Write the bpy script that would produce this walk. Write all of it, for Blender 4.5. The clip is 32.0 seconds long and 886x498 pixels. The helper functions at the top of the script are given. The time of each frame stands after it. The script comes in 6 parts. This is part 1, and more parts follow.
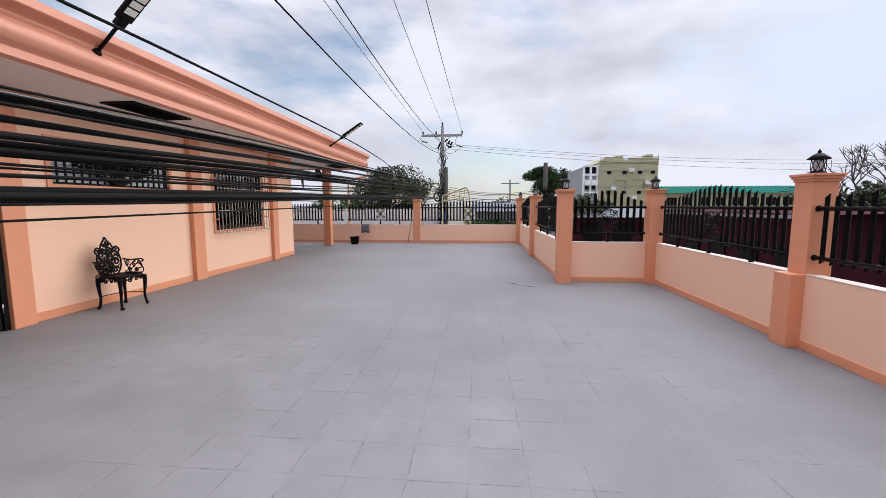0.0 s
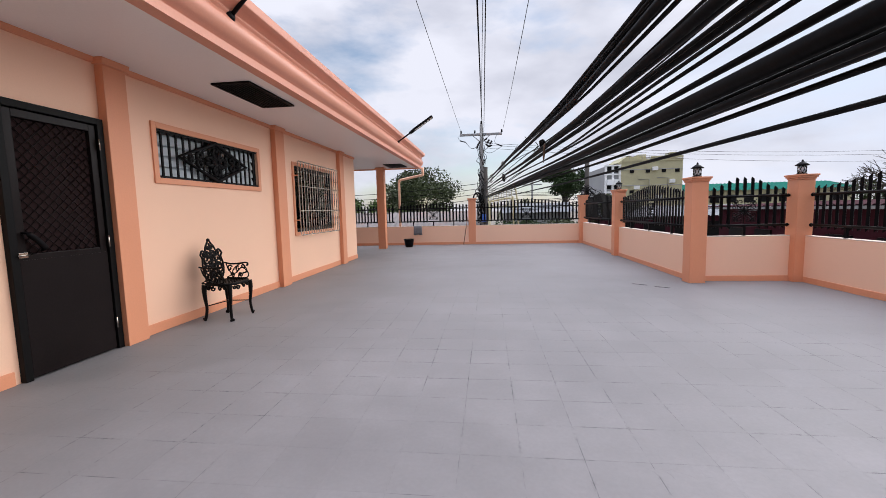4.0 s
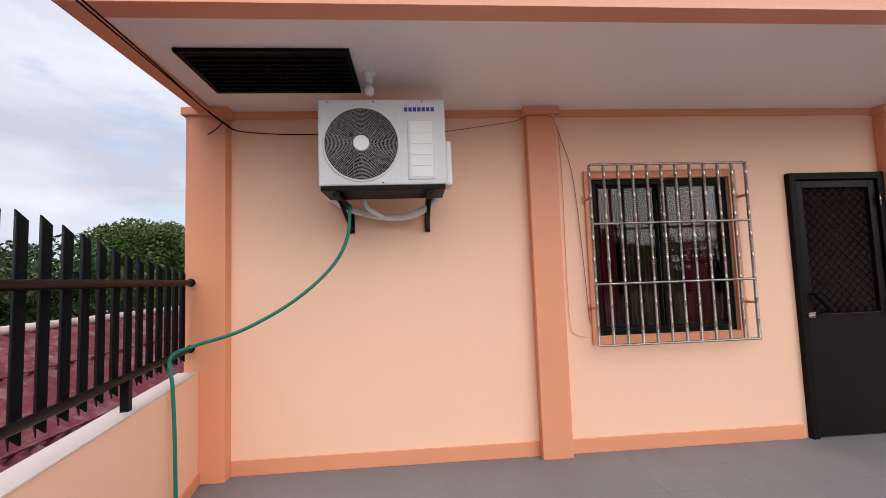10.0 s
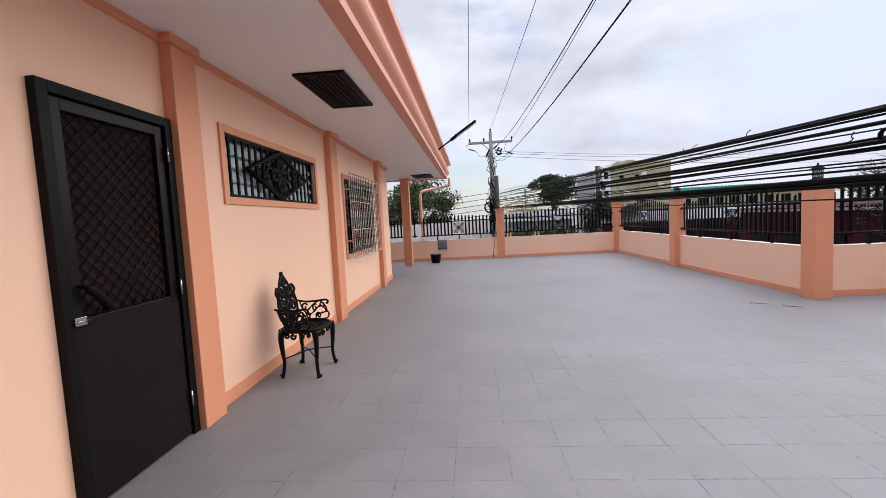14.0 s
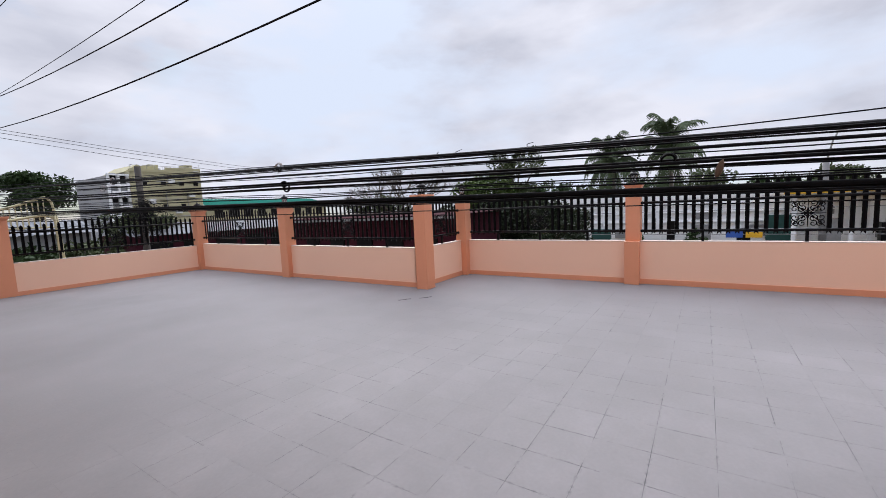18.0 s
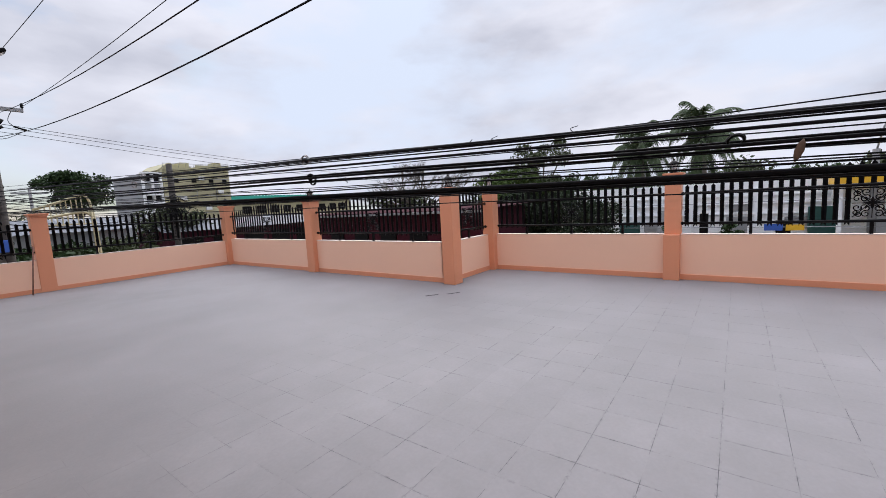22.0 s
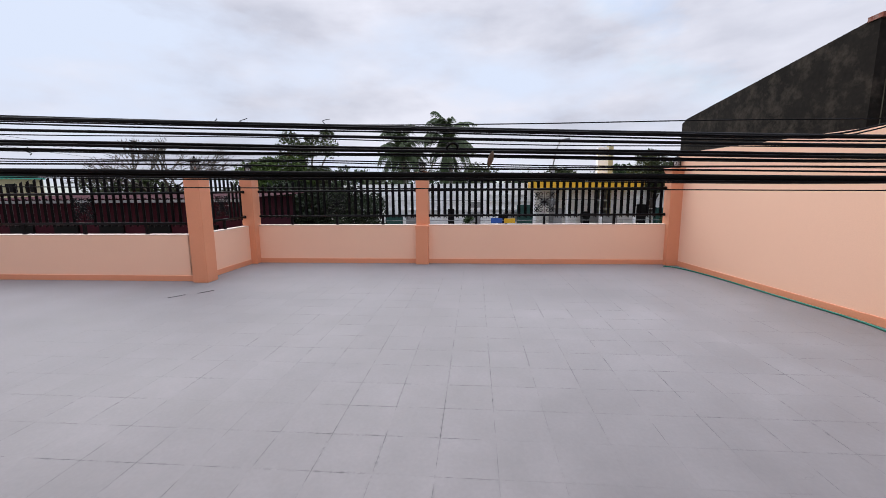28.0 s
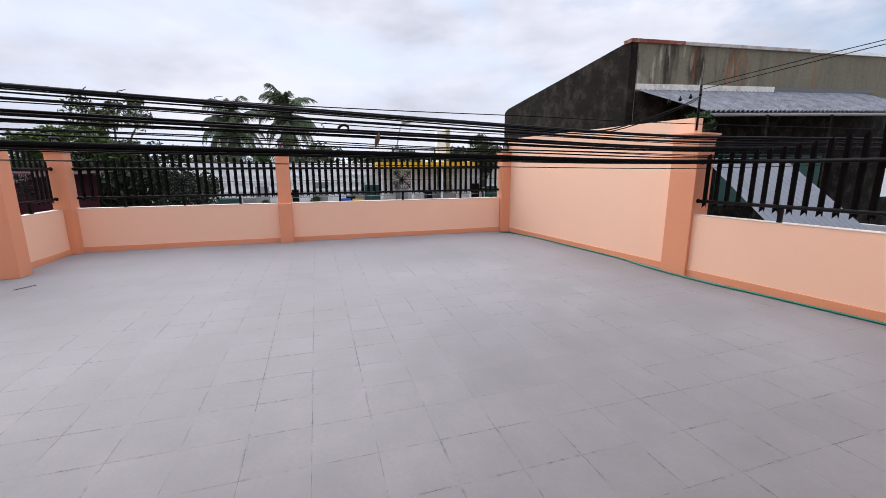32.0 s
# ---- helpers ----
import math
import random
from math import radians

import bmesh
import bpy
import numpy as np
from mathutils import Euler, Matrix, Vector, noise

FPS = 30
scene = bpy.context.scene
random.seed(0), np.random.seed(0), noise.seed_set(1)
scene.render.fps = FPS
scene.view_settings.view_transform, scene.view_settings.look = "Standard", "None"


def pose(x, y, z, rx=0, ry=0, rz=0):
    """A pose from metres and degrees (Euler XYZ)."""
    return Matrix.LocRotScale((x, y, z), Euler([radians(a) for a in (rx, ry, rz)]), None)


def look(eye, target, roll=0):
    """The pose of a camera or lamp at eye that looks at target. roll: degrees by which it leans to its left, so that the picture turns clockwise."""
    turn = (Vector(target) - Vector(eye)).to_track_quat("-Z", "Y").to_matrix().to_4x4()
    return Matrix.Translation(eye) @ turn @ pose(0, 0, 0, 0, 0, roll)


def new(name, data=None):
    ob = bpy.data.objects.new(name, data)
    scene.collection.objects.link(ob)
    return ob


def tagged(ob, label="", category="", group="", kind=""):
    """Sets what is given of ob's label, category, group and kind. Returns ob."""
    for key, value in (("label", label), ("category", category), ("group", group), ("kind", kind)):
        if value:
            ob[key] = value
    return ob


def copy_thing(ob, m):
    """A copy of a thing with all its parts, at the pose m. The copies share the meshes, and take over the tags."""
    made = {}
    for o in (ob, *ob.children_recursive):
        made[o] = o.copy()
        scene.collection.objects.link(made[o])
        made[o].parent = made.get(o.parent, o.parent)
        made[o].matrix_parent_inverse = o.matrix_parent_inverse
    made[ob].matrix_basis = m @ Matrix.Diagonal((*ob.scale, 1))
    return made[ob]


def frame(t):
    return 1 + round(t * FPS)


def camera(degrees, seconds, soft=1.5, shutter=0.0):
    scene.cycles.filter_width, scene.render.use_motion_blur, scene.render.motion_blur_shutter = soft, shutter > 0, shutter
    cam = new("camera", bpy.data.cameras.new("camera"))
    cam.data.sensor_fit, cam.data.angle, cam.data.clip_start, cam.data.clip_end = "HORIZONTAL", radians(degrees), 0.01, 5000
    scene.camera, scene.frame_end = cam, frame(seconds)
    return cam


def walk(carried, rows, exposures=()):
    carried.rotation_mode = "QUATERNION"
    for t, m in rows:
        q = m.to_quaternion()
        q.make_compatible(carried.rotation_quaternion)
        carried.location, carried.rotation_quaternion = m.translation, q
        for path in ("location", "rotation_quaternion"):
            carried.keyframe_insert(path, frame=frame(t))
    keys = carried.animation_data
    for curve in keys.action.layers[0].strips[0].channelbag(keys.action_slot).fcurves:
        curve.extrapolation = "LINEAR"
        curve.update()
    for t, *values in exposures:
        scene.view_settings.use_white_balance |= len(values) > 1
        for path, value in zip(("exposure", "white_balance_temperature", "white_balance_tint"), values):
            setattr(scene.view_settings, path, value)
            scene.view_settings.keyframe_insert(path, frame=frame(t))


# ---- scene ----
cam = camera(95.3, 32.0, soft=0.8)
PATH = [
    (0, (5.143, 1.573, 1.346), (4.97, 3.554, 1.133), -0.1),
    (0.5, (5.112, 1.607, 1.333), (4.9, 3.587, 1.151), -0.0),
    (1, (5.001, 1.744, 1.335), (4.733, 3.72, 1.189), -0.1),
    (1.5, (4.8, 1.858, 1.305), (4.48, 3.829, 1.193), -0.4),
    (2, (4.548, 1.892, 1.308), (4.18, 3.856, 1.206), -1.1),
    (2.5, (4.27, 1.97, 1.266), (4.019, 3.949, 1.127), -0.1),
    (4.5, (3.262, 2.13, 1.204), (3.029, 4.107, 1.012), -1.6),
    (5, (3.135, 2.08, 1.247), (2.743, 4.034, 1.077), -4.1),
    (5.5, (3.062, 1.987, 1.326), (2.344, 3.852, 1.239), -6.4),
    (6, (3.051, 1.961, 1.332), (2.0, 3.661, 1.417), -7.2),
    (6.5, (3.044, 1.929, 1.35), (1.726, 3.422, 1.538), -7.5),
    (7, (3.036, 1.882, 1.368), (1.475, 3.11, 1.605), -7.5),
    (7.5, (3.025, 1.827, 1.369), (1.286, 2.776, 1.647), -7.1),
    (8, (3.024, 1.783, 1.356), (1.163, 2.45, 1.658), -6.0),
    (8.5, (3.03, 1.744, 1.371), (1.092, 2.145, 1.656), -4.5),
    (9, (3.03, 1.678, 1.357), (1.055, 1.872, 1.601), -3.1),
    (9.5, (3.043, 1.651, 1.351), (1.055, 1.742, 1.54), -2.2),
    (10, (3.04, 1.63, 1.343), (1.05, 1.769, 1.482), -2.0),
    (10.5, (3.016, 1.639, 1.326), (1.046, 1.973, 1.418), -2.1),
    (11, (2.921, 1.779, 1.306), (1.028, 2.419, 1.36), -2.2),
    (11.5, (2.83, 1.955, 1.316), (1.108, 2.973, 1.33), -2.4),
    (12, (2.661, 2.086, 1.28), (1.211, 3.465, 1.274), -2.7),
    (12.5, (2.49, 2.203, 1.304), (1.367, 3.858, 1.27), -3.1),
    (13, (2.331, 2.443, 1.325), (1.536, 4.277, 1.253), -3.2),
    (13.5, (2.149, 2.693, 1.321), (1.676, 4.634, 1.216), -3.3),
    (14, (1.951, 2.924, 1.344), (1.805, 4.913, 1.199), -3.0),
    (14.5, (1.788, 3.235, 1.313), (1.967, 5.22, 1.143), -2.9),
    (16.5, (1.186, 4.373, 1.332), (2.463, 5.902, 1.151), -4.4),
    (17, (1.118, 4.579, 1.339), (2.588, 5.923, 1.164), -4.1),
    (17.5, (1.01, 4.654, 1.359), (2.612, 5.837, 1.174), -3.4),
    (18, (0.962, 4.687, 1.384), (2.629, 5.772, 1.181), -2.6),
    (18.5, (0.963, 4.71, 1.349), (2.644, 5.774, 1.138), -1.9),
    (19, (0.967, 4.727, 1.372), (2.601, 5.856, 1.142), -1.8),
    (19.5, (0.987, 4.753, 1.365), (2.528, 6.005, 1.127), -1.7),
    (20, (1.016, 4.803, 1.328), (2.371, 6.258, 1.102), -0.7),
    (20.5, (0.91, 4.803, 1.33), (1.951, 6.498, 1.113), 0.2),
    (21, (0.851, 4.843, 1.352), (1.902, 6.53, 1.133), -0.2),
    (21.5, (1.028, 4.844, 1.343), (2.387, 6.294, 1.118), -2.2),
    (22, (1.066, 4.865, 1.364), (2.669, 6.04, 1.14), -3.1),
    (22.5, (1.018, 4.977, 1.386), (2.722, 6.006, 1.191), -3.1),
    (23, (0.983, 5.063, 1.412), (2.746, 5.989, 1.234), -3.1),
    (23.5, (1.059, 5.016, 1.41), (2.876, 5.834, 1.243), -2.6),
    (24, (1.059, 5.006, 1.4), (2.924, 5.711, 1.246), -1.6),
    (24.5, (1.056, 4.964, 1.36), (2.958, 5.564, 1.209), -1.1),
    (25, (1.041, 4.974, 1.269), (2.978, 5.45, 1.122), -0.4),
    (25.5, (1.087, 4.913, 1.289), (3.042, 5.289, 1.099), -0.2),
    (26, (1.121, 4.885, 1.315), (3.086, 5.171, 1.08), -0.1),
    (26.5, (1.127, 4.895, 1.327), (3.098, 5.109, 1.058), -0.0),
    (28.5, (0.888, 4.69, 1.34), (2.859, 4.796, 1.021), -1.3),
    (29, (0.734, 4.772, 1.26), (2.705, 4.632, 0.954), -2.1),
    (29.5, (0.505, 5.007, 1.268), (2.431, 4.583, 0.94), -1.4),
    (30, (0.419, 5.084, 1.287), (2.284, 4.453, 0.936), -0.4),
    (30.5, (0.38, 5.101, 1.297), (2.214, 4.387, 0.941), 0.3),
    (31, (0.39, 5.121, 1.301), (2.235, 4.436, 0.946), 0.7),
    (31.5, (0.41, 5.093, 1.31), (2.275, 4.475, 0.936), 0.2),
    (32, (0.412, 5.112, 1.309), (2.286, 4.533, 0.916), -0.2),
]
EXPOSURES = ((0, 0.63), (2, 0.6), (5, 0.63), (6.5, 0.64), (9, 0.68), (11, 0.7), (12.5, 0.72), (14, 0.69), (17, 0.57), (20, 0.58), (21, 0.66), (22, 0.58), (26, 0.56), (29, 0.6), (31, 0.72), (32, 0.72))
walk(cam, [(t, look(eye, target, roll)) for t, eye, target, roll in PATH], exposures=EXPOSURES)

# ---- world, sun, exposure ----
world = bpy.data.worlds.new("sky")
scene.world = world
world.use_nodes = True
wn, wl = world.node_tree.nodes, world.node_tree.links
wn.clear()
w_out, w_bg, w_sky = wn.new("ShaderNodeOutputWorld"), wn.new("ShaderNodeBackground"), wn.new("ShaderNodeTexSky")
w_sky.sky_type, w_sky.sun_disc = "NISHITA", False
w_sky.sun_elevation, w_sky.sun_rotation = radians(33), radians(66)
w_sky.dust_density, w_sky.air_density = 1.5, 1.0
w_co, w_map = wn.new("ShaderNodeTexCoord"), wn.new("ShaderNodeMapping")
w_map.inputs["Scale"].default_value = (1.0, 1.0, 2.6)
w_noise, w_ramp = wn.new("ShaderNodeTexNoise"), wn.new("ShaderNodeValToRGB")
w_noise.inputs["Scale"].default_value, w_noise.inputs["Detail"].default_value = 2.3, 8.0
w_noise.inputs["Roughness"].default_value = 0.55
w_ramp.color_ramp.elements[0].position, w_ramp.color_ramp.elements[1].position = 0.36, 0.54
w_noise2, w_ramp2 = wn.new("ShaderNodeTexNoise"), wn.new("ShaderNodeValToRGB")
w_noise2.inputs["Scale"].default_value, w_noise2.inputs["Detail"].default_value = 3.4, 6.0
w_ramp2.color_ramp.elements[0].position, w_ramp2.color_ramp.elements[1].position = 0.36, 0.62
w_ramp2.color_ramp.elements[0].color = (5.0, 5.17, 6.08, 1)
w_ramp2.color_ramp.elements[1].color = (7.0, 7.12, 8.05, 1)
w_mix = wn.new("ShaderNodeMix")
w_mix.data_type = "RGBA"
w_gain = wn.new("ShaderNodeMix")
w_gain.data_type, w_gain.blend_type = "RGBA", "MULTIPLY"
w_gain.inputs[0].default_value = 1.0
w_gain.inputs[7].default_value = (1.35, 1.35, 1.35, 1)
wl.new(w_co.outputs["Generated"], w_map.inputs["Vector"])
wl.new(w_map.outputs["Vector"], w_noise.inputs["Vector"])
wl.new(w_map.outputs["Vector"], w_noise2.inputs["Vector"])
wl.new(w_noise.outputs["Fac"], w_ramp.inputs["Fac"])
wl.new(w_noise2.outputs["Fac"], w_ramp2.inputs["Fac"])
wl.new(w_sky.outputs["Color"], w_gain.inputs[6])
wl.new(w_ramp.outputs["Color"], w_mix.inputs[0])
w_dark = wn.new("ShaderNodeMix")
w_dark.data_type, w_dark.blend_type = "RGBA", "DARKEN"
w_dark.inputs[0].default_value = 1.0
w_dark.inputs[7].default_value = (6.2, 6.9, 8.4, 1)
wl.new(w_gain.outputs[2], w_dark.inputs[6])
wl.new(w_dark.outputs[2], w_mix.inputs[6])
wl.new(w_ramp2.outputs["Color"], w_mix.inputs[7])
w_sep, w_pow, w_mad = wn.new("ShaderNodeSeparateXYZ"), wn.new("ShaderNodeMath"), wn.new("ShaderNodeMath")
w_pow.operation, w_mad.operation = "POWER", "MULTIPLY_ADD"
w_abs = wn.new("ShaderNodeMath")
w_abs.operation = "MAXIMUM"
w_abs.inputs[1].default_value = 0.0
w_pow.inputs[1].default_value = 6.0
w_mad.inputs[1].default_value, w_mad.inputs[2].default_value = 6.0, 1.0
w_scale = wn.new("ShaderNodeVectorMath")
w_scale.operation = "SCALE"
wl.new(w_co.outputs["Generated"], w_sep.inputs[0])
wl.new(w_sep.outputs["Z"], w_abs.inputs[0])
wl.new(w_abs.outputs[0], w_pow.inputs[0])
wl.new(w_pow.outputs[0], w_mad.inputs[0])
wl.new(w_mix.outputs[2], w_scale.inputs[0])
wl.new(w_mad.outputs[0], w_scale.inputs["Scale"])
wl.new(w_scale.outputs["Vector"], w_bg.inputs["Color"])
w_bg.inputs["Strength"].default_value = 0.079
wl.new(w_bg.outputs["Background"], w_out.inputs["Surface"])

sun_data = bpy.data.lights.new("sun", "SUN")
sun_data.energy, sun_data.angle, sun_data.color = 1.65, radians(70), (1.0, 0.975, 0.94)
sun = new("sun", sun_data)
sun.matrix_basis = look((20, 9, 14.2), (0, 0, 0))


# ---- materials ----
def material(name, color, rough=0.6, metal=0.0, vary=0.12, grain=40.0, stain=1.2, bump=0.05, random_tint=0.0, dirt=None, dirt_amount=0.0, spec=0.5):
    """A surface with large stains, fine grain and relief, in object space metres."""
    m = bpy.data.materials.new(name)
    m.use_nodes = True
    n, l = m.node_tree.nodes, m.node_tree.links
    b = n["Principled BSDF"]
    b.inputs["Metallic"].default_value = metal
    b.inputs["Specular IOR Level"].default_value = spec
    co = n.new("ShaderNodeNewGeometry")
    big, fine = n.new("ShaderNodeTexNoise"), n.new("ShaderNodeTexNoise")
    big.inputs["Scale"].default_value, big.inputs["Detail"].default_value = stain, 5.0
    fine.inputs["Scale"].default_value, fine.inputs["Detail"].default_value = grain, 4.0
    l.new(co.outputs["Position"], big.inputs["Vector"])
    l.new(co.outputs["Position"], fine.inputs["Vector"])
    add = n.new("ShaderNodeMath")
    add.operation = "ADD"
    l.new(big.outputs["Fac"], add.inputs[0])
    l.new(fine.outputs["Fac"], add.inputs[1])
    rng = n.new("ShaderNodeMapRange")
    rng.inputs["From Min"].default_value, rng.inputs["From Max"].default_value = 0.6, 1.4
    rng.inputs["To Min"].default_value, rng.inputs["To Max"].default_value = 1 - vary, 1 + vary
    l.new(add.outputs[0], rng.inputs["Value"])
    last = rng.outputs["Result"]
    if random_tint:
        info, r2 = n.new("ShaderNodeObjectInfo"), n.new("ShaderNodeMapRange")
        r2.inputs["To Min"].default_value, r2.inputs["To Max"].default_value = 1 - random_tint, 1 + random_tint
        l.new(info.outputs["Random"], r2.inputs["Value"])
        mul = n.new("ShaderNodeMath")
        mul.operation = "MULTIPLY"
        l.new(last, mul.inputs[0])
        l.new(r2.outputs["Result"], mul.inputs[1])
        last = mul.outputs[0]
    sc = n.new("ShaderNodeVectorMath")
    sc.operation = "SCALE"
    sc.inputs[0].default_value = color
    l.new(last, sc.inputs["Scale"])
    col = sc.outputs["Vector"]
    if dirt:
        dn, dr, dm = n.new("ShaderNodeTexNoise"), n.new("ShaderNodeValToRGB"), n.new("ShaderNodeMix")
        dn.inputs["Scale"].default_value, dn.inputs["Detail"].default_value = stain * 2.3, 9.0
        dn.inputs["Roughness"].default_value = 0.7
        dr.color_ramp.elements[0].position, dr.color_ramp.elements[1].position = 0.62 - 0.25 * dirt_amount, 0.75
        dr.color_ramp.elements[1].color = (min(1, dirt_amount + 0.25),) * 3 + (1,)
        dm.data_type = "RGBA"
        dm.inputs[7].default_value = (*dirt, 1)
        l.new(co.outputs["Position"], dn.inputs["Vector"])
        l.new(dn.outputs["Fac"], dr.inputs["Fac"])
        l.new(dr.outputs["Color"], dm.inputs[0])
        l.new(col, dm.inputs[6])
        col = dm.outputs[2]
    l.new(col, b.inputs["Base Color"])
    rr = n.new("ShaderNodeMapRange")
    rr.inputs["To Min"].default_value, rr.inputs["To Max"].default_value = max(0.02, rough - 0.1), min(1, rough + 0.1)
    l.new(big.outputs["Fac"], rr.inputs["Value"])
    l.new(rr.outputs["Result"], b.inputs["Roughness"])
    if bump:
        bp = n.new("ShaderNodeBump")
        bp.inputs["Strength"].default_value, bp.inputs["Distance"].default_value = bump, 0.01
        l.new(fine.outputs["Fac"], bp.inputs["Height"])
        l.new(bp.outputs["Normal"], b.inputs["Normal"])
    return m


PEACH = material("peach wall paint", (0.895, 0.56, 0.385), 0.55, vary=0.035, grain=90, stain=0.8, bump=0.08)
ORANGE = material("terracotta trim paint", (0.73, 0.30, 0.16), 0.5, vary=0.05, grain=70, stain=1.3, bump=0.08)
SALMON = material("salmon gutter paint", (0.68, 0.29, 0.19), 0.42, vary=0.05, grain=50, stain=1.5, bump=0.04)
COPING = material("pale parapet top", (0.62, 0.50, 0.43), 0.7, vary=0.06, grain=60, stain=2.5, bump=0.1, dirt=(0.45, 0.38, 0.33), dirt_amount=0.15)
SOFFIT = material("off-white soffit board", (0.84, 0.79, 0.755), 0.36, vary=0.03, grain=60, stain=0.7, bump=0.02)


def floor_material(name, joint=False):
    """Grey deck paint with broad worn patches, fine cracks in the paint and, in the joints, patchy dirt."""
    m = bpy.data.materials.new(name)
    m.use_nodes = True
    n, l = m.node_tree.nodes, m.node_tree.links
    b = n["Principled BSDF"]
    g = n.new("ShaderNodeNewGeometry")

    def field(scale, detail, rough=0.55):
        t = n.new("ShaderNodeTexNoise")
        t.inputs["Scale"].default_value, t.inputs["Detail"].default_value, t.inputs["Roughness"].default_value = scale, detail, rough
        l.new(g.outputs["Position"], t.inputs["Vector"])
        return t.outputs["Fac"]

    def ramp(value, a, b_, lo, hi):
        r = n.new("ShaderNodeMapRange")
        r.inputs["From Min"].default_value, r.inputs["From Max"].default_value = a, b_
        r.inputs["To Min"].default_value, r.inputs["To Max"].default_value = lo, hi
        l.new(value, r.inputs["Value"])
        return r.outputs["Result"]

    def times(a, c):
        q = n.new("ShaderNodeMath")
        q.operation = "MULTIPLY"
        l.new(a, q.inputs[0])
        l.new(c, q.inputs[1])
        return q.outputs[0]

    wide, mid, fine = field(0.45, 3), field(2.6, 6, 0.62), field(45, 4)
    tone = times(times(ramp(wide, 0.3, 0.7, 0.87, 1.11), ramp(mid, 0.3, 0.7, 0.88, 1.10)), ramp(fine, 0.3, 0.7, 0.97, 1.03))
    info = n.new("ShaderNodeObjectInfo")
    tone = times(tone, ramp(info.outputs["Random"], 0.0, 1.0, 0.975, 1.025))
    warp = n.new("ShaderNodeVectorMath")
    warp.operation = "MULTIPLY_ADD"
    wn_ = n.new("ShaderNodeTexNoise")
    wn_.inputs["Scale"].default_value = 6.0
    l.new(g.outputs["Position"], wn_.inputs["Vector"])
    l.new(wn_.outputs["Color"], warp.inputs[0])
    warp.inputs[1].default_value = (0.12, 0.12, 0.12)
    l.new(g.outputs["Position"], warp.inputs[2])
    vor = n.new("ShaderNodeTexVoronoi")
    vor.feature = "DISTANCE_TO_EDGE"
    vor.inputs["Scale"].default_value = 5.5
    l.new(warp.outputs["Vector"], vor.inputs["Vector"])
    crack = times(ramp(vor.outputs["Distance"], 0.0, 0.012, 1.0, 0.0), ramp(field(1.7, 4, 0.7), 0.55, 0.68, 0.0, 1.0))
    crack = times(crack, ramp(field(9, 2), 0.48, 0.62, 0.0, 0.38))
    scuff = ramp(times(ramp(field(3.1, 8, 0.75), 0.56, 0.74, 0.0, 1.0), ramp(field(0.8, 2), 0.42, 0.6, 0.0, 1.0)), 0.0, 1.0, 0.0, 0.22)
    sc = n.new("ShaderNodeVectorMath")
    sc.operation = "SCALE"
    sc.inputs[0].default_value = (0.199, 0.1873, 0.1873)
    l.new(tone, sc.inputs["Scale"])
    col = sc.outputs["Vector"]
    marks = [(crack, (0.07, 0.066, 0.07)), (scuff, (0.15, 0.145, 0.15))]
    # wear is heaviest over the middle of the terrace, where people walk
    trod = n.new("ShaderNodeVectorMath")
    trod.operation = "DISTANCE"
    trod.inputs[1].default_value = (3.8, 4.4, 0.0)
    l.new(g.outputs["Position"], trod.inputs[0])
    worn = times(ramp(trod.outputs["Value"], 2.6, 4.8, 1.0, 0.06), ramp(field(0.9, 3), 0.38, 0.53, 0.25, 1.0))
    # ragged paint loss along the tile edges
    cell, frac, sep = n.new("ShaderNodeVectorMath"), n.new("ShaderNodeVectorMath"), n.new("ShaderNodeSeparateXYZ")
    cell.operation, frac.operation = "MULTIPLY_ADD", "FRACTION"
    cell.inputs[1].default_value, cell.inputs[2].default_value = (1 / 0.3, 1 / 0.3, 0.0), (10.5, 10.5 - 0.11 / 0.3, 0.0)
    l.new(g.outputs["Position"], cell.inputs[0])
    l.new(cell.outputs["Vector"], frac.inputs[0])
    l.new(frac.outputs["Vector"], sep.inputs[0])
    frays = []
    for axis in ("X", "Y"):
        off = n.new("ShaderNodeMath")
        off.operation = "SUBTRACT"
        off.inputs[1].default_value = 0.5
        gap = n.new("ShaderNodeMath")
        gap.operation = "ABSOLUTE"
        l.new(sep.outputs[axis], off.inputs[0])
        l.new(off.outputs[0], gap.inputs[0])
        frays.append(ramp(gap.outputs[0], 0.0, 0.042, 1.0, 0.0))
    edge = n.new("ShaderNodeMath")
    edge.operation = "MAXIMUM"
    l.new(frays[0], edge.inputs[0])
    l.new(frays[1], edge.inputs[1])
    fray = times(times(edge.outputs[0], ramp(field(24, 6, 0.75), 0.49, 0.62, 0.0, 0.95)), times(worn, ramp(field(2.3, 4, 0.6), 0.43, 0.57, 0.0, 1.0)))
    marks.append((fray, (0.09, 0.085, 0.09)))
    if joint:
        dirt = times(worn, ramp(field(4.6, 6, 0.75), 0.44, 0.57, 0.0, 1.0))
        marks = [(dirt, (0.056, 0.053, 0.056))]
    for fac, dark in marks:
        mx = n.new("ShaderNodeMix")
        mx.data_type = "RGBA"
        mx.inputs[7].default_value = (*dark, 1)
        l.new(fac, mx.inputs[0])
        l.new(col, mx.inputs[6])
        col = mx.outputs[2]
    l.new(col, b.inputs["Base Color"])
    l.new(ramp(mid, 0.3, 0.7, 0.52, 0.72), b.inputs["Roughness"])
    b.inputs["Specular IOR Level"].default_value = 0.32
    bp = n.new("ShaderNodeBump")
    bp.inputs["Strength"].default_value, bp.inputs["Distance"].default_value = 0.12, 0.004
    l.new(mid, bp.inputs["Height"])
    l.new(bp.outputs["Normal"], b.inputs["Normal"])
    return m


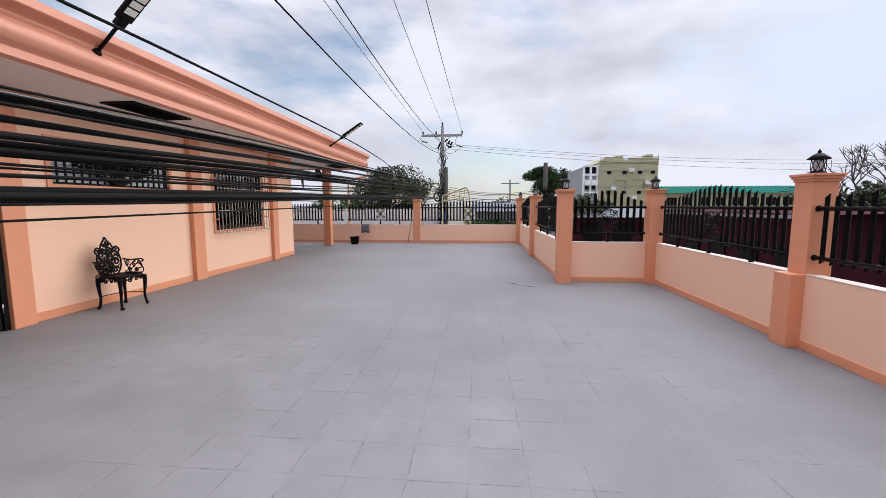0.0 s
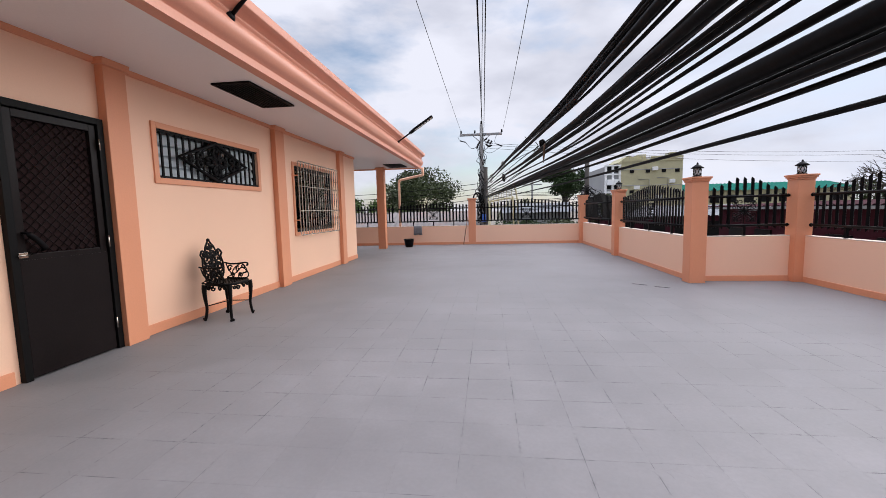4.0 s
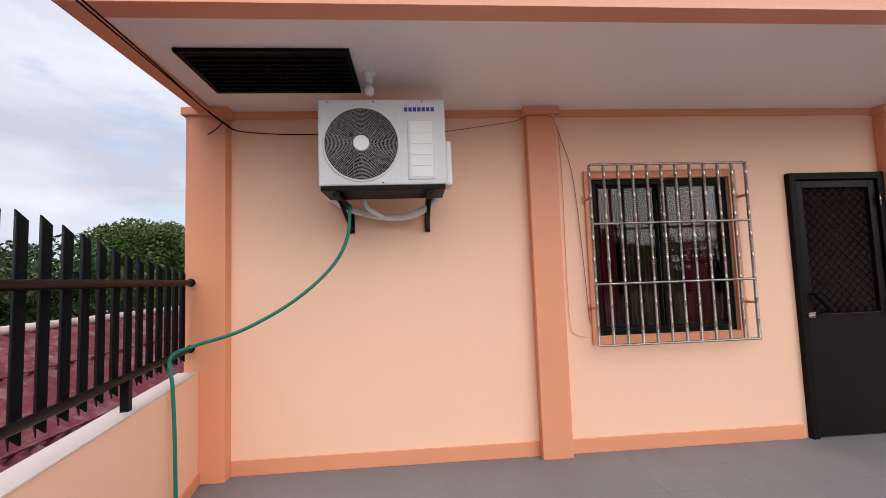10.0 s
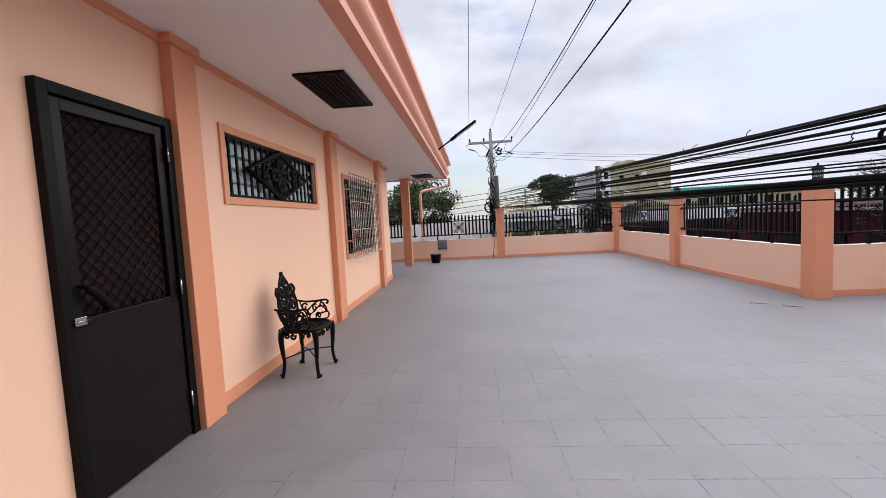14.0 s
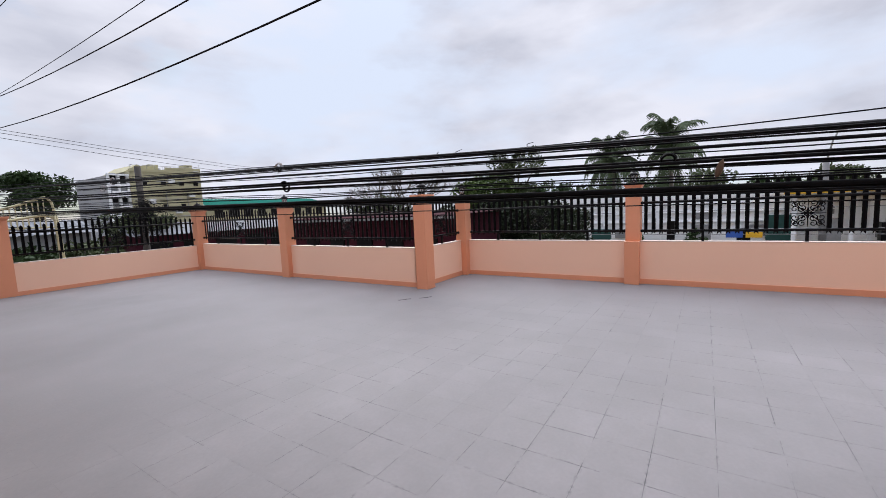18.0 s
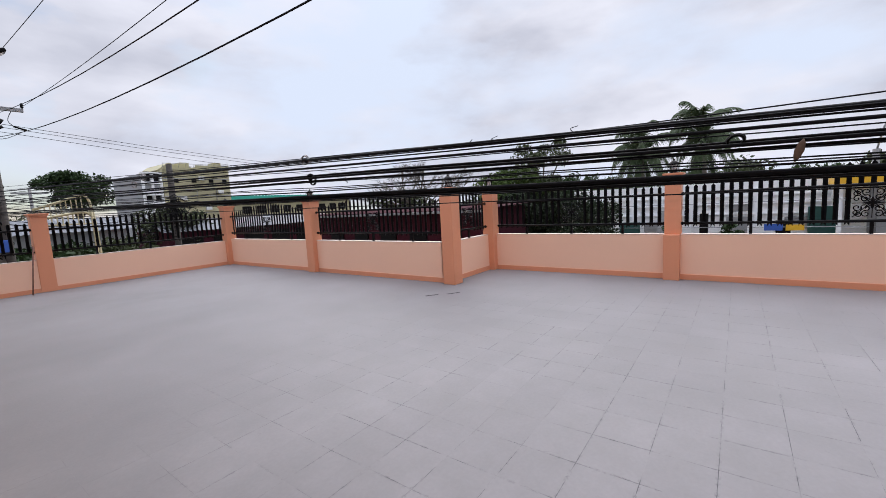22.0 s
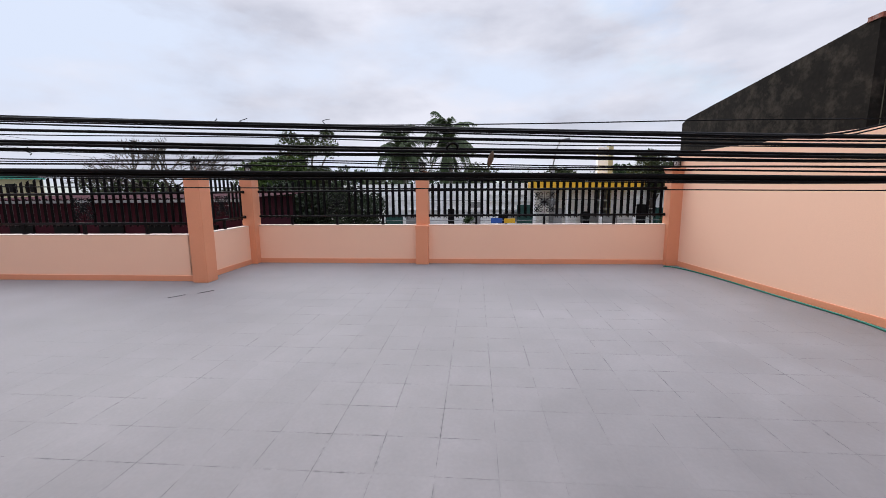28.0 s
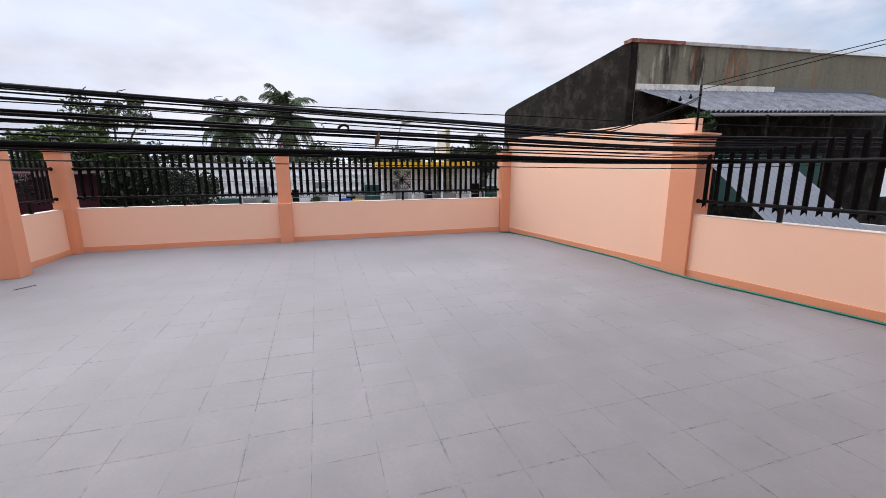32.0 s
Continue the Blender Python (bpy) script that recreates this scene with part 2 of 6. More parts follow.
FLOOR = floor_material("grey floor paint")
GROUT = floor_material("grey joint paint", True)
BLACK = material("black enamel paint", (0.005, 0.0045, 0.005), 0.45, vary=0.25, grain=60, stain=3, bump=0.05, spec=0.09)
DOORPAINT = material("black brown door paint", (0.010, 0.0068, 0.0066), 0.34, vary=0.25, grain=60, stain=3, bump=0.04, spec=0.12)
IRON = material("black cast iron", (0.005, 0.0045, 0.0045), 0.5, vary=0.3, grain=120, stain=5, bump=0.15, spec=0.12)
CABLE = material("black cable sheath", (0.005, 0.005, 0.0055), 0.6, spec=0.09, vary=0.3, grain=60, stain=1.5, bump=0.05)
GLOSSCABLE = material("glossy black cable sheath", (0.008, 0.008, 0.008), 0.22, spec=0.9, vary=0.2, grain=60, stain=1.5, bump=0.02)
GREYCABLE = material("pale grey cable sheath", (0.35, 0.34, 0.33), 0.5, vary=0.1, grain=60, stain=4)
POD = material("brown dry leaf", (0.10, 0.06, 0.035), 0.8, vary=0.3, grain=60, stain=8)
CHROME = material("stainless steel", (0.40, 0.365, 0.32), 0.12, metal=1.0, vary=0.2, grain=90, stain=6, bump=0.03)
DARKALU = material("dark aluminium frame", (0.006, 0.0055, 0.0055), 0.45, spec=0.1, vary=0.15, grain=40, stain=3, bump=0.02)
WHITE = material("white plastic", (0.72, 0.72, 0.70), 0.4, vary=0.04, grain=60, stain=3, bump=0.02)
CASING = material("off-white enamelled casing", (0.60, 0.605, 0.60), 0.4, vary=0.05, grain=60, stain=3, bump=0.02, dirt=(0.40, 0.38, 0.34), dirt_amount=0.12)
GREYMETAL = material("grey metal", (0.30, 0.30, 0.30), 0.5, metal=0.6, vary=0.12, grain=60, stain=3, bump=0.04)
# near black: the lack of light indoors is put into this colour
ROOM_SHADE = material("unlit room near-black", (0.010, 0.008, 0.008), 0.9, vary=0.2, spec=0.1)
REDCLOTH = material("dark red curtain", (0.30, 0.022, 0.05), 0.9, vary=0.3, grain=200, stain=8)
OLIVECLOTH = material("olive curtain", (0.17, 0.16, 0.07), 0.9, vary=0.3, grain=200, stain=8)
# screen colour includes the darkness of the unlit room behind it
SCREEN = material("insect screen with room darkness", (0.022, 0.011, 0.011), 0.8, vary=0.25, grain=300, stain=4, spec=0.1)
GREENHOSE = material("green hose", (0.0, 0.15, 0.10), 0.45, vary=0.08, grain=40, stain=2)
GREYCLOTH = material("grey cloth", (0.16, 0.16, 0.17), 0.9, vary=0.2, grain=150, stain=8, bump=0.3)
BLUE = material("blue print", (0.03, 0.05, 0.30), 0.5, vary=0.02)
LED = material("led module", (0.75, 0.75, 0.70), 0.25, vary=0.05)
BROWNPIPE = material("rusty brown rod", (0.16, 0.06, 0.035), 0.6, vary=0.25, grain=60, stain=6)
TREADWOOD = material("weathered pole wood", (0.045, 0.038, 0.032), 0.85, vary=0.3, grain=50, stain=2, bump=0.3)
CONCRETEPOLE = material("weathered concrete pole", (0.19, 0.185, 0.18), 0.85, vary=0.15, grain=30, stain=1.5, bump=0.1)


def glass_material(name, tint, rough=0.03, alpha=0.25):
    """Thin dark window glass: part clear, part mirror gloss."""
    m = bpy.data.materials.new(name)
    m.use_nodes = True
    n, l = m.node_tree.nodes, m.node_tree.links
    n.clear()
    out, mix = n.new("ShaderNodeOutputMaterial"), n.new("ShaderNodeMixShader")
    clear, gloss, fr = n.new("ShaderNodeBsdfTransparent"), n.new("ShaderNodeBsdfGlossy"), n.new("ShaderNodeFresnel")
    clear.inputs["Color"].default_value = (*tint, 1)
    gloss.inputs["Roughness"].default_value = rough
    fr.inputs["IOR"].default_value = 1.45
    l.new(fr.outputs["Fac"], mix.inputs["Fac"])
    l.new(clear.outputs["BSDF"], mix.inputs[1])
    l.new(gloss.outputs["BSDF"], mix.inputs[2])
    l.new(mix.outputs["Shader"], out.inputs["Surface"])
    return m


GLASS = glass_material("dark window glass", (0.52, 0.50, 0.49))
FROST = material("frosted louvre glass", (0.60, 0.66, 0.70), 0.22, vary=0.05, grain=80, stain=2)


# ---- mesh helpers ----
def box(bm, x0, x1, y0, y1, z0, z1, bevel=0.0, matrix=None):
    r = bmesh.ops.create_cube(bm, size=1.0)
    vs = r["verts"]
    bmesh.ops.scale(bm, vec=(x1 - x0, y1 - y0, z1 - z0), verts=vs)
    bmesh.ops.translate(bm, vec=((x0 + x1) / 2, (y0 + y1) / 2, (z0 + z1) / 2), verts=vs)
    if bevel:
        es = list({e for v in vs for e in v.link_edges})
        r = bmesh.ops.bevel(bm, geom=es, offset=bevel, segments=2, affect="EDGES", profile=0.6)
        vs = list({v for f in r["faces"] for v in f.verts} | {v for v in vs if v.is_valid})
    if matrix is not None:
        bmesh.ops.transform(bm, matrix=matrix, verts=vs)
    return bm


def B(*a, **k):
    return box(bmesh.new(), *a, **k)


def tube(bm, pts, r, n=8, caps=True, closed=False):
    """Sweep a circle of radius r (a number, or one per point) along pts."""
    pts = [Vector(p) for p in pts]
    k = len(pts)
    rs = list(r) if hasattr(r, "__len__") else [r] * k
    side = None
    rings = []
    for i, p in enumerate(pts):
        a, b = (pts[i - 1] if i or closed else p), (pts[(i + 1) % k] if i < k - 1 or closed else p)
        d = (b - a).normalized()
        if side is None:
            side = d.orthogonal().normalized()
        side = (side - d * side.dot(d))
        side = side.normalized() if side.length > 1e-6 else d.orthogonal().normalized()
        up = d.cross(side)
        rings.append([bm.verts.new(p + rs[i] * (math.cos(2 * math.pi * j / n) * side + math.sin(2 * math.pi * j / n) * up)) for j in range(n)])
    for i in range(k if closed else k - 1):
        a, b = rings[i], rings[(i + 1) % k]
        for j in range(n):
            f = bm.faces.new((a[j], a[(j + 1) % n], b[(j + 1) % n], b[j]))
            f.smooth = True
    if caps and not closed:
        bm.faces.new(rings[0][::-1])
        bm.faces.new(rings[-1])
    return bm


def T(pts, r, n=8):
    return tube(bmesh.new(), pts, r, n)


def lathe(bm, profile, n=16, axis=None):
    """Turn (radius, height) pairs about z; axis: a matrix that places it."""
    m = axis or Matrix()
    rings = [[bm.verts.new(m @ Vector((r * math.cos(2 * math.pi * j / n), r * math.sin(2 * math.pi * j / n), z))) for j in range(n)] for r, z in profile]
    for a, b in zip(rings, rings[1:]):
        for j in range(n):
            f = bm.faces.new((a[j], a[(j + 1) % n], b[(j + 1) % n], b[j]))
            f.smooth = True
    bm.faces.new(rings[0][::-1])
    bm.faces.new(rings[-1])
    return bm


def prism(bm, outline, depth, matrix=None):
    """An outline in x, z pushed through y from -depth/2 to depth/2."""
    m = matrix or Matrix()
    a = [bm.verts.new(m @ Vector((x, -depth / 2, z))) for x, z in outline]
    b = [bm.verts.new(m @ Vector((x, depth / 2, z))) for x, z in outline]
    k = len(outline)
    bm.faces.new(a)
    bm.faces.new(b[::-1])
    for i in range(k):
        bm.faces.new((a[i], b[i], b[(i + 1) % k], a[(i + 1) % k]))
    return bm


def world_of(ob):
    return ob.matrix_basis if ob.parent is None else world_of(ob.parent) @ ob.matrix_basis


def mesh_of(name, bm, mat):
    bmesh.ops.recalc_face_normals(bm, faces=bm.faces)
    me = bpy.data.meshes.new(name)
    bm.to_mesh(me)
    bm.free()
    me.materials.append(mat)
    return me


def part(name, bm, mat, parent, label="", local=False):
    """One mesh under a thing or a part; its bmesh is in world metres, or local to the parent."""
    if not local:
        bmesh.ops.transform(bm, matrix=world_of(parent).inverted(), verts=bm.verts)
    ob = new(name, mesh_of(name, bm, mat))
    ob.parent = parent
    return tagged(ob, label)


def shared(name, me, parent, m):
    ob = new(name, me)
    ob.parent = parent
    ob.matrix_basis = m
    return ob


def thing(name, at, label, category, group="", kind="", rz=0):
    ob = new(name)
    ob.empty_display_size = 0.1
    ob.matrix_basis = pose(*at, 0, 0, rz)
    return tagged(ob, label, category, group, kind)


def solid(name, bm, mat, label, category="", group="", kind="structure"):
    return tagged(new(name, mesh_of(name, bm, mat)), label, category, group, kind)


def smooth_path(pts, n=8):
    """Points of a smooth curve through pts."""
    p = [Vector(v) for v in pts]
    p = [2 * p[0] - p[1]] + p + [2 * p[-1] - p[-2]]
    out = []
    for i in range(1, len(p) - 2):
        a, b, c, d = p[i - 1:i + 3]
        for j in range(n):
            t = j / n
            out.append(0.5 * (2 * b + (c - a) * t + (2 * a - 5 * b + 4 * c - d) * t * t + (3 * b - a - 3 * c + d) * t ** 3))
    return out + [p[-2]]


def wall_with_holes(bm, x0, x1, y0, y1, z0, z1, holes):
    """A wall along y, from x0 to x1 thick, with openings (y0, y1, z0, z1)."""
    ys = sorted({y0, y1, *[h[0] for h in holes], *[h[1] for h in holes]})
    for a, b in zip(ys, ys[1:]):
        cut = sorted((h[2], h[3]) for h in holes if h[0] <= a + 1e-6 and h[1] >= b - 1e-6)
        z = z0
        for c, d in cut:
            if c > z + 1e-6:
                box(bm, x0, x1, a, b, z, c)
            z = d
        if z < z1 - 1e-6:
            box(bm, x0, x1, a, b, z, z1)
    bmesh.ops.remove_doubles(bm, verts=bm.verts, dist=1e-5)
    return bm


# ---- the terrace and the house: large structure ----
WALL_TOP, SOFFIT_Z, ROOF_UP = 0.70, 2.62, 0.04
END_Y, RIGHT_A, RIGHT_B, STEP_Y = 16.30, 6.62, 8.18, 8.85
FACADE_END = 12.43
SIDE_SLOPE = 0.178
DOOR = (4.64, 5.46, 0.0, 2.08)
WIN_A = (3.02, 4.15, 0.85, 2.07)
WIN_HIGH = (6.085, 7.952, 1.62, 2.135)
WIN_B = (9.10, 10.85, 0.87, 2.07)

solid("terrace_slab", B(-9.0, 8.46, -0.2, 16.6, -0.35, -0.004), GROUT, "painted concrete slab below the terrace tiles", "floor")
bm = bmesh.new()
wall_with_holes(bm, -0.15, 0.0, 0.03, FACADE_END, 0.0, SOFFIT_Z, [DOOR, WIN_A, WIN_HIGH, WIN_B])
solid("wall_facade", bm, PEACH, "peach painted plaster house wall along the terrace", "wall")
bm = B(-8.5, -0.15, FACADE_END - 0.15, FACADE_END, 0, SOFFIT_Z)
solid("wall_end", bm, PEACH, "peach painted end wall of the house", "wall")
solid("wall_rear", B(-8.5, -8.35, 0.15, FACADE_END - 0.15, 0, SOFFIT_Z), PEACH, "plain rear wall closing the house", "wall")
solid("wall_side", B(-8.5, -0.15, 0.03, 0.18, 0, SOFFIT_Z), PEACH, "peach side wall of the house", "wall")
# added room floor and partition, with the indoor darkness in their colour
solid("room_floor", B(-8.35, -0.15, 0.15, FACADE_END - 0.15, -0.003, 0.01), ROOM_SHADE, "room floor coloured near black for the unlit interior", "floor")
solid("room_partition", B(-3.6, -3.5, 0.15, FACADE_END - 0.15, 0.01, SOFFIT_Z), ROOM_SHADE, "added room partition coloured near black for the unlit interior", "wall")

# roof, soffit and gutter
solid("ceiling", B(-9.3, 1.16, 0.20, 15.40, SOFFIT_Z, SOFFIT_Z + 0.05), SOFFIT, "off-white painted soffit under the eaves", "ceiling")
bm = bmesh.new()
vs = [bm.verts.new(v) for v in ((1.34, 0.1, 3.02), (1.34, 15.5, 3.02), (-4.0, 15.5, 4.04), (-4.0, 0.1, 4.04), (-9.4, 15.5, 2.94), (-9.4, 0.1, 2.94))]
top = [bm.verts.new(v.co + Vector((0, 0, 0.05))) for v in vs]
for q in ((0, 1, 2, 3), (3, 2, 4, 5)):
    bm.faces.new([vs[i] for i in q])
    bm.faces.new([top[i] for i in q[::-1]])
for a, b in ((0, 1), (1, 2), (2, 4), (4, 5), (5, 3), (3, 0)):
    bm.faces.new((vs[a], vs[b], top[b], top[a]))
solid("roof", bm, SALMON, "low terracotta coloured metal roof of the house", "roof")
MOULD = [(1.262, 2.622), (1.285, 2.645), (1.318, 2.675), (1.338, 2.72), (1.340, 2.755), (1.325, 2.80), (1.300, 2.835), (1.286, 2.855), (1.296, 2.870), (1.302, 2.885), (1.294, 2.900), (1.306, 2.912), (1.335, 2.930), (1.370, 2.945), (1.400, 2.962)]
MOULD = [(p.x, p.z) for p in smooth_path([(x, 0, z) for x, z in MOULD], 3)]
GUTTER = [(1.16, 2.60), (1.16, 2.55), (1.275, 2.55), (1.275, 2.615)] + MOULD + [(1.402, 2.97), (1.402, 3.04), (1.375, 3.04), (1.365, 2.97), (1.2, 2.96), (1.16, 2.96)]
bm = bmesh.new()
prism(bm, GUTTER, 15.4, Matrix.Translation((0, 7.8, ROOF_UP)))
bm.faces.ensure_lookup_table()
for i in range(4, 3 + len(MOULD)):
    bm.faces[2 + i].smooth = True
solid("roof_gutter", bm, SALMON, "salmon painted moulded gutter along the eaves", "gutter")
solid("trim_verge", B(-9.3, 1.16, 0.10, 0.20, 2.59, 3.03), ORANGE, "terracotta board along the side edge of the roof", "trim")
solid("trim_verge_end", B(-9.3, 1.16, 15.40, 15.50, 2.59, 3.03), ORANGE, "terracotta board along the end edge of the roof", "trim")
solid("trim_cornice", B(0.0, 0.03, 0.3, FACADE_END, SOFFIT_Z - 0.05, SOFFIT_Z - 0.001), ORANGE, "thin terracotta band where the wall meets the soffit", "trim")

# facade pillars
def pilaster(y0, y1, x=0.085):
    p = thing("pilaster", (0, (y0 + y1) / 2, 0), "terracotta painted square pilaster on the house wall", "pilaster", "pilasters of the facade", "structure")
    part("shaft", B(0.0, x, y0, y1, 0, SOFFIT_Z - 0.06, 0.006), ORANGE, p)
    part("capital", B(0.0, x + 0.025, y0 - 0.025, y1 + 0.025, SOFFIT_Z - 0.06, SOFFIT_Z - 0.001, 0.006), ORANGE, p)
    return p


for a, b in ((2.51, 2.735), (5.47, 5.70), (8.385, 8.665), (11.21, 11.46)):
    pilaster(a, b)
p = pilaster(0.02, 0.295, 0.10)
p["label"] = "terracotta painted corner pilaster at the fence"
for i, (a, b) in enumerate(((0.295, 2.51), (2.735, 4.60), (5.70, 8.385), (8.665, 11.21), (11.46, FACADE_END))):
    solid("baseboard", B(0.0, 0.014, a, b, 0.0, 0.105, 0.004), ORANGE, "terracotta painted baseboard along the house wall", "baseboard")

# column under the end of the eaves
col = thing("porch_column", (0.01, 15.07, 0), "terracotta painted square column under the eaves", "column", kind="structure")
part("shaft", B(-0.11, 0.13, 14.95, 15.19, 0, SOFFIT_Z - 0.05, 0.006), ORANGE, col)
part("capital", B(-0.14, 0.16, 14.92, 15.22, SOFFIT_Z - 0.05, SOFFIT_Z - 0.001, 0.006), ORANGE, col)


# ---- parapet walls ----
def parapet(name, p0, p1, top=WALL_TOP, thick=0.13, label="low peach painted parapet wall"):
    """A low wall whose inner face runs from p0 to p1, with its thickness to the right of that way."""
    a, b = Vector((*p0, 0)), Vector((*p1, 0))
    d = (b - a)
    n = d.length
    m = Matrix.Translation(a) @ Matrix.Rotation(math.atan2(d.y, d.x), 4, "Z")
    w = solid(name, box(bmesh.new(), 0, n, -thick, 0, -0.35, top, 0.004, m), PEACH, label, "wall")
    solid("baseboard", box(bmesh.new(), 0.0, n, 0.0, 0.013, 0, 0.085, 0.003, m), ORANGE, "terracotta painted skirting of the parapet", "baseboard")
    if top < 1:
        # thin strip on the top face, paler and less orange than the wall
        solid("trim_coping", box(bmesh.new(), 0.002, n - 0.002, -thick + 0.004, 0.003, top - 0.005, top + 0.005, 0.002, m), COPING, "thin pale strip along the parapet's top", "trim")
    return w


parapet("wall_parapet_end", (RIGHT_A + 0.1, END_Y), (-8.9, END_Y), 0.66)
parapet("wall_parapet_long", (RIGHT_A, STEP_Y), (RIGHT_A, END_Y))
parapet("wall_parapet_step", (RIGHT_B + 0.1, STEP_Y), (RIGHT_A, STEP_Y))
parapet("wall_parapet_street", (RIGHT_B, 1.3), (RIGHT_B, STEP_Y))
def side_y(x):
    """The side of the terrace runs askew to the house in one straight line."""
    return 0.12 + SIDE_SLOPE * (x - 0.1)


parapet("wall_parapet_side", (0.1, side_y(0.1)), (4.25, side_y(4.25)), 0.75)
parapet("wall_party", (4.3, 0.775), (RIGHT_B + 0.12, 1.315), 1.885, 0.15, "tall peach painted party wall beside the terrace")


# ---- lanterns and posts ----
def lantern():
    l = thing("post_lantern", (0, 0, 0), "black lattice metal lantern on a fence post", "lantern", "lanterns on the fence posts")
    part("base", lathe(bmesh.new(), [(0.062, 0), (0.066, 0.008), (0.06, 0.02), (0.05, 0.026)], 14), BLACK, l)
    part("glass", lathe(bmesh.new(), [(0.036, 0.026), (0.042, 0.06), (0.042, 0.11), (0.036, 0.132)], 12), FROST, l, "milky glass cylinder")
    for i in range(8):
        for s in (-1, 1):
            pts = [(0.054 * math.cos(a), 0.054 * math.sin(a), 0.022 + 0.115 * k / 6) for k in range(7) for a in [2 * math.pi * i / 8 + s * k * 0.13]]
            part("lattice_bar", T(pts, 0.0034, 5), BLACK, l)
    cover = part("roof", lathe(bmesh.new(), [(0.085, 0.132), (0.09, 0.138), (0.055, 0.168), (0.03, 0.186), (0.012, 0.194)], 16), BLACK, l)
    part("finial", lathe(bmesh.new(), [(0.012, 0.192), (0.016, 0.202), (0.01, 0.214), (0.003, 0.226)], 10), BLACK, cover)
    return l


LANTERN = None


def fence_post(cx, cy, w, h=1.61, base_w=0.0, base_h=0.0, lamp=True, label="terracotta painted square fence post with a flared cap", rz=0, plinth_x=0.0):
    p = thing("fence_post", (cx, cy, 0), label, "post", "fence posts", "structure", rz)
    r = w / 2
    part("shaft", B(-r, r, -r, r, base_h, h - 0.075, 0.006), ORANGE, p, local=True)
    if base_h:
        q = base_w / 2
        part("plinth", B(-q + 2 * plinth_x, q, -q, q, 0, base_h, 0.006), ORANGE, p, local=True)
    bm = bmesh.new()
    for e, z0, z1 in ((0.010, 0.075, 0.05), (0.022, 0.05, 0.025), (0.034, 0.025, 0.0)):
        box(bm, -r - e, r + e, -r - e, r + e, h - z0, h - z1, 0.005)
    part("cap", bm, ORANGE, p, local=True)
    global LANTERN
    if lamp:
        if LANTERN is None:
            LANTERN = lantern()
            LANTERN.matrix_basis = pose(cx, cy, h)
        else:
            copy_thing(LANTERN, pose(cx, cy, h, 0, 0, 15 * len(bpy.data.objects) % 45))
    return p


fence_post(2.893, END_Y + 0.10, 0.25, 1.60, lamp=False)
fence_post(RIGHT_A + 0.02, END_Y + 0.0, 0.26)
fence_post(RIGHT_A + 0.02, 12.515, 0.25)
fence_post(6.635, 8.765, 0.235, 1.62)
fence_post(RIGHT_B - 0.02, STEP_Y + 0.0, 0.23, 1.62)
fence_post(RIGHT_B + 0.105, 5.67, 0.222, 1.635, 0.222, 0.70, label="terracotta painted fence post on a wider plinth", plinth_x=-0.06)
fence_post(RIGHT_B + 0.005, 1.355, 0.24, 1.64)
fence_post(4.30, side_y(4.30) - 0.12, 0.32, 1.70, lamp=False, label="terracotta painted post at the end of the party wall", rz=10)


# ---- fences ----
def scroll(cx, cz, r, turns, start, hand=1, n=26):
    """A flat spiral in x, z."""
    return [(cx + r * (1 - 0.8 * k / n) * math.cos(start + hand * turns * 2 * math.pi * k / n), 0,
             cz + r * (1 - 0.8 * k / n) * math.sin(start + hand * turns * 2 * math.pi * k / n)) for k in range(n + 1)]


def rosette(size):
    """The scrollwork square in the middle of a fence panel."""
    bm = bmesh.new()
    s = size / 2
    for sx in (-1, 1):
        for sz in (-1, 1):
            for flip in (False, True):
                for cx, cz, r, turns, start, hand in ((0.30, 0.74, 0.24, 1.15, -1.57, 1), (0.78, 0.62, 0.20, 1.15, 3.1, -1), (0.28, 0.36, 0.20, 1.0, 0.8, 1)):
                    q = [(x, z) for x, _, z in scroll(s * cx, s * cz, s * r, turns, start, hand)]
                    tube(bm, [(sx * (z if flip else x), 0, sz * (x if flip else z)) for x, z in q], 0.0062, 5)
            tube(bm, smooth_path([(0, 0, 0), (sx * s * 0.25, 0, sz * s * 0.18), (sx * s * 0.62, 0, sz * s * 0.6), (sx * s * 0.95, 0, sz * s * 0.95)], 4), 0.006, 5)
    for k in range(8):
        a = 2 * math.pi * k / 8
        q = [(s * 0.40 * f * math.cos(a + g), 0, s * 0.40 * f * math.sin(a + g)) for f, g in ((0, 0), (0.5, 0.28), (1, 0), (0.5, -0.28), (0, 0))]
        tube(bm, smooth_path(q, 3), 0.006, 5)
    for a, b in (((-s, 0), (s, 0)), ((0, -s), (0, s))):
        tube(bm, [(a[0], 0, a[1]), (b[0], 0, b[1])], 0.005, 5)
    return bm


ROSETTE_MESH = None
PICKETS = {}


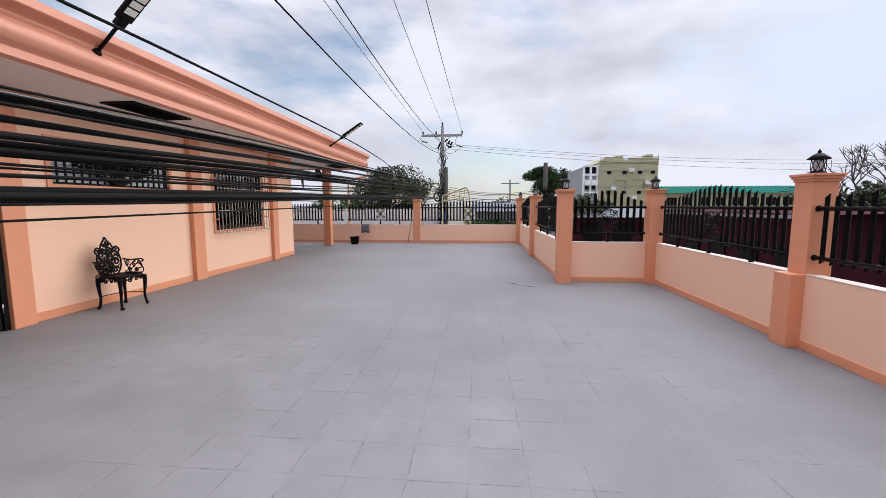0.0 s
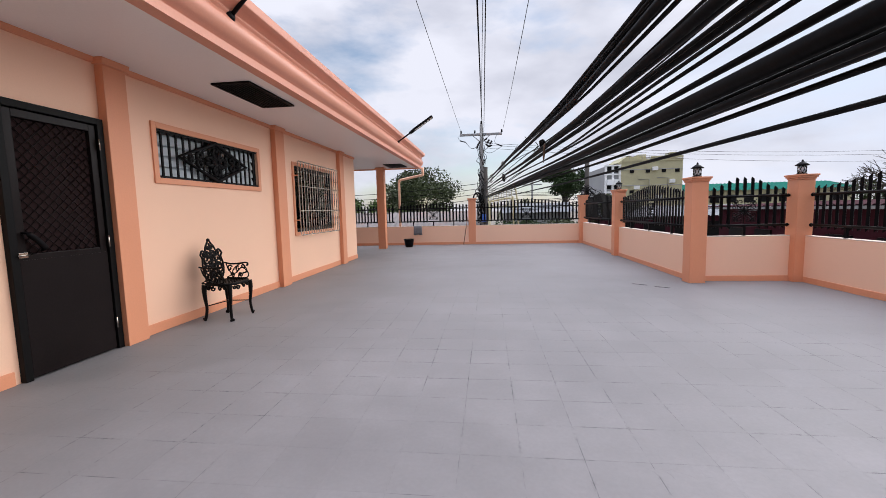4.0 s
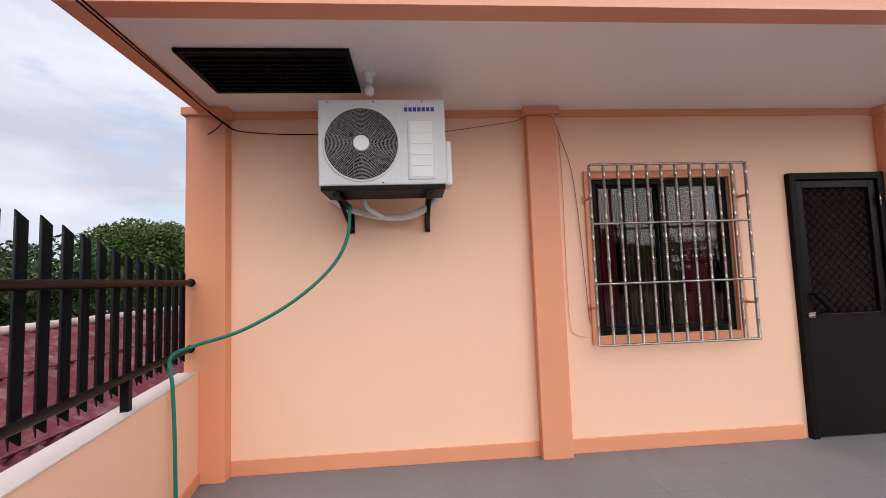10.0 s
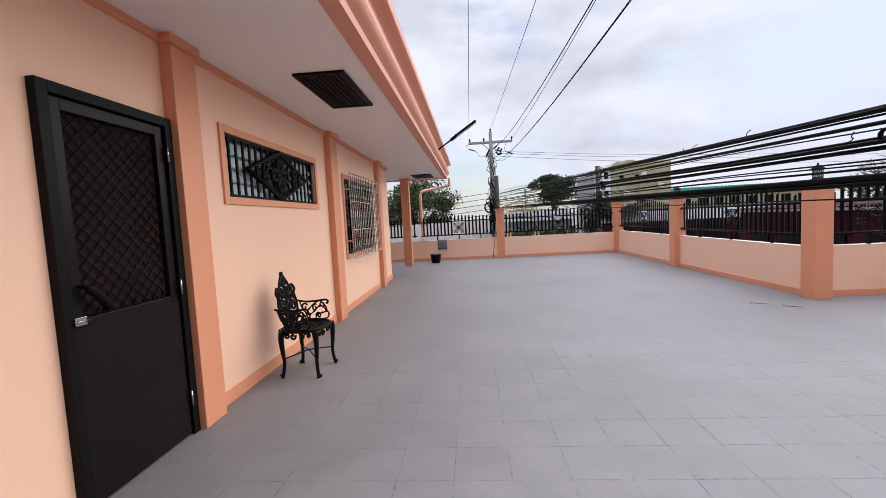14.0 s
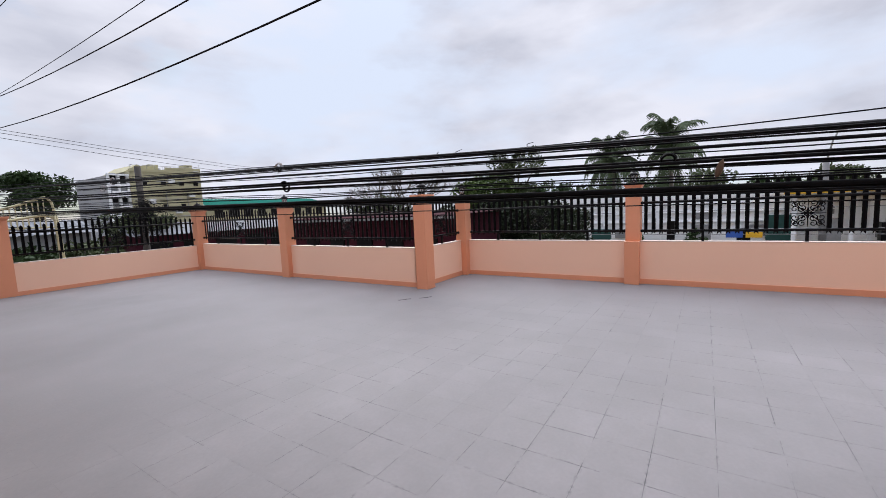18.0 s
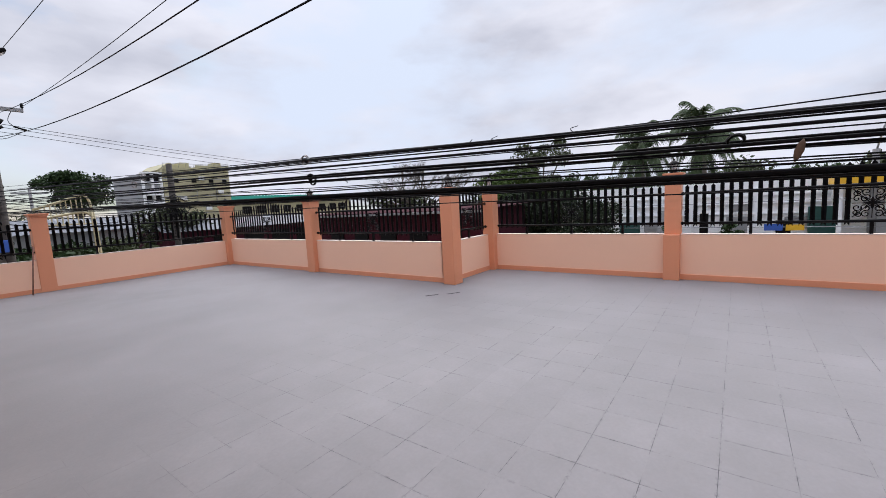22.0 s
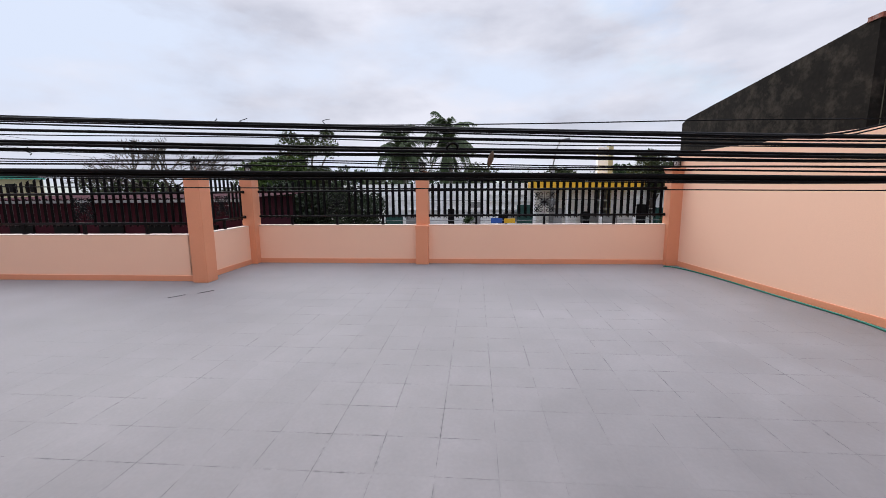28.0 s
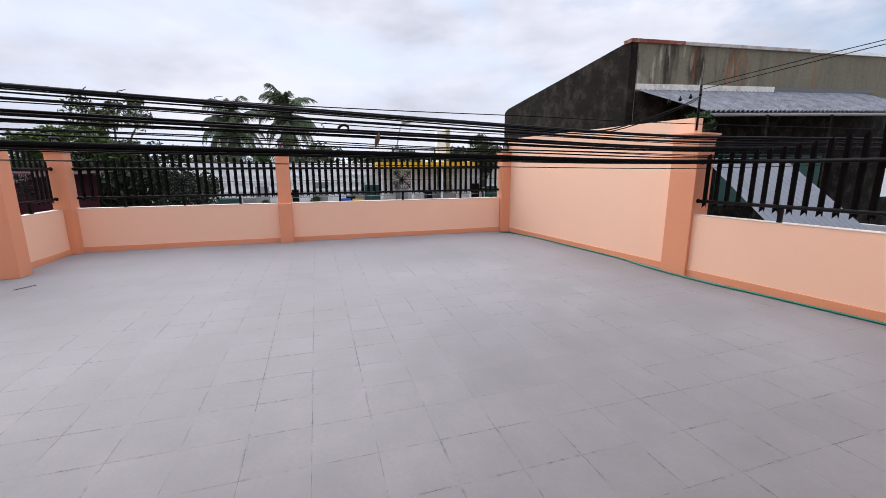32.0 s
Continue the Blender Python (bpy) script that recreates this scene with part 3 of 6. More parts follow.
def picket_mesh(h):
    """Angle iron that opens towards the terrace, cut to a point above and to a swallow tail below."""
    key = round(h / 0.02)
    if key not in PICKETS:
        h = key * 0.02
        w, fold, t = 0.026, 0.021, 0.004
        bm = bmesh.new()
        rows = [(-w, 0.0, -0.022, h - 0.035), (0.0, -fold, 0.012, h), (w, 0.0, -0.022, h - 0.035)]
        near = [[bm.verts.new((x, y, z)) for z in (z0, z1)] for x, y, z0, z1 in rows]
        far_ = [[bm.verts.new((x * 0.9, y - t * 1.4, z)) for z in (z0, z1)] for x, y, z0, z1 in rows]
        for i in range(2):
            bm.faces.new((near[i + 1][0], near[i][0], near[i][1], near[i + 1][1]))
            bm.faces.new((far_[i][0], far_[i + 1][0], far_[i + 1][1], far_[i][1]))
            bm.faces.new((near[i][1], far_[i][1], far_[i + 1][1], near[i + 1][1]))
            bm.faces.new((near[i][0], near[i + 1][0], far_[i + 1][0], far_[i][0]))
        bm.faces.new((near[0][0], far_[0][0], far_[0][1], near[0][1]))
        bm.faces.new((near[2][0], near[2][1], far_[2][1], far_[2][0]))
        PICKETS[key] = mesh_of("picket", bm, BLACK)
    return PICKETS[key]


def fence(p0, p1, base, low, high, spacing, rise=0.0, label="black painted steel picket fence panel with a scrollwork square", ornament=True, legs=3, tall=None):
    """A panel from p0 to p1 on a wall's top at height base; pickets end from low up to high, higher by rise in the middle."""
    global ROSETTE_MESH
    a, b = Vector((*p0, base)), Vector((*p1, base))
    d = b - a
    n = d.length
    f = thing("fence_panel", tuple(a), label, "fence", "fence panels", rz=math.degrees(math.atan2(d.y, d.x)))
    for z in (0.165, 0.615):
        bm = bmesh.new()
        tube(bm, [(0, 0.021, z), (n, 0.021, z)], 0.0195, 10)
        for x, s_ in ((0.0, -1), (n, 1)):
            lathe(bm, [(0.024, -0.012), (0.030, 0.0), (0.016, 0.022), (0.004, 0.034)], 8, pose(x, 0.021, z, 0, 90 * s_, 0))
        part("rail", bm, BLACK, f, local=True)
    count = int(n / spacing)
    mid = n / 2
    for i in range(count):
        x = (i + 0.5) * n / count
        if ornament and abs(x - mid) < 0.175:
            if abs(x - mid) < 0.16:
                u = 0.615
                h = high - base - u + rise
                ob = shared("picket", picket_mesh(h), f, pose(x, 0, u))
                continue
        u = abs(x - mid) / mid
        r = rise * (math.cos(math.pi * min(1, u)) + 1) / 2 if tall is None else (rise if u < tall else rise * max(0, 1 - (u - tall) / (1 - tall)))
        shared("picket", picket_mesh(high - low + r), f, pose(x, 0, low - base, 0, 0, random.uniform(-2, 2)))
    if ornament:
        if ROSETTE_MESH is None:
            ROSETTE_MESH = mesh_of("rosette", rosette(0.37), BLACK)
        shared("rosette", ROSETTE_MESH, f, pose(mid, 0.004, 0.39))
    for i in range(legs):
        x = n * (i + 0.7) / (legs + 0.4)
        part("leg", B(x - 0.018, x + 0.018, 0.0, 0.036, 0.0, 0.165), BLACK, f, local=True)
    return f


F_OFF = 0.065
fence((2.75, END_Y + F_OFF), (0.3, END_Y + F_OFF), 0.66, 0.80, 1.42, 0.112, 0.05)
fence((0.1, END_Y + F_OFF), (-8.8, END_Y + F_OFF), 0.66, 0.80, 1.42, 0.112, 0.05, ornament=False, legs=6)
fence((RIGHT_A - 0.12, END_Y + F_OFF), (3.04, END_Y + F_OFF), 0.66, 0.80, 1.42, 0.112, 0.12)
fence((RIGHT_A + F_OFF, 12.66), (RIGHT_A + F_OFF, END_Y - 0.15), WALL_TOP, 0.83, 1.44, 0.112, 0.17)
fence((RIGHT_A + F_OFF, 8.93), (RIGHT_A + F_OFF, 12.37), WALL_TOP, 0.83, 1.44, 0.112, 0.17)
fence((RIGHT_B - 0.16, STEP_Y + F_OFF), (6.80, STEP_Y + F_OFF), WALL_TOP, 0.83, 1.44, 0.105, 0.17, legs=1)
fence((RIGHT_B + F_OFF, 5.80), (RIGHT_B + F_OFF, STEP_Y - 0.15), WALL_TOP, 0.83, 1.44, 0.112, 0.17)
fence((RIGHT_B + F_OFF, 1.49), (RIGHT_B + F_OFF, 5.54), WALL_TOP, 0.83, 1.44, 0.107, 0.17, legs=3)
fence((0.14, side_y(0.14) - F_OFF), (4.12, side_y(4.12) - F_OFF), 0.75, 0.86, 1.46, 0.118, 0.20, legs=3)


# ---- windows ----
def bar_profile(n, r):
    """A turned bar: stretches of fine ribs between polished ovals."""
    prof, z = [(r, 0.0)], 0.0
    while True:
        for _ in range(7):
            prof += [(r * 0.66, z + 0.001), (r * 1.12, z + 0.005), (r * 1.12, z + 0.0105), (r * 0.66, z + 0.0145)]
            z += 0.0150
        for f, q in ((0.0, 0.8), (0.2, 1.0), (0.5, 1.1), (0.8, 1.0), (1.0, 0.8)):
            prof.append((r * q, z + 0.055 * f))
        z += 0.058
        if z > n - 0.17:
            break
    while z < n - 0.016:
        prof += [(r * 0.66, z + 0.001), (r * 1.12, z + 0.005), (r * 1.12, z + 0.0105), (r * 0.66, z + 0.0145)]
        z += 0.0150
    prof.append((r, n))
    return prof


def grille(name, y0, y1, z0, z1, count, x=0.115, label="", r=0.0125):
    g = thing(name, (x, (y0 + y1) / 2, z0), label, "window grille", "window grilles")
    me = mesh_of("bar", lathe(bmesh.new(), bar_profile(z1 - z0, r), 8), CHROME)
    for i in range(count):
        y = y0 + (y1 - y0) * i / (count - 1)
        shared("bar", me, g, pose(0, y - (y0 + y1) / 2, 0, 0, 0, random.uniform(0, 90)))
    hm = mesh_of("cross_bar", lathe(bmesh.new(), bar_profile(y1 - y0, 0.0095), 8), CHROME)
    for z in (0.0, (z1 - z0) / 3, (z1 - z0) * 2 / 3, z1 - z0):
        shared("cross_bar", hm, g, pose(0.012, -(y1 - y0) / 2, z, -90, 0, 0))
    for y in (y0, y1):
        for z in (z0 + 0.27, z1 - 0.25):
            part("bracket", T([(x, y, z), (0.0, y, z)], 0.011, 6), ORANGE, g)
            part("bracket_plate", B(0.0, 0.008, y - 0.02, y + 0.02, z - 0.03, z + 0.03), ORANGE, g)
    return g


def window(name, hole, sashes, label):
    y0, y1, z0, z1 = hole
    w = thing(name, (0, (y0 + y1) / 2, z0), label, "window", kind="structure")
    e = 0.045
    bm = bmesh.new()
    for a in ((y0, y0 + e, z0, z1), (y1 - e, y1, z0, z1), (y0 + e, y1 - e, z0, z0 + e), (y0 + e, y1 - e, z1 - e, z1)):
        box(bm, -0.10, -0.02, *a, 0.004)
    part("window_frame", bm, DARKALU, w)
    span = (y1 - y0 - 2 * e) / sashes
    for i in range(sashes):
        a, b = y0 + e + i * span, y0 + e + (i + 1) * span
        xo = -0.045 if i % 2 else -0.075
        bm = bmesh.new()
        for q in ((a, a + 0.018, z0 + e, z1 - e), (b - 0.018, b, z0 + e, z1 - e), (a + 0.018, b - 0.018, z0 + e, z0 + e + 0.018), (a + 0.018, b - 0.018, z1 - e - 0.018, z1 - e)):
            box(bm, xo - 0.012, xo + 0.012, *q)
        part("sash", bm, DARKALU, w)
        pane = part("pane", B(xo - 0.003, xo + 0.003, a + 0.018, b - 0.018, z0 + e + 0.018, z1 - e - 0.018), GLASS, w, "dark reflecting glass")
        pane.visible_shadow = False
    return w


def surround(hole, e, name="trim_window"):
    y0, y1, z0, z1 = hole
    bm = bmesh.new()
    for a in ((y0 - e, y0, z0 - e, z1 + e), (y1, y1 + e, z0 - e, z1 + e), (y0, y1, z0 - e, z0), (y0, y1, z1, z1 + e)):
        box(bm, 0.0, 0.018, *a, 0.003)
    solid(name, bm, ORANGE, "terracotta painted plaster band round the window", "trim")


window("window_1", WIN_A, 2, "dark aluminium sliding window with curtains behind")
surround(WIN_A, 0.06)
window("window_3", WIN_B, 3, "dark aluminium sliding window behind a grille")
surround(WIN_B, 0.06)
grille("window_grille", 2.96, 4.21, 0.80, 2.15, 12, label="stainless twisted bar grille before the sliding window")
grille("window_grille", 9.05, 10.93, 0.82, 2.135, 18, label="wide stainless twisted bar grille before the far window", r=0.009)


def curtain(y0, y1, z0, z1, x, mat, label):
    bm = bmesh.new()
    n = 60
    cols = [(y0 + (y1 - y0) * i / n, x + 0.03 * math.sin(i * 1.25) + 0.012 * math.sin(i * 0.41)) for i in range(n + 1)]
    lo = [bm.verts.new((cx, cy, z0)) for cy, cx in cols]
    hi = [bm.verts.new((cx, cy, z1)) for cy, cx in cols]
    for i in range(n):
        bm.faces.new((lo[i], lo[i + 1], hi[i + 1], hi[i])).smooth = True
    c = thing("curtain", (x, (y0 + y1) / 2, z1), label, "curtain", "curtains")
    ob = part("cloth", bm, mat, c)
    s = ob.modifiers.new("thickness", "SOLIDIFY")
    s.thickness = 0.004
    part("rod", T([(x, y0 - 0.05, z1), (x, y1 + 0.05, z1)], 0.012, 8), DARKALU, c)
    for y in (y0 - 0.04, y1 + 0.04):
        part("rod_bracket", B(x - 0.01, -0.15, y - 0.01, y + 0.01, z1 - 0.012, z1 + 0.012), DARKALU, c)


curtain(2.95, 3.30, 0.5, 2.2, -0.20, REDCLOTH, "dark red curtain hanging behind the window")
curtain(3.32, 3.85, 0.5, 2.2, -0.18, OLIVECLOTH, "olive curtain hanging behind the window")
curtain(3.87, 4.15, 0.5, 2.2, -0.20, REDCLOTH, "dark red curtain hanging behind the window")
curtain(9.2, 10.95, 0.5, 2.2, -0.30, OLIVECLOTH, "olive curtain hanging behind the far window")

# high louvre window with a diamond ornament
y0, y1, z0, z1 = WIN_HIGH
w = thing("window_2", (0, (y0 + y1) / 2, z0), "high louvre window with black bars and a diamond ornament", "window", kind="structure")
bm = bmesh.new()
for a in ((y0, y0 + 0.03, z0, z1), (y1 - 0.03, y1, z0, z1), (y0 + 0.03, y1 - 0.03, z0, z0 + 0.03), (y0 + 0.03, y1 - 0.03, z1 - 0.03, z1)):
    box(bm, -0.09, -0.03, *a, 0.003)
part("window_frame", bm, DARKALU, w)
for i in range(4):
    z = z0 + 0.03 + (i + 0.5) * (z1 - z0 - 0.06) / 4
    part("louvre_pane", box(bmesh.new(), -0.003, 0.003, y0 + 0.03, y1 - 0.03, -0.072, 0.072, 0, pose(-0.07, 0, z, 0, -22, 0)), FROST, w, "frosted glass louvre")
for i in range(17):
    y = y0 + 0.03 + (y1 - y0 - 0.06) * (i + 0.5) / 17
    part("bar", B(-0.022, -0.006, y - 0.011, y + 0.011, z0, z1), BLACK, w)
for z in (z0 + 0.012, z1 - 0.012):
    part("cross_bar", B(-0.024, -0.004, y0, y1, z - 0.012, z + 0.012), BLACK, w)
yc, zc = (y0 + y1) / 2, (z0 + z1) / 2
bm = bmesh.new()
hw, hh = 0.64, 0.235
tube(bm, [(0.006, yc - hw, zc), (0.006, yc, zc + hh), (0.006, yc + hw, zc), (0.006, yc, zc - hh)], 0.030, 6, closed=True)
tube(bm, [(0.006, yc - hw * 0.85, zc), (0.006, yc, zc + hh * 0.82), (0.006, yc + hw * 0.85, zc), (0.006, yc, zc - hh * 0.82)], 0.010, 6, closed=True)
for s in (-1, 1):
    for q in (-1, 1):
        tube(bm, [(0.006, yc + s * (0.30 + x), zc + q * z) for x, _, z in scroll(0.0, 0.045, 0.06, 1.2, -1.6)], 0.020, 6)
        tube(bm, [(0.006, yc + s * (0.44 + x), zc + q * z) for x, _, z in scroll(0.0, 0.02, 0.035, 1.1, 1.6, -1)], 0.018, 6)
        leaf = smooth_path([(0.006, yc, zc), (0.006, yc + s * 0.06, zc + q * 0.10), (0.006, yc + s * 0.03, zc + q * 0.165), (0.006, yc, zc + q * 0.12)], 5)
        tube(bm, leaf, 0.020, 6)
        tube(bm, smooth_path([(0.006, yc, zc), (0.006, yc + s * 0.10, zc + q * 0.05), (0.006, yc + s * 0.19, zc + q * 0.03), (0.006, yc + s * 0.13, zc + q * 0.01)], 5), 0.020, 6)
    tube(bm, [(0.006, yc + s * 0.02, zc), (0.006, yc + s * 0.5, zc)], 0.007, 6)
for k in range(10):
    a = 2 * math.pi * k / 10
    tube(bm, [(0.006, yc + 0.02 * math.cos(a), zc + 0.02 * math.sin(a)), (0.010, yc + 0.10 * math.cos(a), zc + 0.075 * math.sin(a))], [0.03, 0.012], 6)
for s in (-1, 1):
    for k in range(-4, 5):
        a = radians(90 * s) + radians(17) * k
        n_ = 0.19 - 0.012 * abs(k)
        tube(bm, [(0.008, yc, zc), (0.014, yc + 0.75 * n_ * math.cos(a), zc + 0.6 * n_ * math.sin(a)), (0.008, yc + 1.1 * n_ * math.cos(a), zc + n_ * math.sin(a))], [0.007, 0.013, 0.005], 5)
part("diamond_ornament", bm, BLACK, w, "black wrought diamond with leaves and scrolls")
surround(WIN_HIGH, 0.062)

# ---- the door ----
y0, y1, z0, z1 = DOOR
d = thing("door_1", (0, (y0 + y1) / 2, 0), "closed black metal screen door with a diamond mesh upper half", "door", kind="structure")
bm = bmesh.new()
for a in ((y0, y0 + 0.055, 0, z1), (y1 - 0.055, y1, 0, z1), (y0 + 0.055, y1 - 0.055, z1 - 0.055, z1)):
    box(bm, -0.12, 0.045, *a, 0.004)
part("door_frame", bm, DARKALU, d)
a0, a1, b0, b1 = y0 + 0.062, y1 - 0.062, 0.012, z1 - 0.062
bm = bmesh.new()
for q in ((a0, a0 + 0.06, b0, b1), (a1 - 0.06, a1, b0, b1), (a0 + 0.06, a1 - 0.06, b1 - 0.06, b1), (a0 + 0.06, a1 - 0.06, 0.88, 0.95), (a0 + 0.06, a1 - 0.06, b0, 0.12)):
    box(bm, -0.02, 0.025, *q, 0.005)
leaf = part("door_leaf", bm, DOORPAINT, d)
part("lower_panel", B(0.026, 0.030, a0 + 0.004, a1 - 0.004, b0 + 0.004, 0.905, 0.001), DOORPAINT, leaf, "smooth black sheet")
bm = bmesh.new()
ya, yb, za, zb = a0 + 0.06, a1 - 0.06, 0.95, b1 - 0.06
step = 0.075
k = -int((zb - za) / step) - 1
while ya + k * step < yb:
    for s in (1, -1):
        pts = []
        for j in range(0, 60):
            z = za + (zb - za) * j / 59
            u = ya + k * step + (z - za)
            y = u if s > 0 else ya + yb - u
            if ya <= y <= yb:
                pts.append((0.004, y, z))
        if len(pts) > 1:
            tube(bm, [pts[0], pts[-1]], 0.0042, 6)
    k += 1
part("diamond_mesh", bm, DOORPAINT, leaf, "black diamond lattice over insect screen")
# opaque sheet: its brown black stands for the dark room seen through the mesh
part("insect_screen", B(-0.010, -0.008, ya, yb, za, zb), SCREEN, leaf, "fine insect screen with the unlit room behind put into its colour")
part("handle", T(smooth_path([(0.025, a0 + 0.04, 1.11), (0.07, a0 + 0.05, 1.10), (0.075, a0 + 0.10, 1.05), (0.07, a0 + 0.15, 0.99), (0.03, a0 + 0.16, 0.97)], 5), [0.010] * 5 + [0.022] * 11 + [0.010] * 5), BLACK, leaf, "slanting black pull handle")
bm = B(0.045, 0.055, y0 + 0.045, y0 + 0.105, 0.925, 0.965, 0.002)
tube(bm, [(0.062, y0 + 0.03, 0.945), (0.062, y0 + 0.125, 0.945)], 0.006, 8)
part("bolt_latch", bm, CHROME, leaf, "steel barrel bolt")
for z in (0.25, 1.0, 1.85):
    part("hinge", T([(0.05, y1 - 0.058, z - 0.05), (0.05, y1 - 0.058, z + 0.05)], 0.008, 8), CHROME, d)

# ---- air conditioner on the wall ----
ac = thing("air_conditioner", (0.45, 1.43, 1.89), "white outdoor air conditioning unit on black wall brackets", "air conditioner")
Y0, Y1, Z0, Z1, XF = 1.062, 1.84, 1.915, 2.452, 0.60
part("casing", B(0.29, XF, Y0, Y1, Z0, Z1, 0.012), CASING, ac)
# shadow under the casing is put into the rail's dark colour
part("shaded_base_rail", B(0.30, XF - 0.01, Y0 + 0.01, Y1 - 0.01, Z0 - 0.028, Z0 + 0.004, 0.004), DARKALU, ac)
fy, fz = 1.325, 2.17
to_front = Matrix.Translation((XF, fy, fz)) @ Matrix.Rotation(radians(90), 4, "Y")
# flat disc on the casing; its black stands for the shade inside the opening
part("fan_disc", lathe(bmesh.new(), [(0.222, 0.0), (0.222, 0.004), (0.03, 0.005)], 40, to_front), BLACK, ac, "flat black disc for the shaded fan opening")
bm = bmesh.new()
for i in range(21):
    r = 0.058 + i * 0.0081
    tube(bm, [to_front @ Vector((r * math.cos(2 * math.pi * j / 40), r * math.sin(2 * math.pi * j / 40), 0.010 + 0.012 * (1 - (r / 0.23) ** 2))) for j in range(40)], 0.0021, 4, closed=True)
for i in range(28):
    a = 2 * math.pi * i / 28
    tube(bm, [to_front @ Vector((r * math.cos(a + r * 2.2), r * math.sin(a + r * 2.2), 0.009 + 0.012 * (1 - (r / 0.23) ** 2))) for r in (0.05, 0.10, 0.16, 0.222)], 0.0010, 4)
guard = part("fan_guard", bm, GREYMETAL, ac, "grey wire fan guard")
part("fan_ring", tube(bmesh.new(), [to_front @ Vector((0.228 * math.cos(2 * math.pi * j / 48), 0.228 * math.sin(2 * math.pi * j / 48), 0.004)) for j in range(48)], 0.007, 6, closed=True), WHITE, ac)
part("hub", lathe(bmesh.new(), [(0.05, 0.0), (0.05, 0.024), (0.044, 0.028)], 24, to_front), WHITE, guard, "white round hub")
panel = part("service_panel", B(XF - 0.006, XF + 0.007, 1.605, 1.775, 1.945, 2.325, 0.006), CASING, ac)
part("panel_inset", B(XF + 0.007, XF + 0.010, 1.622, 1.758, 1.962, 2.308, 0.0014), WHITE, panel)
for i in range(4):
    z = 2.235 - i * 0.068
    part("panel_rib", B(XF + 0.010, XF + 0.014, 1.63, 1.745, z - 0.003, z + 0.003, 0.001), WHITE, panel)
for i in range(7):
    part("name_mark", B(XF - 0.002, XF + 0.002, 1.588 + i * 0.0275, 1.609 + i * 0.0275, 2.372, 2.398, 0.001), BLUE, ac, "small blue printed block")
for y, z in ((1.12, 2.435), (1.40, 2.435), (1.70, 2.435), (1.45, 1.93)):
    part("screw", lathe(bmesh.new(), [(0.005, 0.0), (0.004, 0.003)], 8, Matrix.Translation((XF, y, z)) @ Matrix.Rotation(radians(90), 4, "Y")), DARKALU, ac)
part("side_cover", B(0.34, 0.50, Y1, Y1 + 0.045, 1.93, 2.22, 0.015), WHITE, ac)
for y in (1.17, 1.73):
    bm = B(0.0, 0.62, y - 0.018, y + 0.018, 1.842, 1.872)
    box(bm, 0.0, 0.03, y - 0.018, y + 0.018, 1.69, 1.872)
    tube(bm, [(0.02, y, 1.71), (0.50, y, 1.85)], 0.014, 6)
    part("bracket", bm, BLACK, ac, "black angle bracket")
part("refrigerant_pipe", T(smooth_path([(0.30, 1.80, 1.93), (0.26, 1.77, 1.87), (0.20, 1.67, 1.81), (0.16, 1.52, 1.78), (0.13, 1.33, 1.805), (0.12, 1.16, 1.86), (0.12, 1.05, 1.93), (0.0, 1.01, 1.96)], 6), 0.026, 10), WHITE, ac, "white wrapped refrigerant pipe")
part("drain_pipe", T(smooth_path([(0.30, 1.30, 1.89), (0.28, 1.32, 1.83), (0.22, 1.42, 1.775)], 6), 0.016, 8), WHITE, ac)

hose = thing("garden_hose", (0.45, 1.17, 0.0), "green garden hose draped over the fence rail and floor", "hose")
part("hose_upper", T(smooth_path([(0.42, 1.22, 1.82), (0.42, 1.20, 1.62), (0.44, 1.10, 1.43), (0.48, 0.88, 1.23), (0.52, 0.59, 1.07), (0.55, 0.32, 0.99), (0.58, 0.21, 0.93), (0.60, 0.235, 0.78), (0.60, 0.25, 0.5), (0.60, 0.26, 0.12), (0.66, 0.30, 0.016), (0.9, 0.38, 0.012), (1.6, 0.50, 0.012), (2.4, 0.63, 0.012),
      (3.2, 0.78, 0.012), (3.85, 0.92, 0.012), (4.6, 0.98, 0.012), (5.2, 0.96, 0.012), (6.2, 1.09, 0.012), (7.2, 1.23, 0.012), (7.8, 1.40, 0.012), (7.95, 1.56, 0.012)], 7), 0.011, 8), GREENHOSE, hose)


# ---- soffit vents and lamp ----
def soffit_vent(x0, x1, y0, y1):
    v = thing("soffit_vent", ((x0 + x1) / 2, (y0 + y1) / 2, SOFFIT_Z - 0.01), "black slatted vent in the soffit", "vent", "soffit vents")
    bm = bmesh.new()
    for a in ((x0, x0 + 0.03, y0, y1), (x1 - 0.03, x1, y0, y1), (x0 + 0.03, x1 - 0.03, y0, y0 + 0.03), (x0 + 0.03, x1 - 0.03, y1 - 0.03, y1)):
        box(bm, *a, SOFFIT_Z - 0.022, SOFFIT_Z - 0.001, 0.003)
    part("frame", bm, BLACK, v)
    part("backing", B(x0 + 0.03, x1 - 0.03, y0 + 0.03, y1 - 0.03, SOFFIT_Z - 0.005, SOFFIT_Z - 0.001), BLACK, v)
    n = 9
    for i in range(n):
        x = x0 + 0.03 + (x1 - x0 - 0.06) * (i + 0.5) / n
        part("slat", box(bmesh.new(), -0.022, 0.022, y0 + 0.03, y1 - 0.03, -0.003, 0.003, 0, pose(x, 0, SOFFIT_Z - 0.015, 0, 18, 0)), BLACK, v)


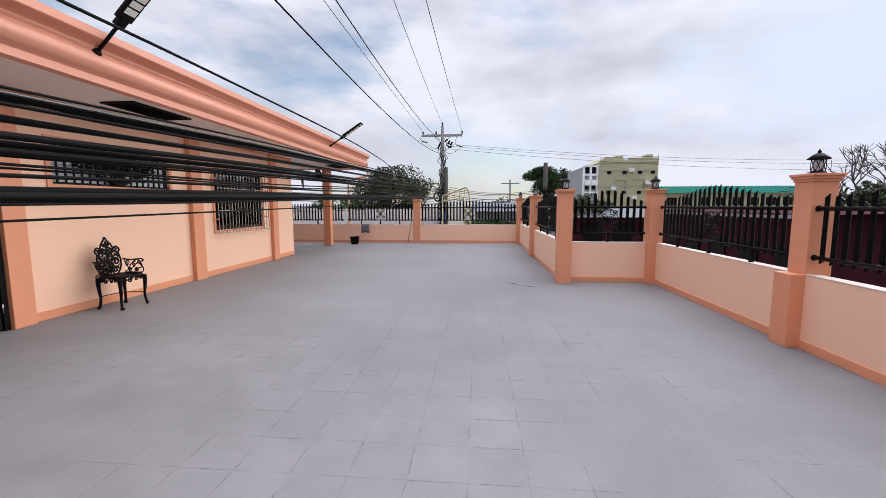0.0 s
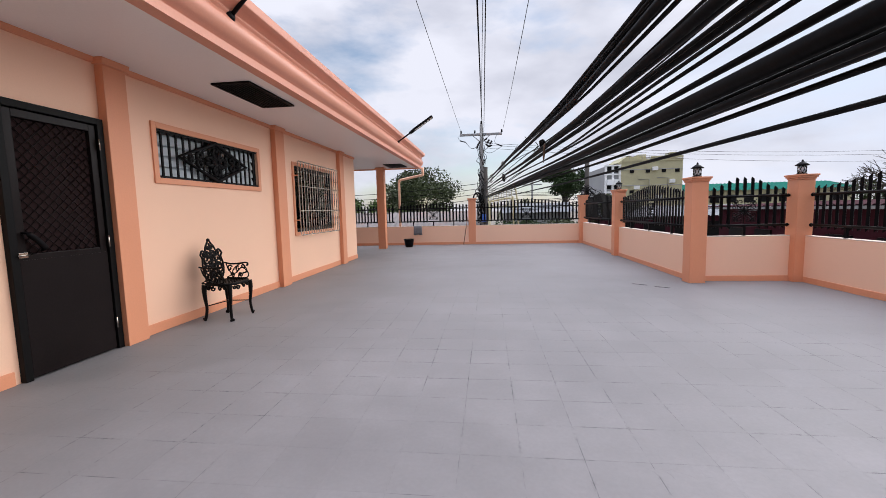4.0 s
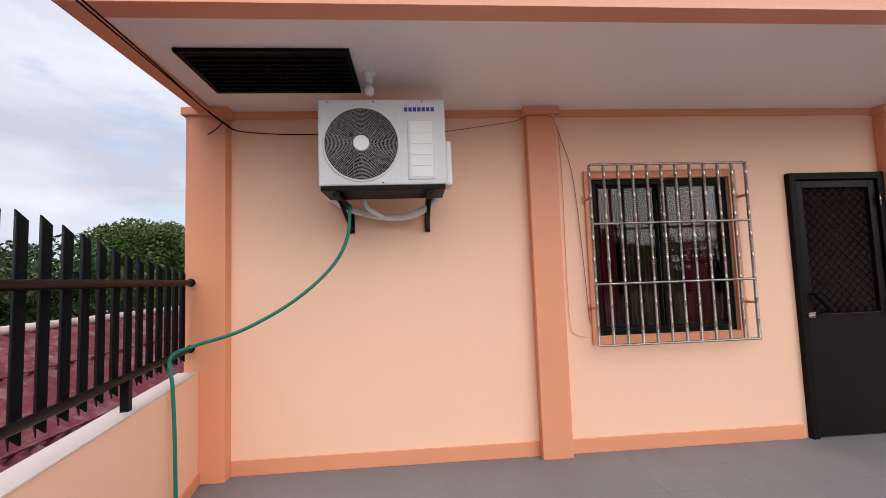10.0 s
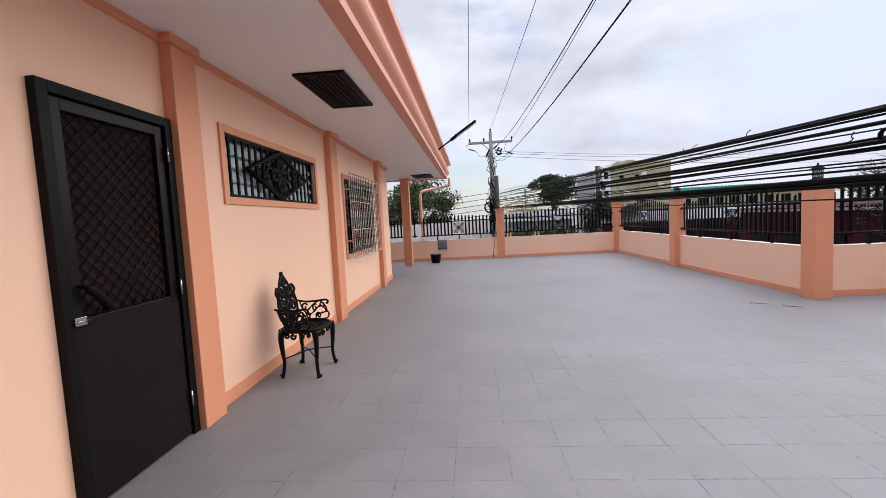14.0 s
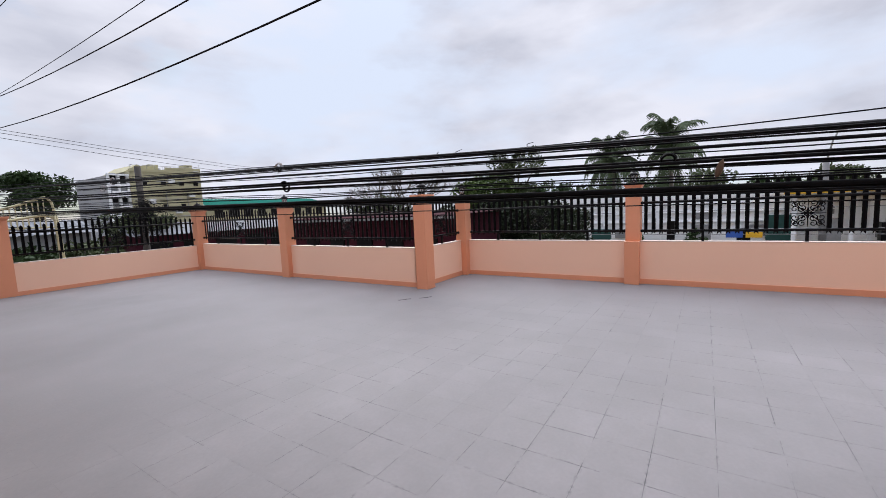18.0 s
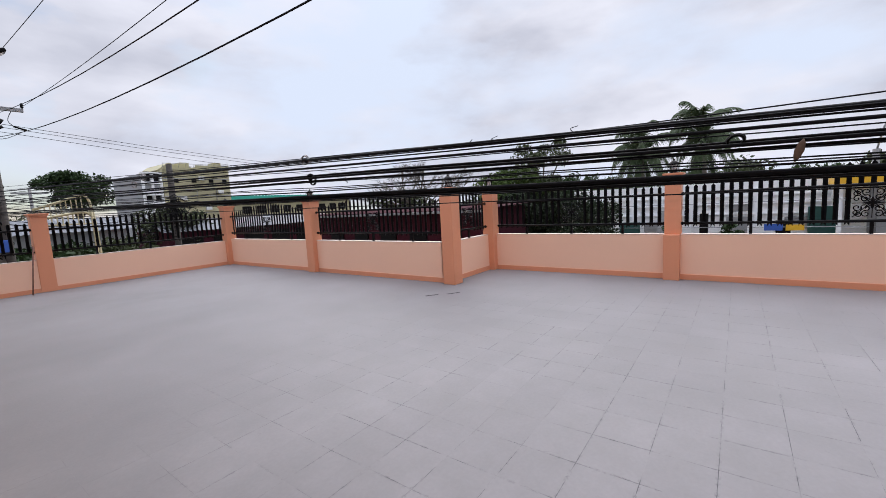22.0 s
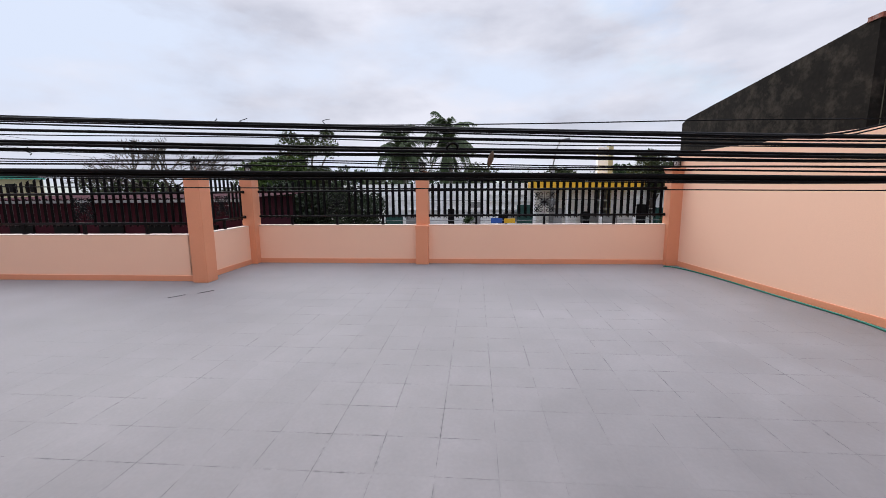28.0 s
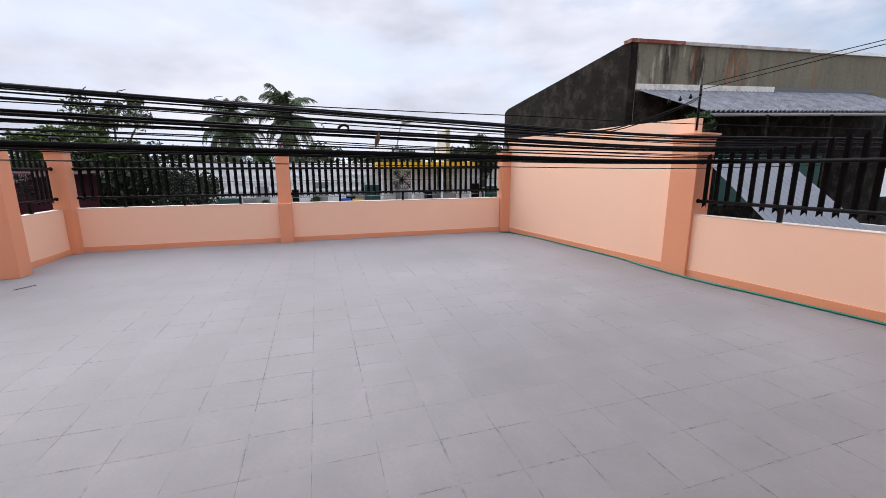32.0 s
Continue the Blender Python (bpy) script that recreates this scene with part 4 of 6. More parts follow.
soffit_vent(0.37, 0.87, 0.365, 1.30)
soffit_vent(0.52, 0.96, 6.29, 7.30)
soffit_vent(0.35, 0.90, 14.1, 15.0)
lamp = thing("soffit_lamp", (0.60, 1.38, SOFFIT_Z - 0.01), "small white lamp holder with a bulb under the soffit", "lamp")
at = Matrix.Translation((0.60, 1.38, SOFFIT_Z - 0.001)) @ Matrix.Scale(0.85, 4)
part("holder", lathe(bmesh.new(), [(0.05, 0.0), (0.05, -0.018), (0.03, -0.03), (0.026, -0.075), (0.02, -0.08)], 16, at), WHITE, lamp)
part("bulb", lathe(bmesh.new(), [(0.018, -0.08), (0.02, -0.095), (0.034, -0.125), (0.036, -0.145), (0.024, -0.17), (0.006, -0.178)], 16, at), WHITE, lamp)


# ---- solar lamps on the gutter ----
def solar_lamp(y, tilt):
    l = thing("solar_lamp", (1.30, y, 2.90), "black solar street lamp on an arm above the gutter", "lamp", "solar lamps on the gutter")
    m = Matrix.Translation((1.30, y, 2.90)) @ Matrix.Rotation(radians(-tilt), 4, "Y")
    part("mount", lathe(bmesh.new(), [(0.05, -0.02), (0.05, 0.0), (0.03, 0.02)], 12, Matrix.Translation((1.295, y, 2.902)) @ Matrix.Rotation(radians(60), 4, "Y")), BLACK, l)
    part("arm", tube(bmesh.new(), [m @ Vector((0, 0, 0)), m @ Vector((0.40, 0, 0))], 0.018, 10), BLACK, l)
    part("clamp", box(bmesh.new(), 0.34, 0.46, -0.05, 0.05, -0.03, 0.03, 0.01, m), BLACK, l)
    head = part("head", box(bmesh.new(), 0.42, 1.02, -0.09, 0.09, -0.018, 0.022, 0.012, m), BLACK, l)
    part("solar_panel", box(bmesh.new(), 0.45, 1.0, -0.08, 0.08, 0.022, 0.027, 0, m), DARKALU, head)
    for i in range(6):
        x = 0.50 + i * 0.085
        part("led_module", box(bmesh.new(), x, x + 0.066, -0.062, 0.062, -0.024, -0.018, 0, m), LED, head, "pale led module")


solar_lamp(5.52, 44)
solar_lamp(12.0, 33)

# ---- downpipe at the roof's end ----
dp = thing("downpipe", (0.29, 16.50, 0), "peach painted drain pipe from the gutter's end", "pipe")
part("pipe", T([(1.33, 15.42, 2.62), (1.33, 15.46, 2.44), (1.29, 15.54, 2.385), (0.40, 16.40, 2.32), (0.33, 16.46, 2.30), (0.29, 16.50, 2.22), (0.29, 16.50, -0.3)], 0.043, 12), PEACH, dp)
for p in ((1.32, 15.49, 2.40), (0.33, 16.46, 2.285)):
    bm = bmesh.new()
    bmesh.ops.create_uvsphere(bm, u_segments=12, v_segments=8, radius=0.052, matrix=Matrix.Translation(p))
    part("elbow", bm, PEACH, dp)

# ---- bucket, cloth, rod ----
bk = thing("bucket", (0.79, 15.50, 0), "black plastic bucket standing by the parapet", "bucket")
part("tub", lathe(bmesh.new(), [(0.12, 0.0), (0.135, 0.05), (0.165, 0.25), (0.178, 0.255), (0.178, 0.275), (0.16, 0.275), (0.15, 0.24), (0.125, 0.06), (0.0, 0.05)], 28, Matrix.Translation((0.79, 15.50, 0))), BLACK, bk)
part("handle", T(smooth_path([(0.62, 15.50, 0.25), (0.65, 15.41, 0.26), (0.79, 15.33, 0.28), (0.93, 15.41, 0.26), (0.96, 15.50, 0.25)], 5), 0.006, 6), GREYMETAL, bk)
cl = thing("cloth", (0.97, END_Y, 0.66), "grey rag hung over the parapet", "cloth")
bm = bmesh.new()
prof = [(0.10, 0.672), (0.0, 0.675), (-0.015, 0.66), (-0.022, 0.55), (-0.02, 0.44), (-0.024, 0.36)]
rows = [[bm.verts.new((0.83 + 0.27 * i / 10 + 0.012 * k * (i - 5) / 5 * 0.3, END_Y + a + 0.006 * math.sin(i * 1.7 + k) - 0.008, z - (0.012 * math.sin(i * 0.9) if k == 5 else 0))) for i in range(11)] for k, (a, z) in enumerate(prof)]
for a, b in zip(rows, rows[1:]):
    for i in range(10):
        bm.faces.new((a[i], a[i + 1], b[i + 1], b[i])).smooth = True
ob = part("rag", bm, GREYCLOTH, cl)
ob.modifiers.new("thickness", "SOLIDIFY").thickness = 0.006
rod = thing("leaning_rod", (2.64, 16.0, 0), "brown rod leaning on the fence post", "rod")
part("rod", T([(2.60, 16.02, 0.01), (2.74, 16.22, 0.95)], 0.012, 8), BROWNPIPE, rod)

# ---- floor drain slots ----
for x, y, rz in ((5.76, 8.56, -35), (6.0, 8.33, -35)):
    dr = thing("floor_drain", (x, y, 0.0), "narrow dark drain slot in the floor", "drain", "floor drains", rz=rz)
    part("slot", B(-0.10, 0.10, -0.012, 0.012, 0.0005, 0.003), DARKALU, dr, local=True)

# ---- cast iron chair ----
ch = thing("garden_chair", (0.38, 6.53, 0), "ornate black cast iron garden armchair by the house wall", "chair")
m = pose(0.38, 6.53, 0, 0, 0, -3) @ Matrix.Diagonal((0.78, 0.90, 0.985, 1.0))
SEAT = 0.43


def cp(pts):
    return [m @ Vector(p) for p in pts]


bm = bmesh.new()
outline = [(0.245 * math.copysign(abs(math.cos(a)) ** 0.75, math.cos(a)) - 0.0, 0.235 * math.copysign(abs(math.sin(a)) ** 0.75, math.sin(a)), SEAT) for a in [2 * math.pi * i / 40 for i in range(40)]]
tube(bm, cp(outline), 0.015, 6, closed=True)
part("seat_rim", bm, IRON, ch)
bm = bmesh.new()
knots = {}


def knot(u, v):
    """A point of the pierced seat, shared between neighbouring openings."""
    key = (round(u, 4), round(v, 4))
    if key not in knots:
        x, y = (u + v) * 0.7071, (v - u) * 0.7071
        knots[key] = bm.verts.new(m @ Vector((x, y, SEAT + 0.004 - 0.012 * (1 - (x * x + y * y) / 0.06))))
    return knots[key]


CELL = 0.036
for i in range(-9, 9):
    for j in range(-9, 9):
        uc, vc = (i + 0.5) * CELL, (j + 0.5) * CELL
        x, y = (uc + vc) * 0.7071, (vc - uc) * 0.7071
        if (abs(x) / 0.238) ** 2.6 + (abs(y) / 0.228) ** 2.6 > 1:
            continue
        h, k = CELL / 2, CELL * 0.33
        outer = [knot(uc + p * h, vc + q * h) for p, q in ((-1, -1), (1, -1), (1, 1), (-1, 1))]
        inner = [knot(uc + p * k, vc + q * k) for p, q in ((-1, -1), (1, -1), (1, 1), (-1, 1))]
        for n_ in range(4):
            bm.faces.new((outer[n_], outer[(n_ + 1) % 4], inner[(n_ + 1) % 4], inner[n_]))
seat = part("seat", bm, IRON, ch, "pierced lattice seat")
seat.modifiers.new("thickness", "SOLIDIFY").thickness = 0.012
for sx, sy in ((1, 1), (1, -1), (-1, 1), (-1, -1)):
    a, b = 0.20 * sx, 0.20 * sy
    q = smooth_path([(a, b, SEAT - 0.01), (a * 1.05, b * 1.03, SEAT - 0.08), (a * 1.02, b * 1.0, SEAT - 0.2), (a * 0.98, b * 0.98, 0.14), (a * 1.06, b * 1.04, 0.03), (a * 1.16, b * 1.09, 0.012)], 5)
    part("leg", tube(bmesh.new(), cp(q), [0.031 - 0.015 * min(1, i / 13) + (0.010 if i > 21 else 0) for i in range(len(q))], 8), IRON, ch)
for a, b in (((0.2, 0.2), (-0.2, -0.2)), ((0.2, -0.2), (-0.2, 0.2))):
    part("stretcher", T(cp(smooth_path([(a[0] * 0.98, a[1] * 0.98, 0.17), (a[0] * 0.4, a[1] * 0.4, 0.19), (0, 0, 0.20), (b[0] * 0.4, b[1] * 0.4, 0.19), (b[0] * 0.98, b[1] * 0.98, 0.17)], 4)), 0.006, 6), IRON, ch)


def flat_scrolls(bm, place, items, r=0.010):
    for cx, cz, rad, turns, start, hand in items:
        tube(bm, [m @ place(x, z) for x, _, z in scroll(cx, cz, rad, turns, start, hand)], r, 5)


for s in (1, -1):
    for k in (-1, 1):
        curls = [(k * 0.06, SEAT - 0.045, 0.034, 1.1, 0.3, k), (k * 0.125, SEAT - 0.04, 0.026, 1.1, 2.6, -k)]
        for place in (lambda x, z, s=s: Vector((0.22 * s, x, z)), lambda x, z, s=s: Vector((x, 0.21 * s, z))):
            bm = bmesh.new()
            flat_scrolls(bm, place, curls)
            part("apron", bm, IRON, ch, "scrolled apron under the seat")
# backrest: leaning frame filled with scrolls and leaves, peaked at the top
back = lambda x, z: Vector((-0.20 - 0.16 * (z - SEAT) - 0.35 * x * x * -1.0, x, z))
bm = bmesh.new()
half = [(0.10, SEAT), (0.165, SEAT + 0.09), (0.185, SEAT + 0.20), (0.165, SEAT + 0.30), (0.19, SEAT + 0.335), (0.15, SEAT + 0.385), (0.10, SEAT + 0.37), (0.075, SEAT + 0.42), (0.04, SEAT + 0.46), (0.0, SEAT + 0.50)]
edge = [(x, 0, z) for x, z in half] + [(-x, 0, z) for x, z in half[::-1][1:]]
tube(bm, [m @ back(p.x, p.z) for p in smooth_path(edge, 4)], 0.011, 6)
part("back_frame", bm, IRON, ch)
bm = bmesh.new()
for k in (-1, 1):
    flat_scrolls(bm, back, [(k * 0.085, SEAT + 0.07, 0.05, 1.2, 0.2, k), (k * 0.11, SEAT + 0.18, 0.055, 1.2, 2.5, -k), (k * 0.095, SEAT + 0.28, 0.055, 1.25, -0.6, k), (k * 0.045, SEAT + 0.13, 0.04, 1.1, 1.2, k),
                            (k * 0.04, SEAT + 0.23, 0.04, 1.1, 4.0, -k), (k * 0.12, SEAT + 0.34, 0.035, 1.2, 1.0, k), (k * 0.035, SEAT + 0.34, 0.038, 1.2, 2.0, -k), (k * 0.03, SEAT + 0.415, 0.028, 1.1, 0.2, k)], 0.0125)
    for z0_ in (0.04, 0.15, 0.26):
        tube(bm, [m @ back(k * f, SEAT + z0_ + g) for f, g in ((0.0, 0.0), (0.05, 0.05), (0.12, 0.06), (0.16, 0.10))], [0.011, 0.016, 0.013, 0.006], 5)
tube(bm, [m @ back(0, SEAT + z) for z in (0, 0.15, 0.3, 0.47)], [0.008, 0.012, 0.01, 0.012], 6)
bmesh.ops.create_icosphere(bm, subdivisions=2, radius=0.02, matrix=Matrix.Translation(m @ back(0, SEAT + 0.505)))
part("backrest", bm, IRON, ch, "back of cast scrolls and leaves")
for k in (-1, 1):
    arm = lambda x, z, k=k: Vector((x, k * (0.235 + 0.02 * (x + 0.1)), z))
    bm = bmesh.new()
    q = smooth_path([(-0.24, 0, SEAT + 0.205), (-0.12, 0, SEAT + 0.19), (0.02, 0, SEAT + 0.195), (0.12, 0, SEAT + 0.205), (0.155, 0, SEAT + 0.195), (0.155, 0, SEAT + 0.175), (0.135, 0, SEAT + 0.17)], 5)
    tube(bm, [m @ arm(p.x, p.z) for p in q], 0.011, 6)
    armrest = part("armrest", bm, IRON, ch)
    bm = bmesh.new()
    for pts, r in (([(-0.21, 0.012), (-0.05, 0.014), (0.10, 0.014), (0.15, 0.03), (0.162, 0.065), (0.145, 0.09), (0.125, 0.085)], 0.008),
                   ([(-0.21, 0.19), (-0.17, 0.11), (-0.10, 0.06), (-0.03, 0.09), (0.04, 0.14), (0.10, 0.13), (0.125, 0.10), (0.105, 0.075)], 0.007),
                   ([(-0.21, 0.02), (-0.14, 0.05), (-0.09, 0.12), (-0.02, 0.17), (0.03, 0.19)], 0.0065), ([(-0.02, 0.015), (0.02, 0.06), (0.08, 0.075), (0.13, 0.085)], 0.0065), ([(0.06, 0.19), (0.10, 0.165), (0.135, 0.12), (0.14, 0.09)], 0.0065)):
        tube(bm, [m @ arm(p.x, SEAT + p.z) for p in smooth_path([(x, 0, z) for x, z in pts], 4)], r, 6)
    flat_scrolls(bm, arm, [(-0.15, SEAT + 0.135, 0.042, 1.1, 0.4, 1), (-0.11, SEAT + 0.045, 0.036, 1.1, 2.6, -1), (-0.015, SEAT + 0.125, 0.038, 1.1, 1.0, 1), (0.03, SEAT + 0.048, 0.036, 1.1, 3.4, -1), (0.075, SEAT + 0.155, 0.034, 1.1, 5.2, 1)], 0.009)
    for f, g in ((-0.17, 0.11), (-0.10, 0.06), (-0.03, 0.09), (0.04, 0.14), (0.02, 0.06), (-0.09, 0.12), (0.10, 0.165), (0.08, 0.075)):
        bmesh.ops.create_icosphere(bm, subdivisions=1, radius=0.013, matrix=Matrix.Translation(m @ arm(f, SEAT + g)))
    part("arm_panel", bm, IRON, armrest, "open scrollwork under the armrest")

# ---- overhead cables along the terrace ----
POLE = (3.14, 24.3)


def cable_x(y, off=0.0):
    return 3.83 + off if y < 4 else 3.83 + off + (POLE[0] - 3.83 - off) * (y - 4) / (POLE[1] - 4)


def cable_rise(z5, y):
    """How far a cable of height z5 abreast of the door has climbed at y: the bundle fans out towards the pole and lies level over the near end."""
    k = 0.019 + 0.06 * (z5 - 1.42)
    u = y - 5 if y > 2.6 else -2.4 - 1.2 * (1 - math.exp((y - 2.6) / 1.2))
    return k * u + 0.016 * max(0.0, 1.4 - y)


def overhead_cable(z5, r, off=0.0, wob=0.0, mat=CABLE, label="black cable strung over the terrace"):
    """Height z5 abreast of the door; it climbs gently towards the pole."""
    pts = []
    for k in range(70):
        y = -4.5 + (POLE[1] + 4.5) * k / 69
        pts.append((cable_x(y, off) + 0.008 * math.sin(y * 0.9 + z5 * 17), y, z5 + cable_rise(z5, y) + wob * math.sin(y * 1.7 + z5 * 40)))
    c = thing("overhead_cable", (cable_x(0, off), 0, z5), label, "cable", "cables over the terrace")
    part("sheath", T(pts, r, 7), mat, c)


CABLES = ((1.742, 0.0145, 0.0, 0), (1.758, 0.0045, 0.05, 0.003), (1.714, 0.006, 0.03, 0.004), (1.674, 0.0105, -0.03, 0), (1.660, 0.004, 0.05, 0.008), (1.612, 0.0115, 0.04, 0.003),
          (1.592, 0.0115, 0.0, 0.003), (1.566, 0.010, 0.03, 0.003), (1.554, 0.0045, 0.0, 0.004), (1.514, 0.0045, 0.02, 0.008), (1.501, 0.004, -0.02, 0.010), (1.482, 0.0065, 0.03, 0.004),
          (1.438, 0.0145, 0.0, 0.002), (1.420, 0.0135, 0.03, 0.002), (1.406, 0.007, 0.0, 0.003), (1.396, 0.0045, 0.04, 0.004), (1.340, 0.004, 0.02, 0))
for z5, r, off, wob in CABLES:
    overhead_cable(z5, r, off, wob)
overhead_cable(1.747, 0.0055, 0.016, 0.0, GLOSSCABLE, "glossy black cable strung over the terrace")
c = thing("overhead_cable", (4.2, 4.0, 1.82), "thin black wire strung above the cable bundle", "cable", "cables over the terrace")
part("sheath", T(smooth_path([(4.24, -4.5, 1.84), (4.2, 1.0, 1.80), (4.2, 3.0, 1.816), (4.2, 4.5, 1.822), (4.1, 6.0, 1.836), (3.85, 8.0, 1.90), (3.6, 12.0, 2.06), (POLE[0] - 0.2, POLE[1], 2.6)], 6), 0.0045, 5), CABLE, c)
for y, z, lean, r, mat in ((8.50, 1.885, 35, 0.045, GREYCABLE), (8.44, 1.705, 70, 0.034, CABLE), (8.40, 1.665, 20, 0.038, CABLE), (4.88, 1.615, 80, 0.036, CABLE), (12.5, 2.03, 10, 0.05, GREYCABLE), (12.9, 1.94, 30, 0.05, GREYCABLE)):
    coil = thing("cable_coil", (cable_x(y), y, z), "small hanging coil of spare cable", "cable coil", "cable coils")
    turn = Matrix.Translation((cable_x(y) + 0.012, y, z)) @ Matrix.Rotation(radians(lean), 4, "X") @ Matrix.Rotation(radians(25), 4, "Z")
    for k in range(2):
        part("loop", tube(bmesh.new(), [turn @ Vector((0.012 * k, 0.8 * r * math.cos(2 * math.pi * j / 20), r * (1 + 0.12 * k) * math.sin(2 * math.pi * j / 20))) for j in range(20)], 0.0075, 6, closed=True), mat, coil)
pod = thing("dry_leaf", (cable_x(4.62), 4.62, 1.54), "dry brown leaf caught on the cables", "leaf")
part("blade", lathe(bmesh.new(), [(0.003, -0.062), (0.015, -0.034), (0.020, 0.0), (0.014, 0.034), (0.003, 0.054)], 8, Matrix.Translation((cable_x(4.62) - 0.02, 4.62, 1.535)) @ Matrix.Rotation(radians(16), 4, "X") @ Matrix.Diagonal((0.35, 1, 1, 1))), POD, pod)
tie = random.Random(21)
for y, z in ((5.05, 1.60), (5.75, 1.76), (6.3, 1.77), (6.5, 1.77), (7.1, 1.64), (7.9, 1.60)):
    w_ = thing("cable_tie", (cable_x(y), y, z), "loose twisted wire tie on the cables", "wire tie", "wire ties on the cables")
    q = [(cable_x(y) + tie.uniform(-0.02, 0.02), y + tie.uniform(-0.04, 0.04), z + 0.02 * k + tie.uniform(-0.01, 0.01)) for k in range(4)]
    part("strand", T(smooth_path(q, 4), 0.0028, 4), CABLE, w_)
br = thing("branch_cable", (4.28, 0.76, 2.1), "branch cables leaving the bundle for the party wall bracket", "cable", "branch cables")
for k in range(2):
    along = [(cable_x(y, -0.02), y, 1.735 - 0.012 * k + cable_rise(1.735, y)) for y in (14.0, 12.0, 10.0, 8.0, 6.5, 5.2, 4.2, 3.4, 2.8)]
    part("strand", T(smooth_path(along + [(3.85, 2.3, 1.68 - 0.02 * k), (3.95, 1.5, 1.90 - 0.02 * k), (4.28, 0.76, 2.12 - 0.02 * k)], 5), (0.0065, 0.005)[k], 6), CABLE, br)
for k in range(4):
    part("insulator", lathe(bmesh.new(), [(0.012, 0.0), (0.02, 0.02), (0.012, 0.03), (0.006, 0.055)], 8, Matrix.Translation((4.28 - 0.07 * k, 0.76 + 0.22 * k, 2.12 - 0.047 * k))), CABLE, br)

# power lines to the pole, high over the terrace; each sags and climbs again past the house
LINES = ((2.03, 0.004, 5.36, 0.0003, 0.007), (3.13, 0.02, 5.45, 0.0012, 0.007), (4.26, -0.003, 4.88, 0.0016, 0.007), (3.25, 0.012, 3.74, 0.0037, 0.008), (3.25, 0.007, 3.10, 0.0037, 0.009))
for xa, sx, low, bow, r in LINES:
    c = thing("power_line", (xa, POLE[1], low), "thin overhead power line running to the pole", "power line", "power lines")
    part("conductor", T([(xa + sx * s_, POLE[1] - s_, low + bow * (POLE[1] - s_ - 7) ** 2) for s_ in [44 * k / 30 for k in range(31)]], r, 5), CABLE, c)

# thin wires on the house wall
wire = thing("wall_wire", (0.02, 2.74, 2.5), "thin black wire pinned along the house wall", "wire", "wires on the wall")
part("strand", T(smooth_path([(0.012, 1.82, 2.45), (0.09, 2.38, 2.50), (0.115, 2.5, 2.535), (0.115, 2.68, 2.535), (0.03, 2.755, 2.50), (0.012, 2.80, 2.38), (0.012, 2.865, 2.15), (0.012, 2.90, 1.8), (0.012, 2.925, 1.35), (0.012, 2.945, 0.95)], 6), 0.0026, 5), BROWNPIPE, wire)
wire = thing("wall_wire", (0.02, 2.74, 1.0), "thin pale wire hanging beside the window", "wire", "wires on the wall")
part("strand", T(smooth_path([(0.01, 2.78, 2.46), (0.012, 2.79, 2.0), (0.010, 2.785, 1.4), (0.012, 2.79, 0.95), (0.012, 2.84, 0.87), (0.012, 2.92, 0.85)], 6), 0.0025, 5), ORANGE, wire)
wire = thing("wall_wire", (0.1, 0.3, 2.5), "twisted black service wires tied at the corner of the eaves", "wire", "wires on the wall")
for k in range(2):
    part("strand", T(smooth_path([(4.30, 0.74, 2.20 + 0.05 * k), (3.2, 0.62, 2.27 + 0.04 * k), (2.0, 0.50, 2.34 + 0.025 * k), (1.0, 0.39, 2.42 + 0.012 * k), (0.5, 0.33, 2.46), (0.14, 0.31, 2.49 - 0.01 * k), (0.03, 0.37, 2.47), (0.012, 0.7, 2.45), (0.012, 1.05, 2.45)], 6), 0.004, 5), CABLE, wire)
part("loose_end", T(smooth_path([(0.14, 0.30, 2.50), (0.15, 0.24, 2.43), (0.16, 0.20, 2.40), (0.13, 0.26, 2.46)], 5), 0.0035, 5), CABLE, wire)


# ---- ground and street outside ----
GROUND = -3.6
EARTH = material("dry ground", (0.16, 0.14, 0.11), 0.9, vary=0.3, grain=6, stain=0.15, bump=0.1)
ASPHALT = material("asphalt", (0.06, 0.06, 0.062), 0.85, vary=0.2, grain=20, stain=0.3)
MAROON = material("maroon painted wall", (0.045, 0.010, 0.016), 0.85, vary=0.2, grain=20, stain=0.6, spec=0.1)
REDROOF = material("faded red metal roof", (0.085, 0.012, 0.016), 0.75, vary=0.4, grain=14, stain=0.9, dirt=(0.20, 0.13, 0.12), dirt_amount=0.5, spec=0.2)
GREYROOF = material("grey corrugated roof", (0.13, 0.14, 0.155), 0.6, vary=0.15, grain=10, stain=0.8, dirt=(0.16, 0.10, 0.07), dirt_amount=0.2)
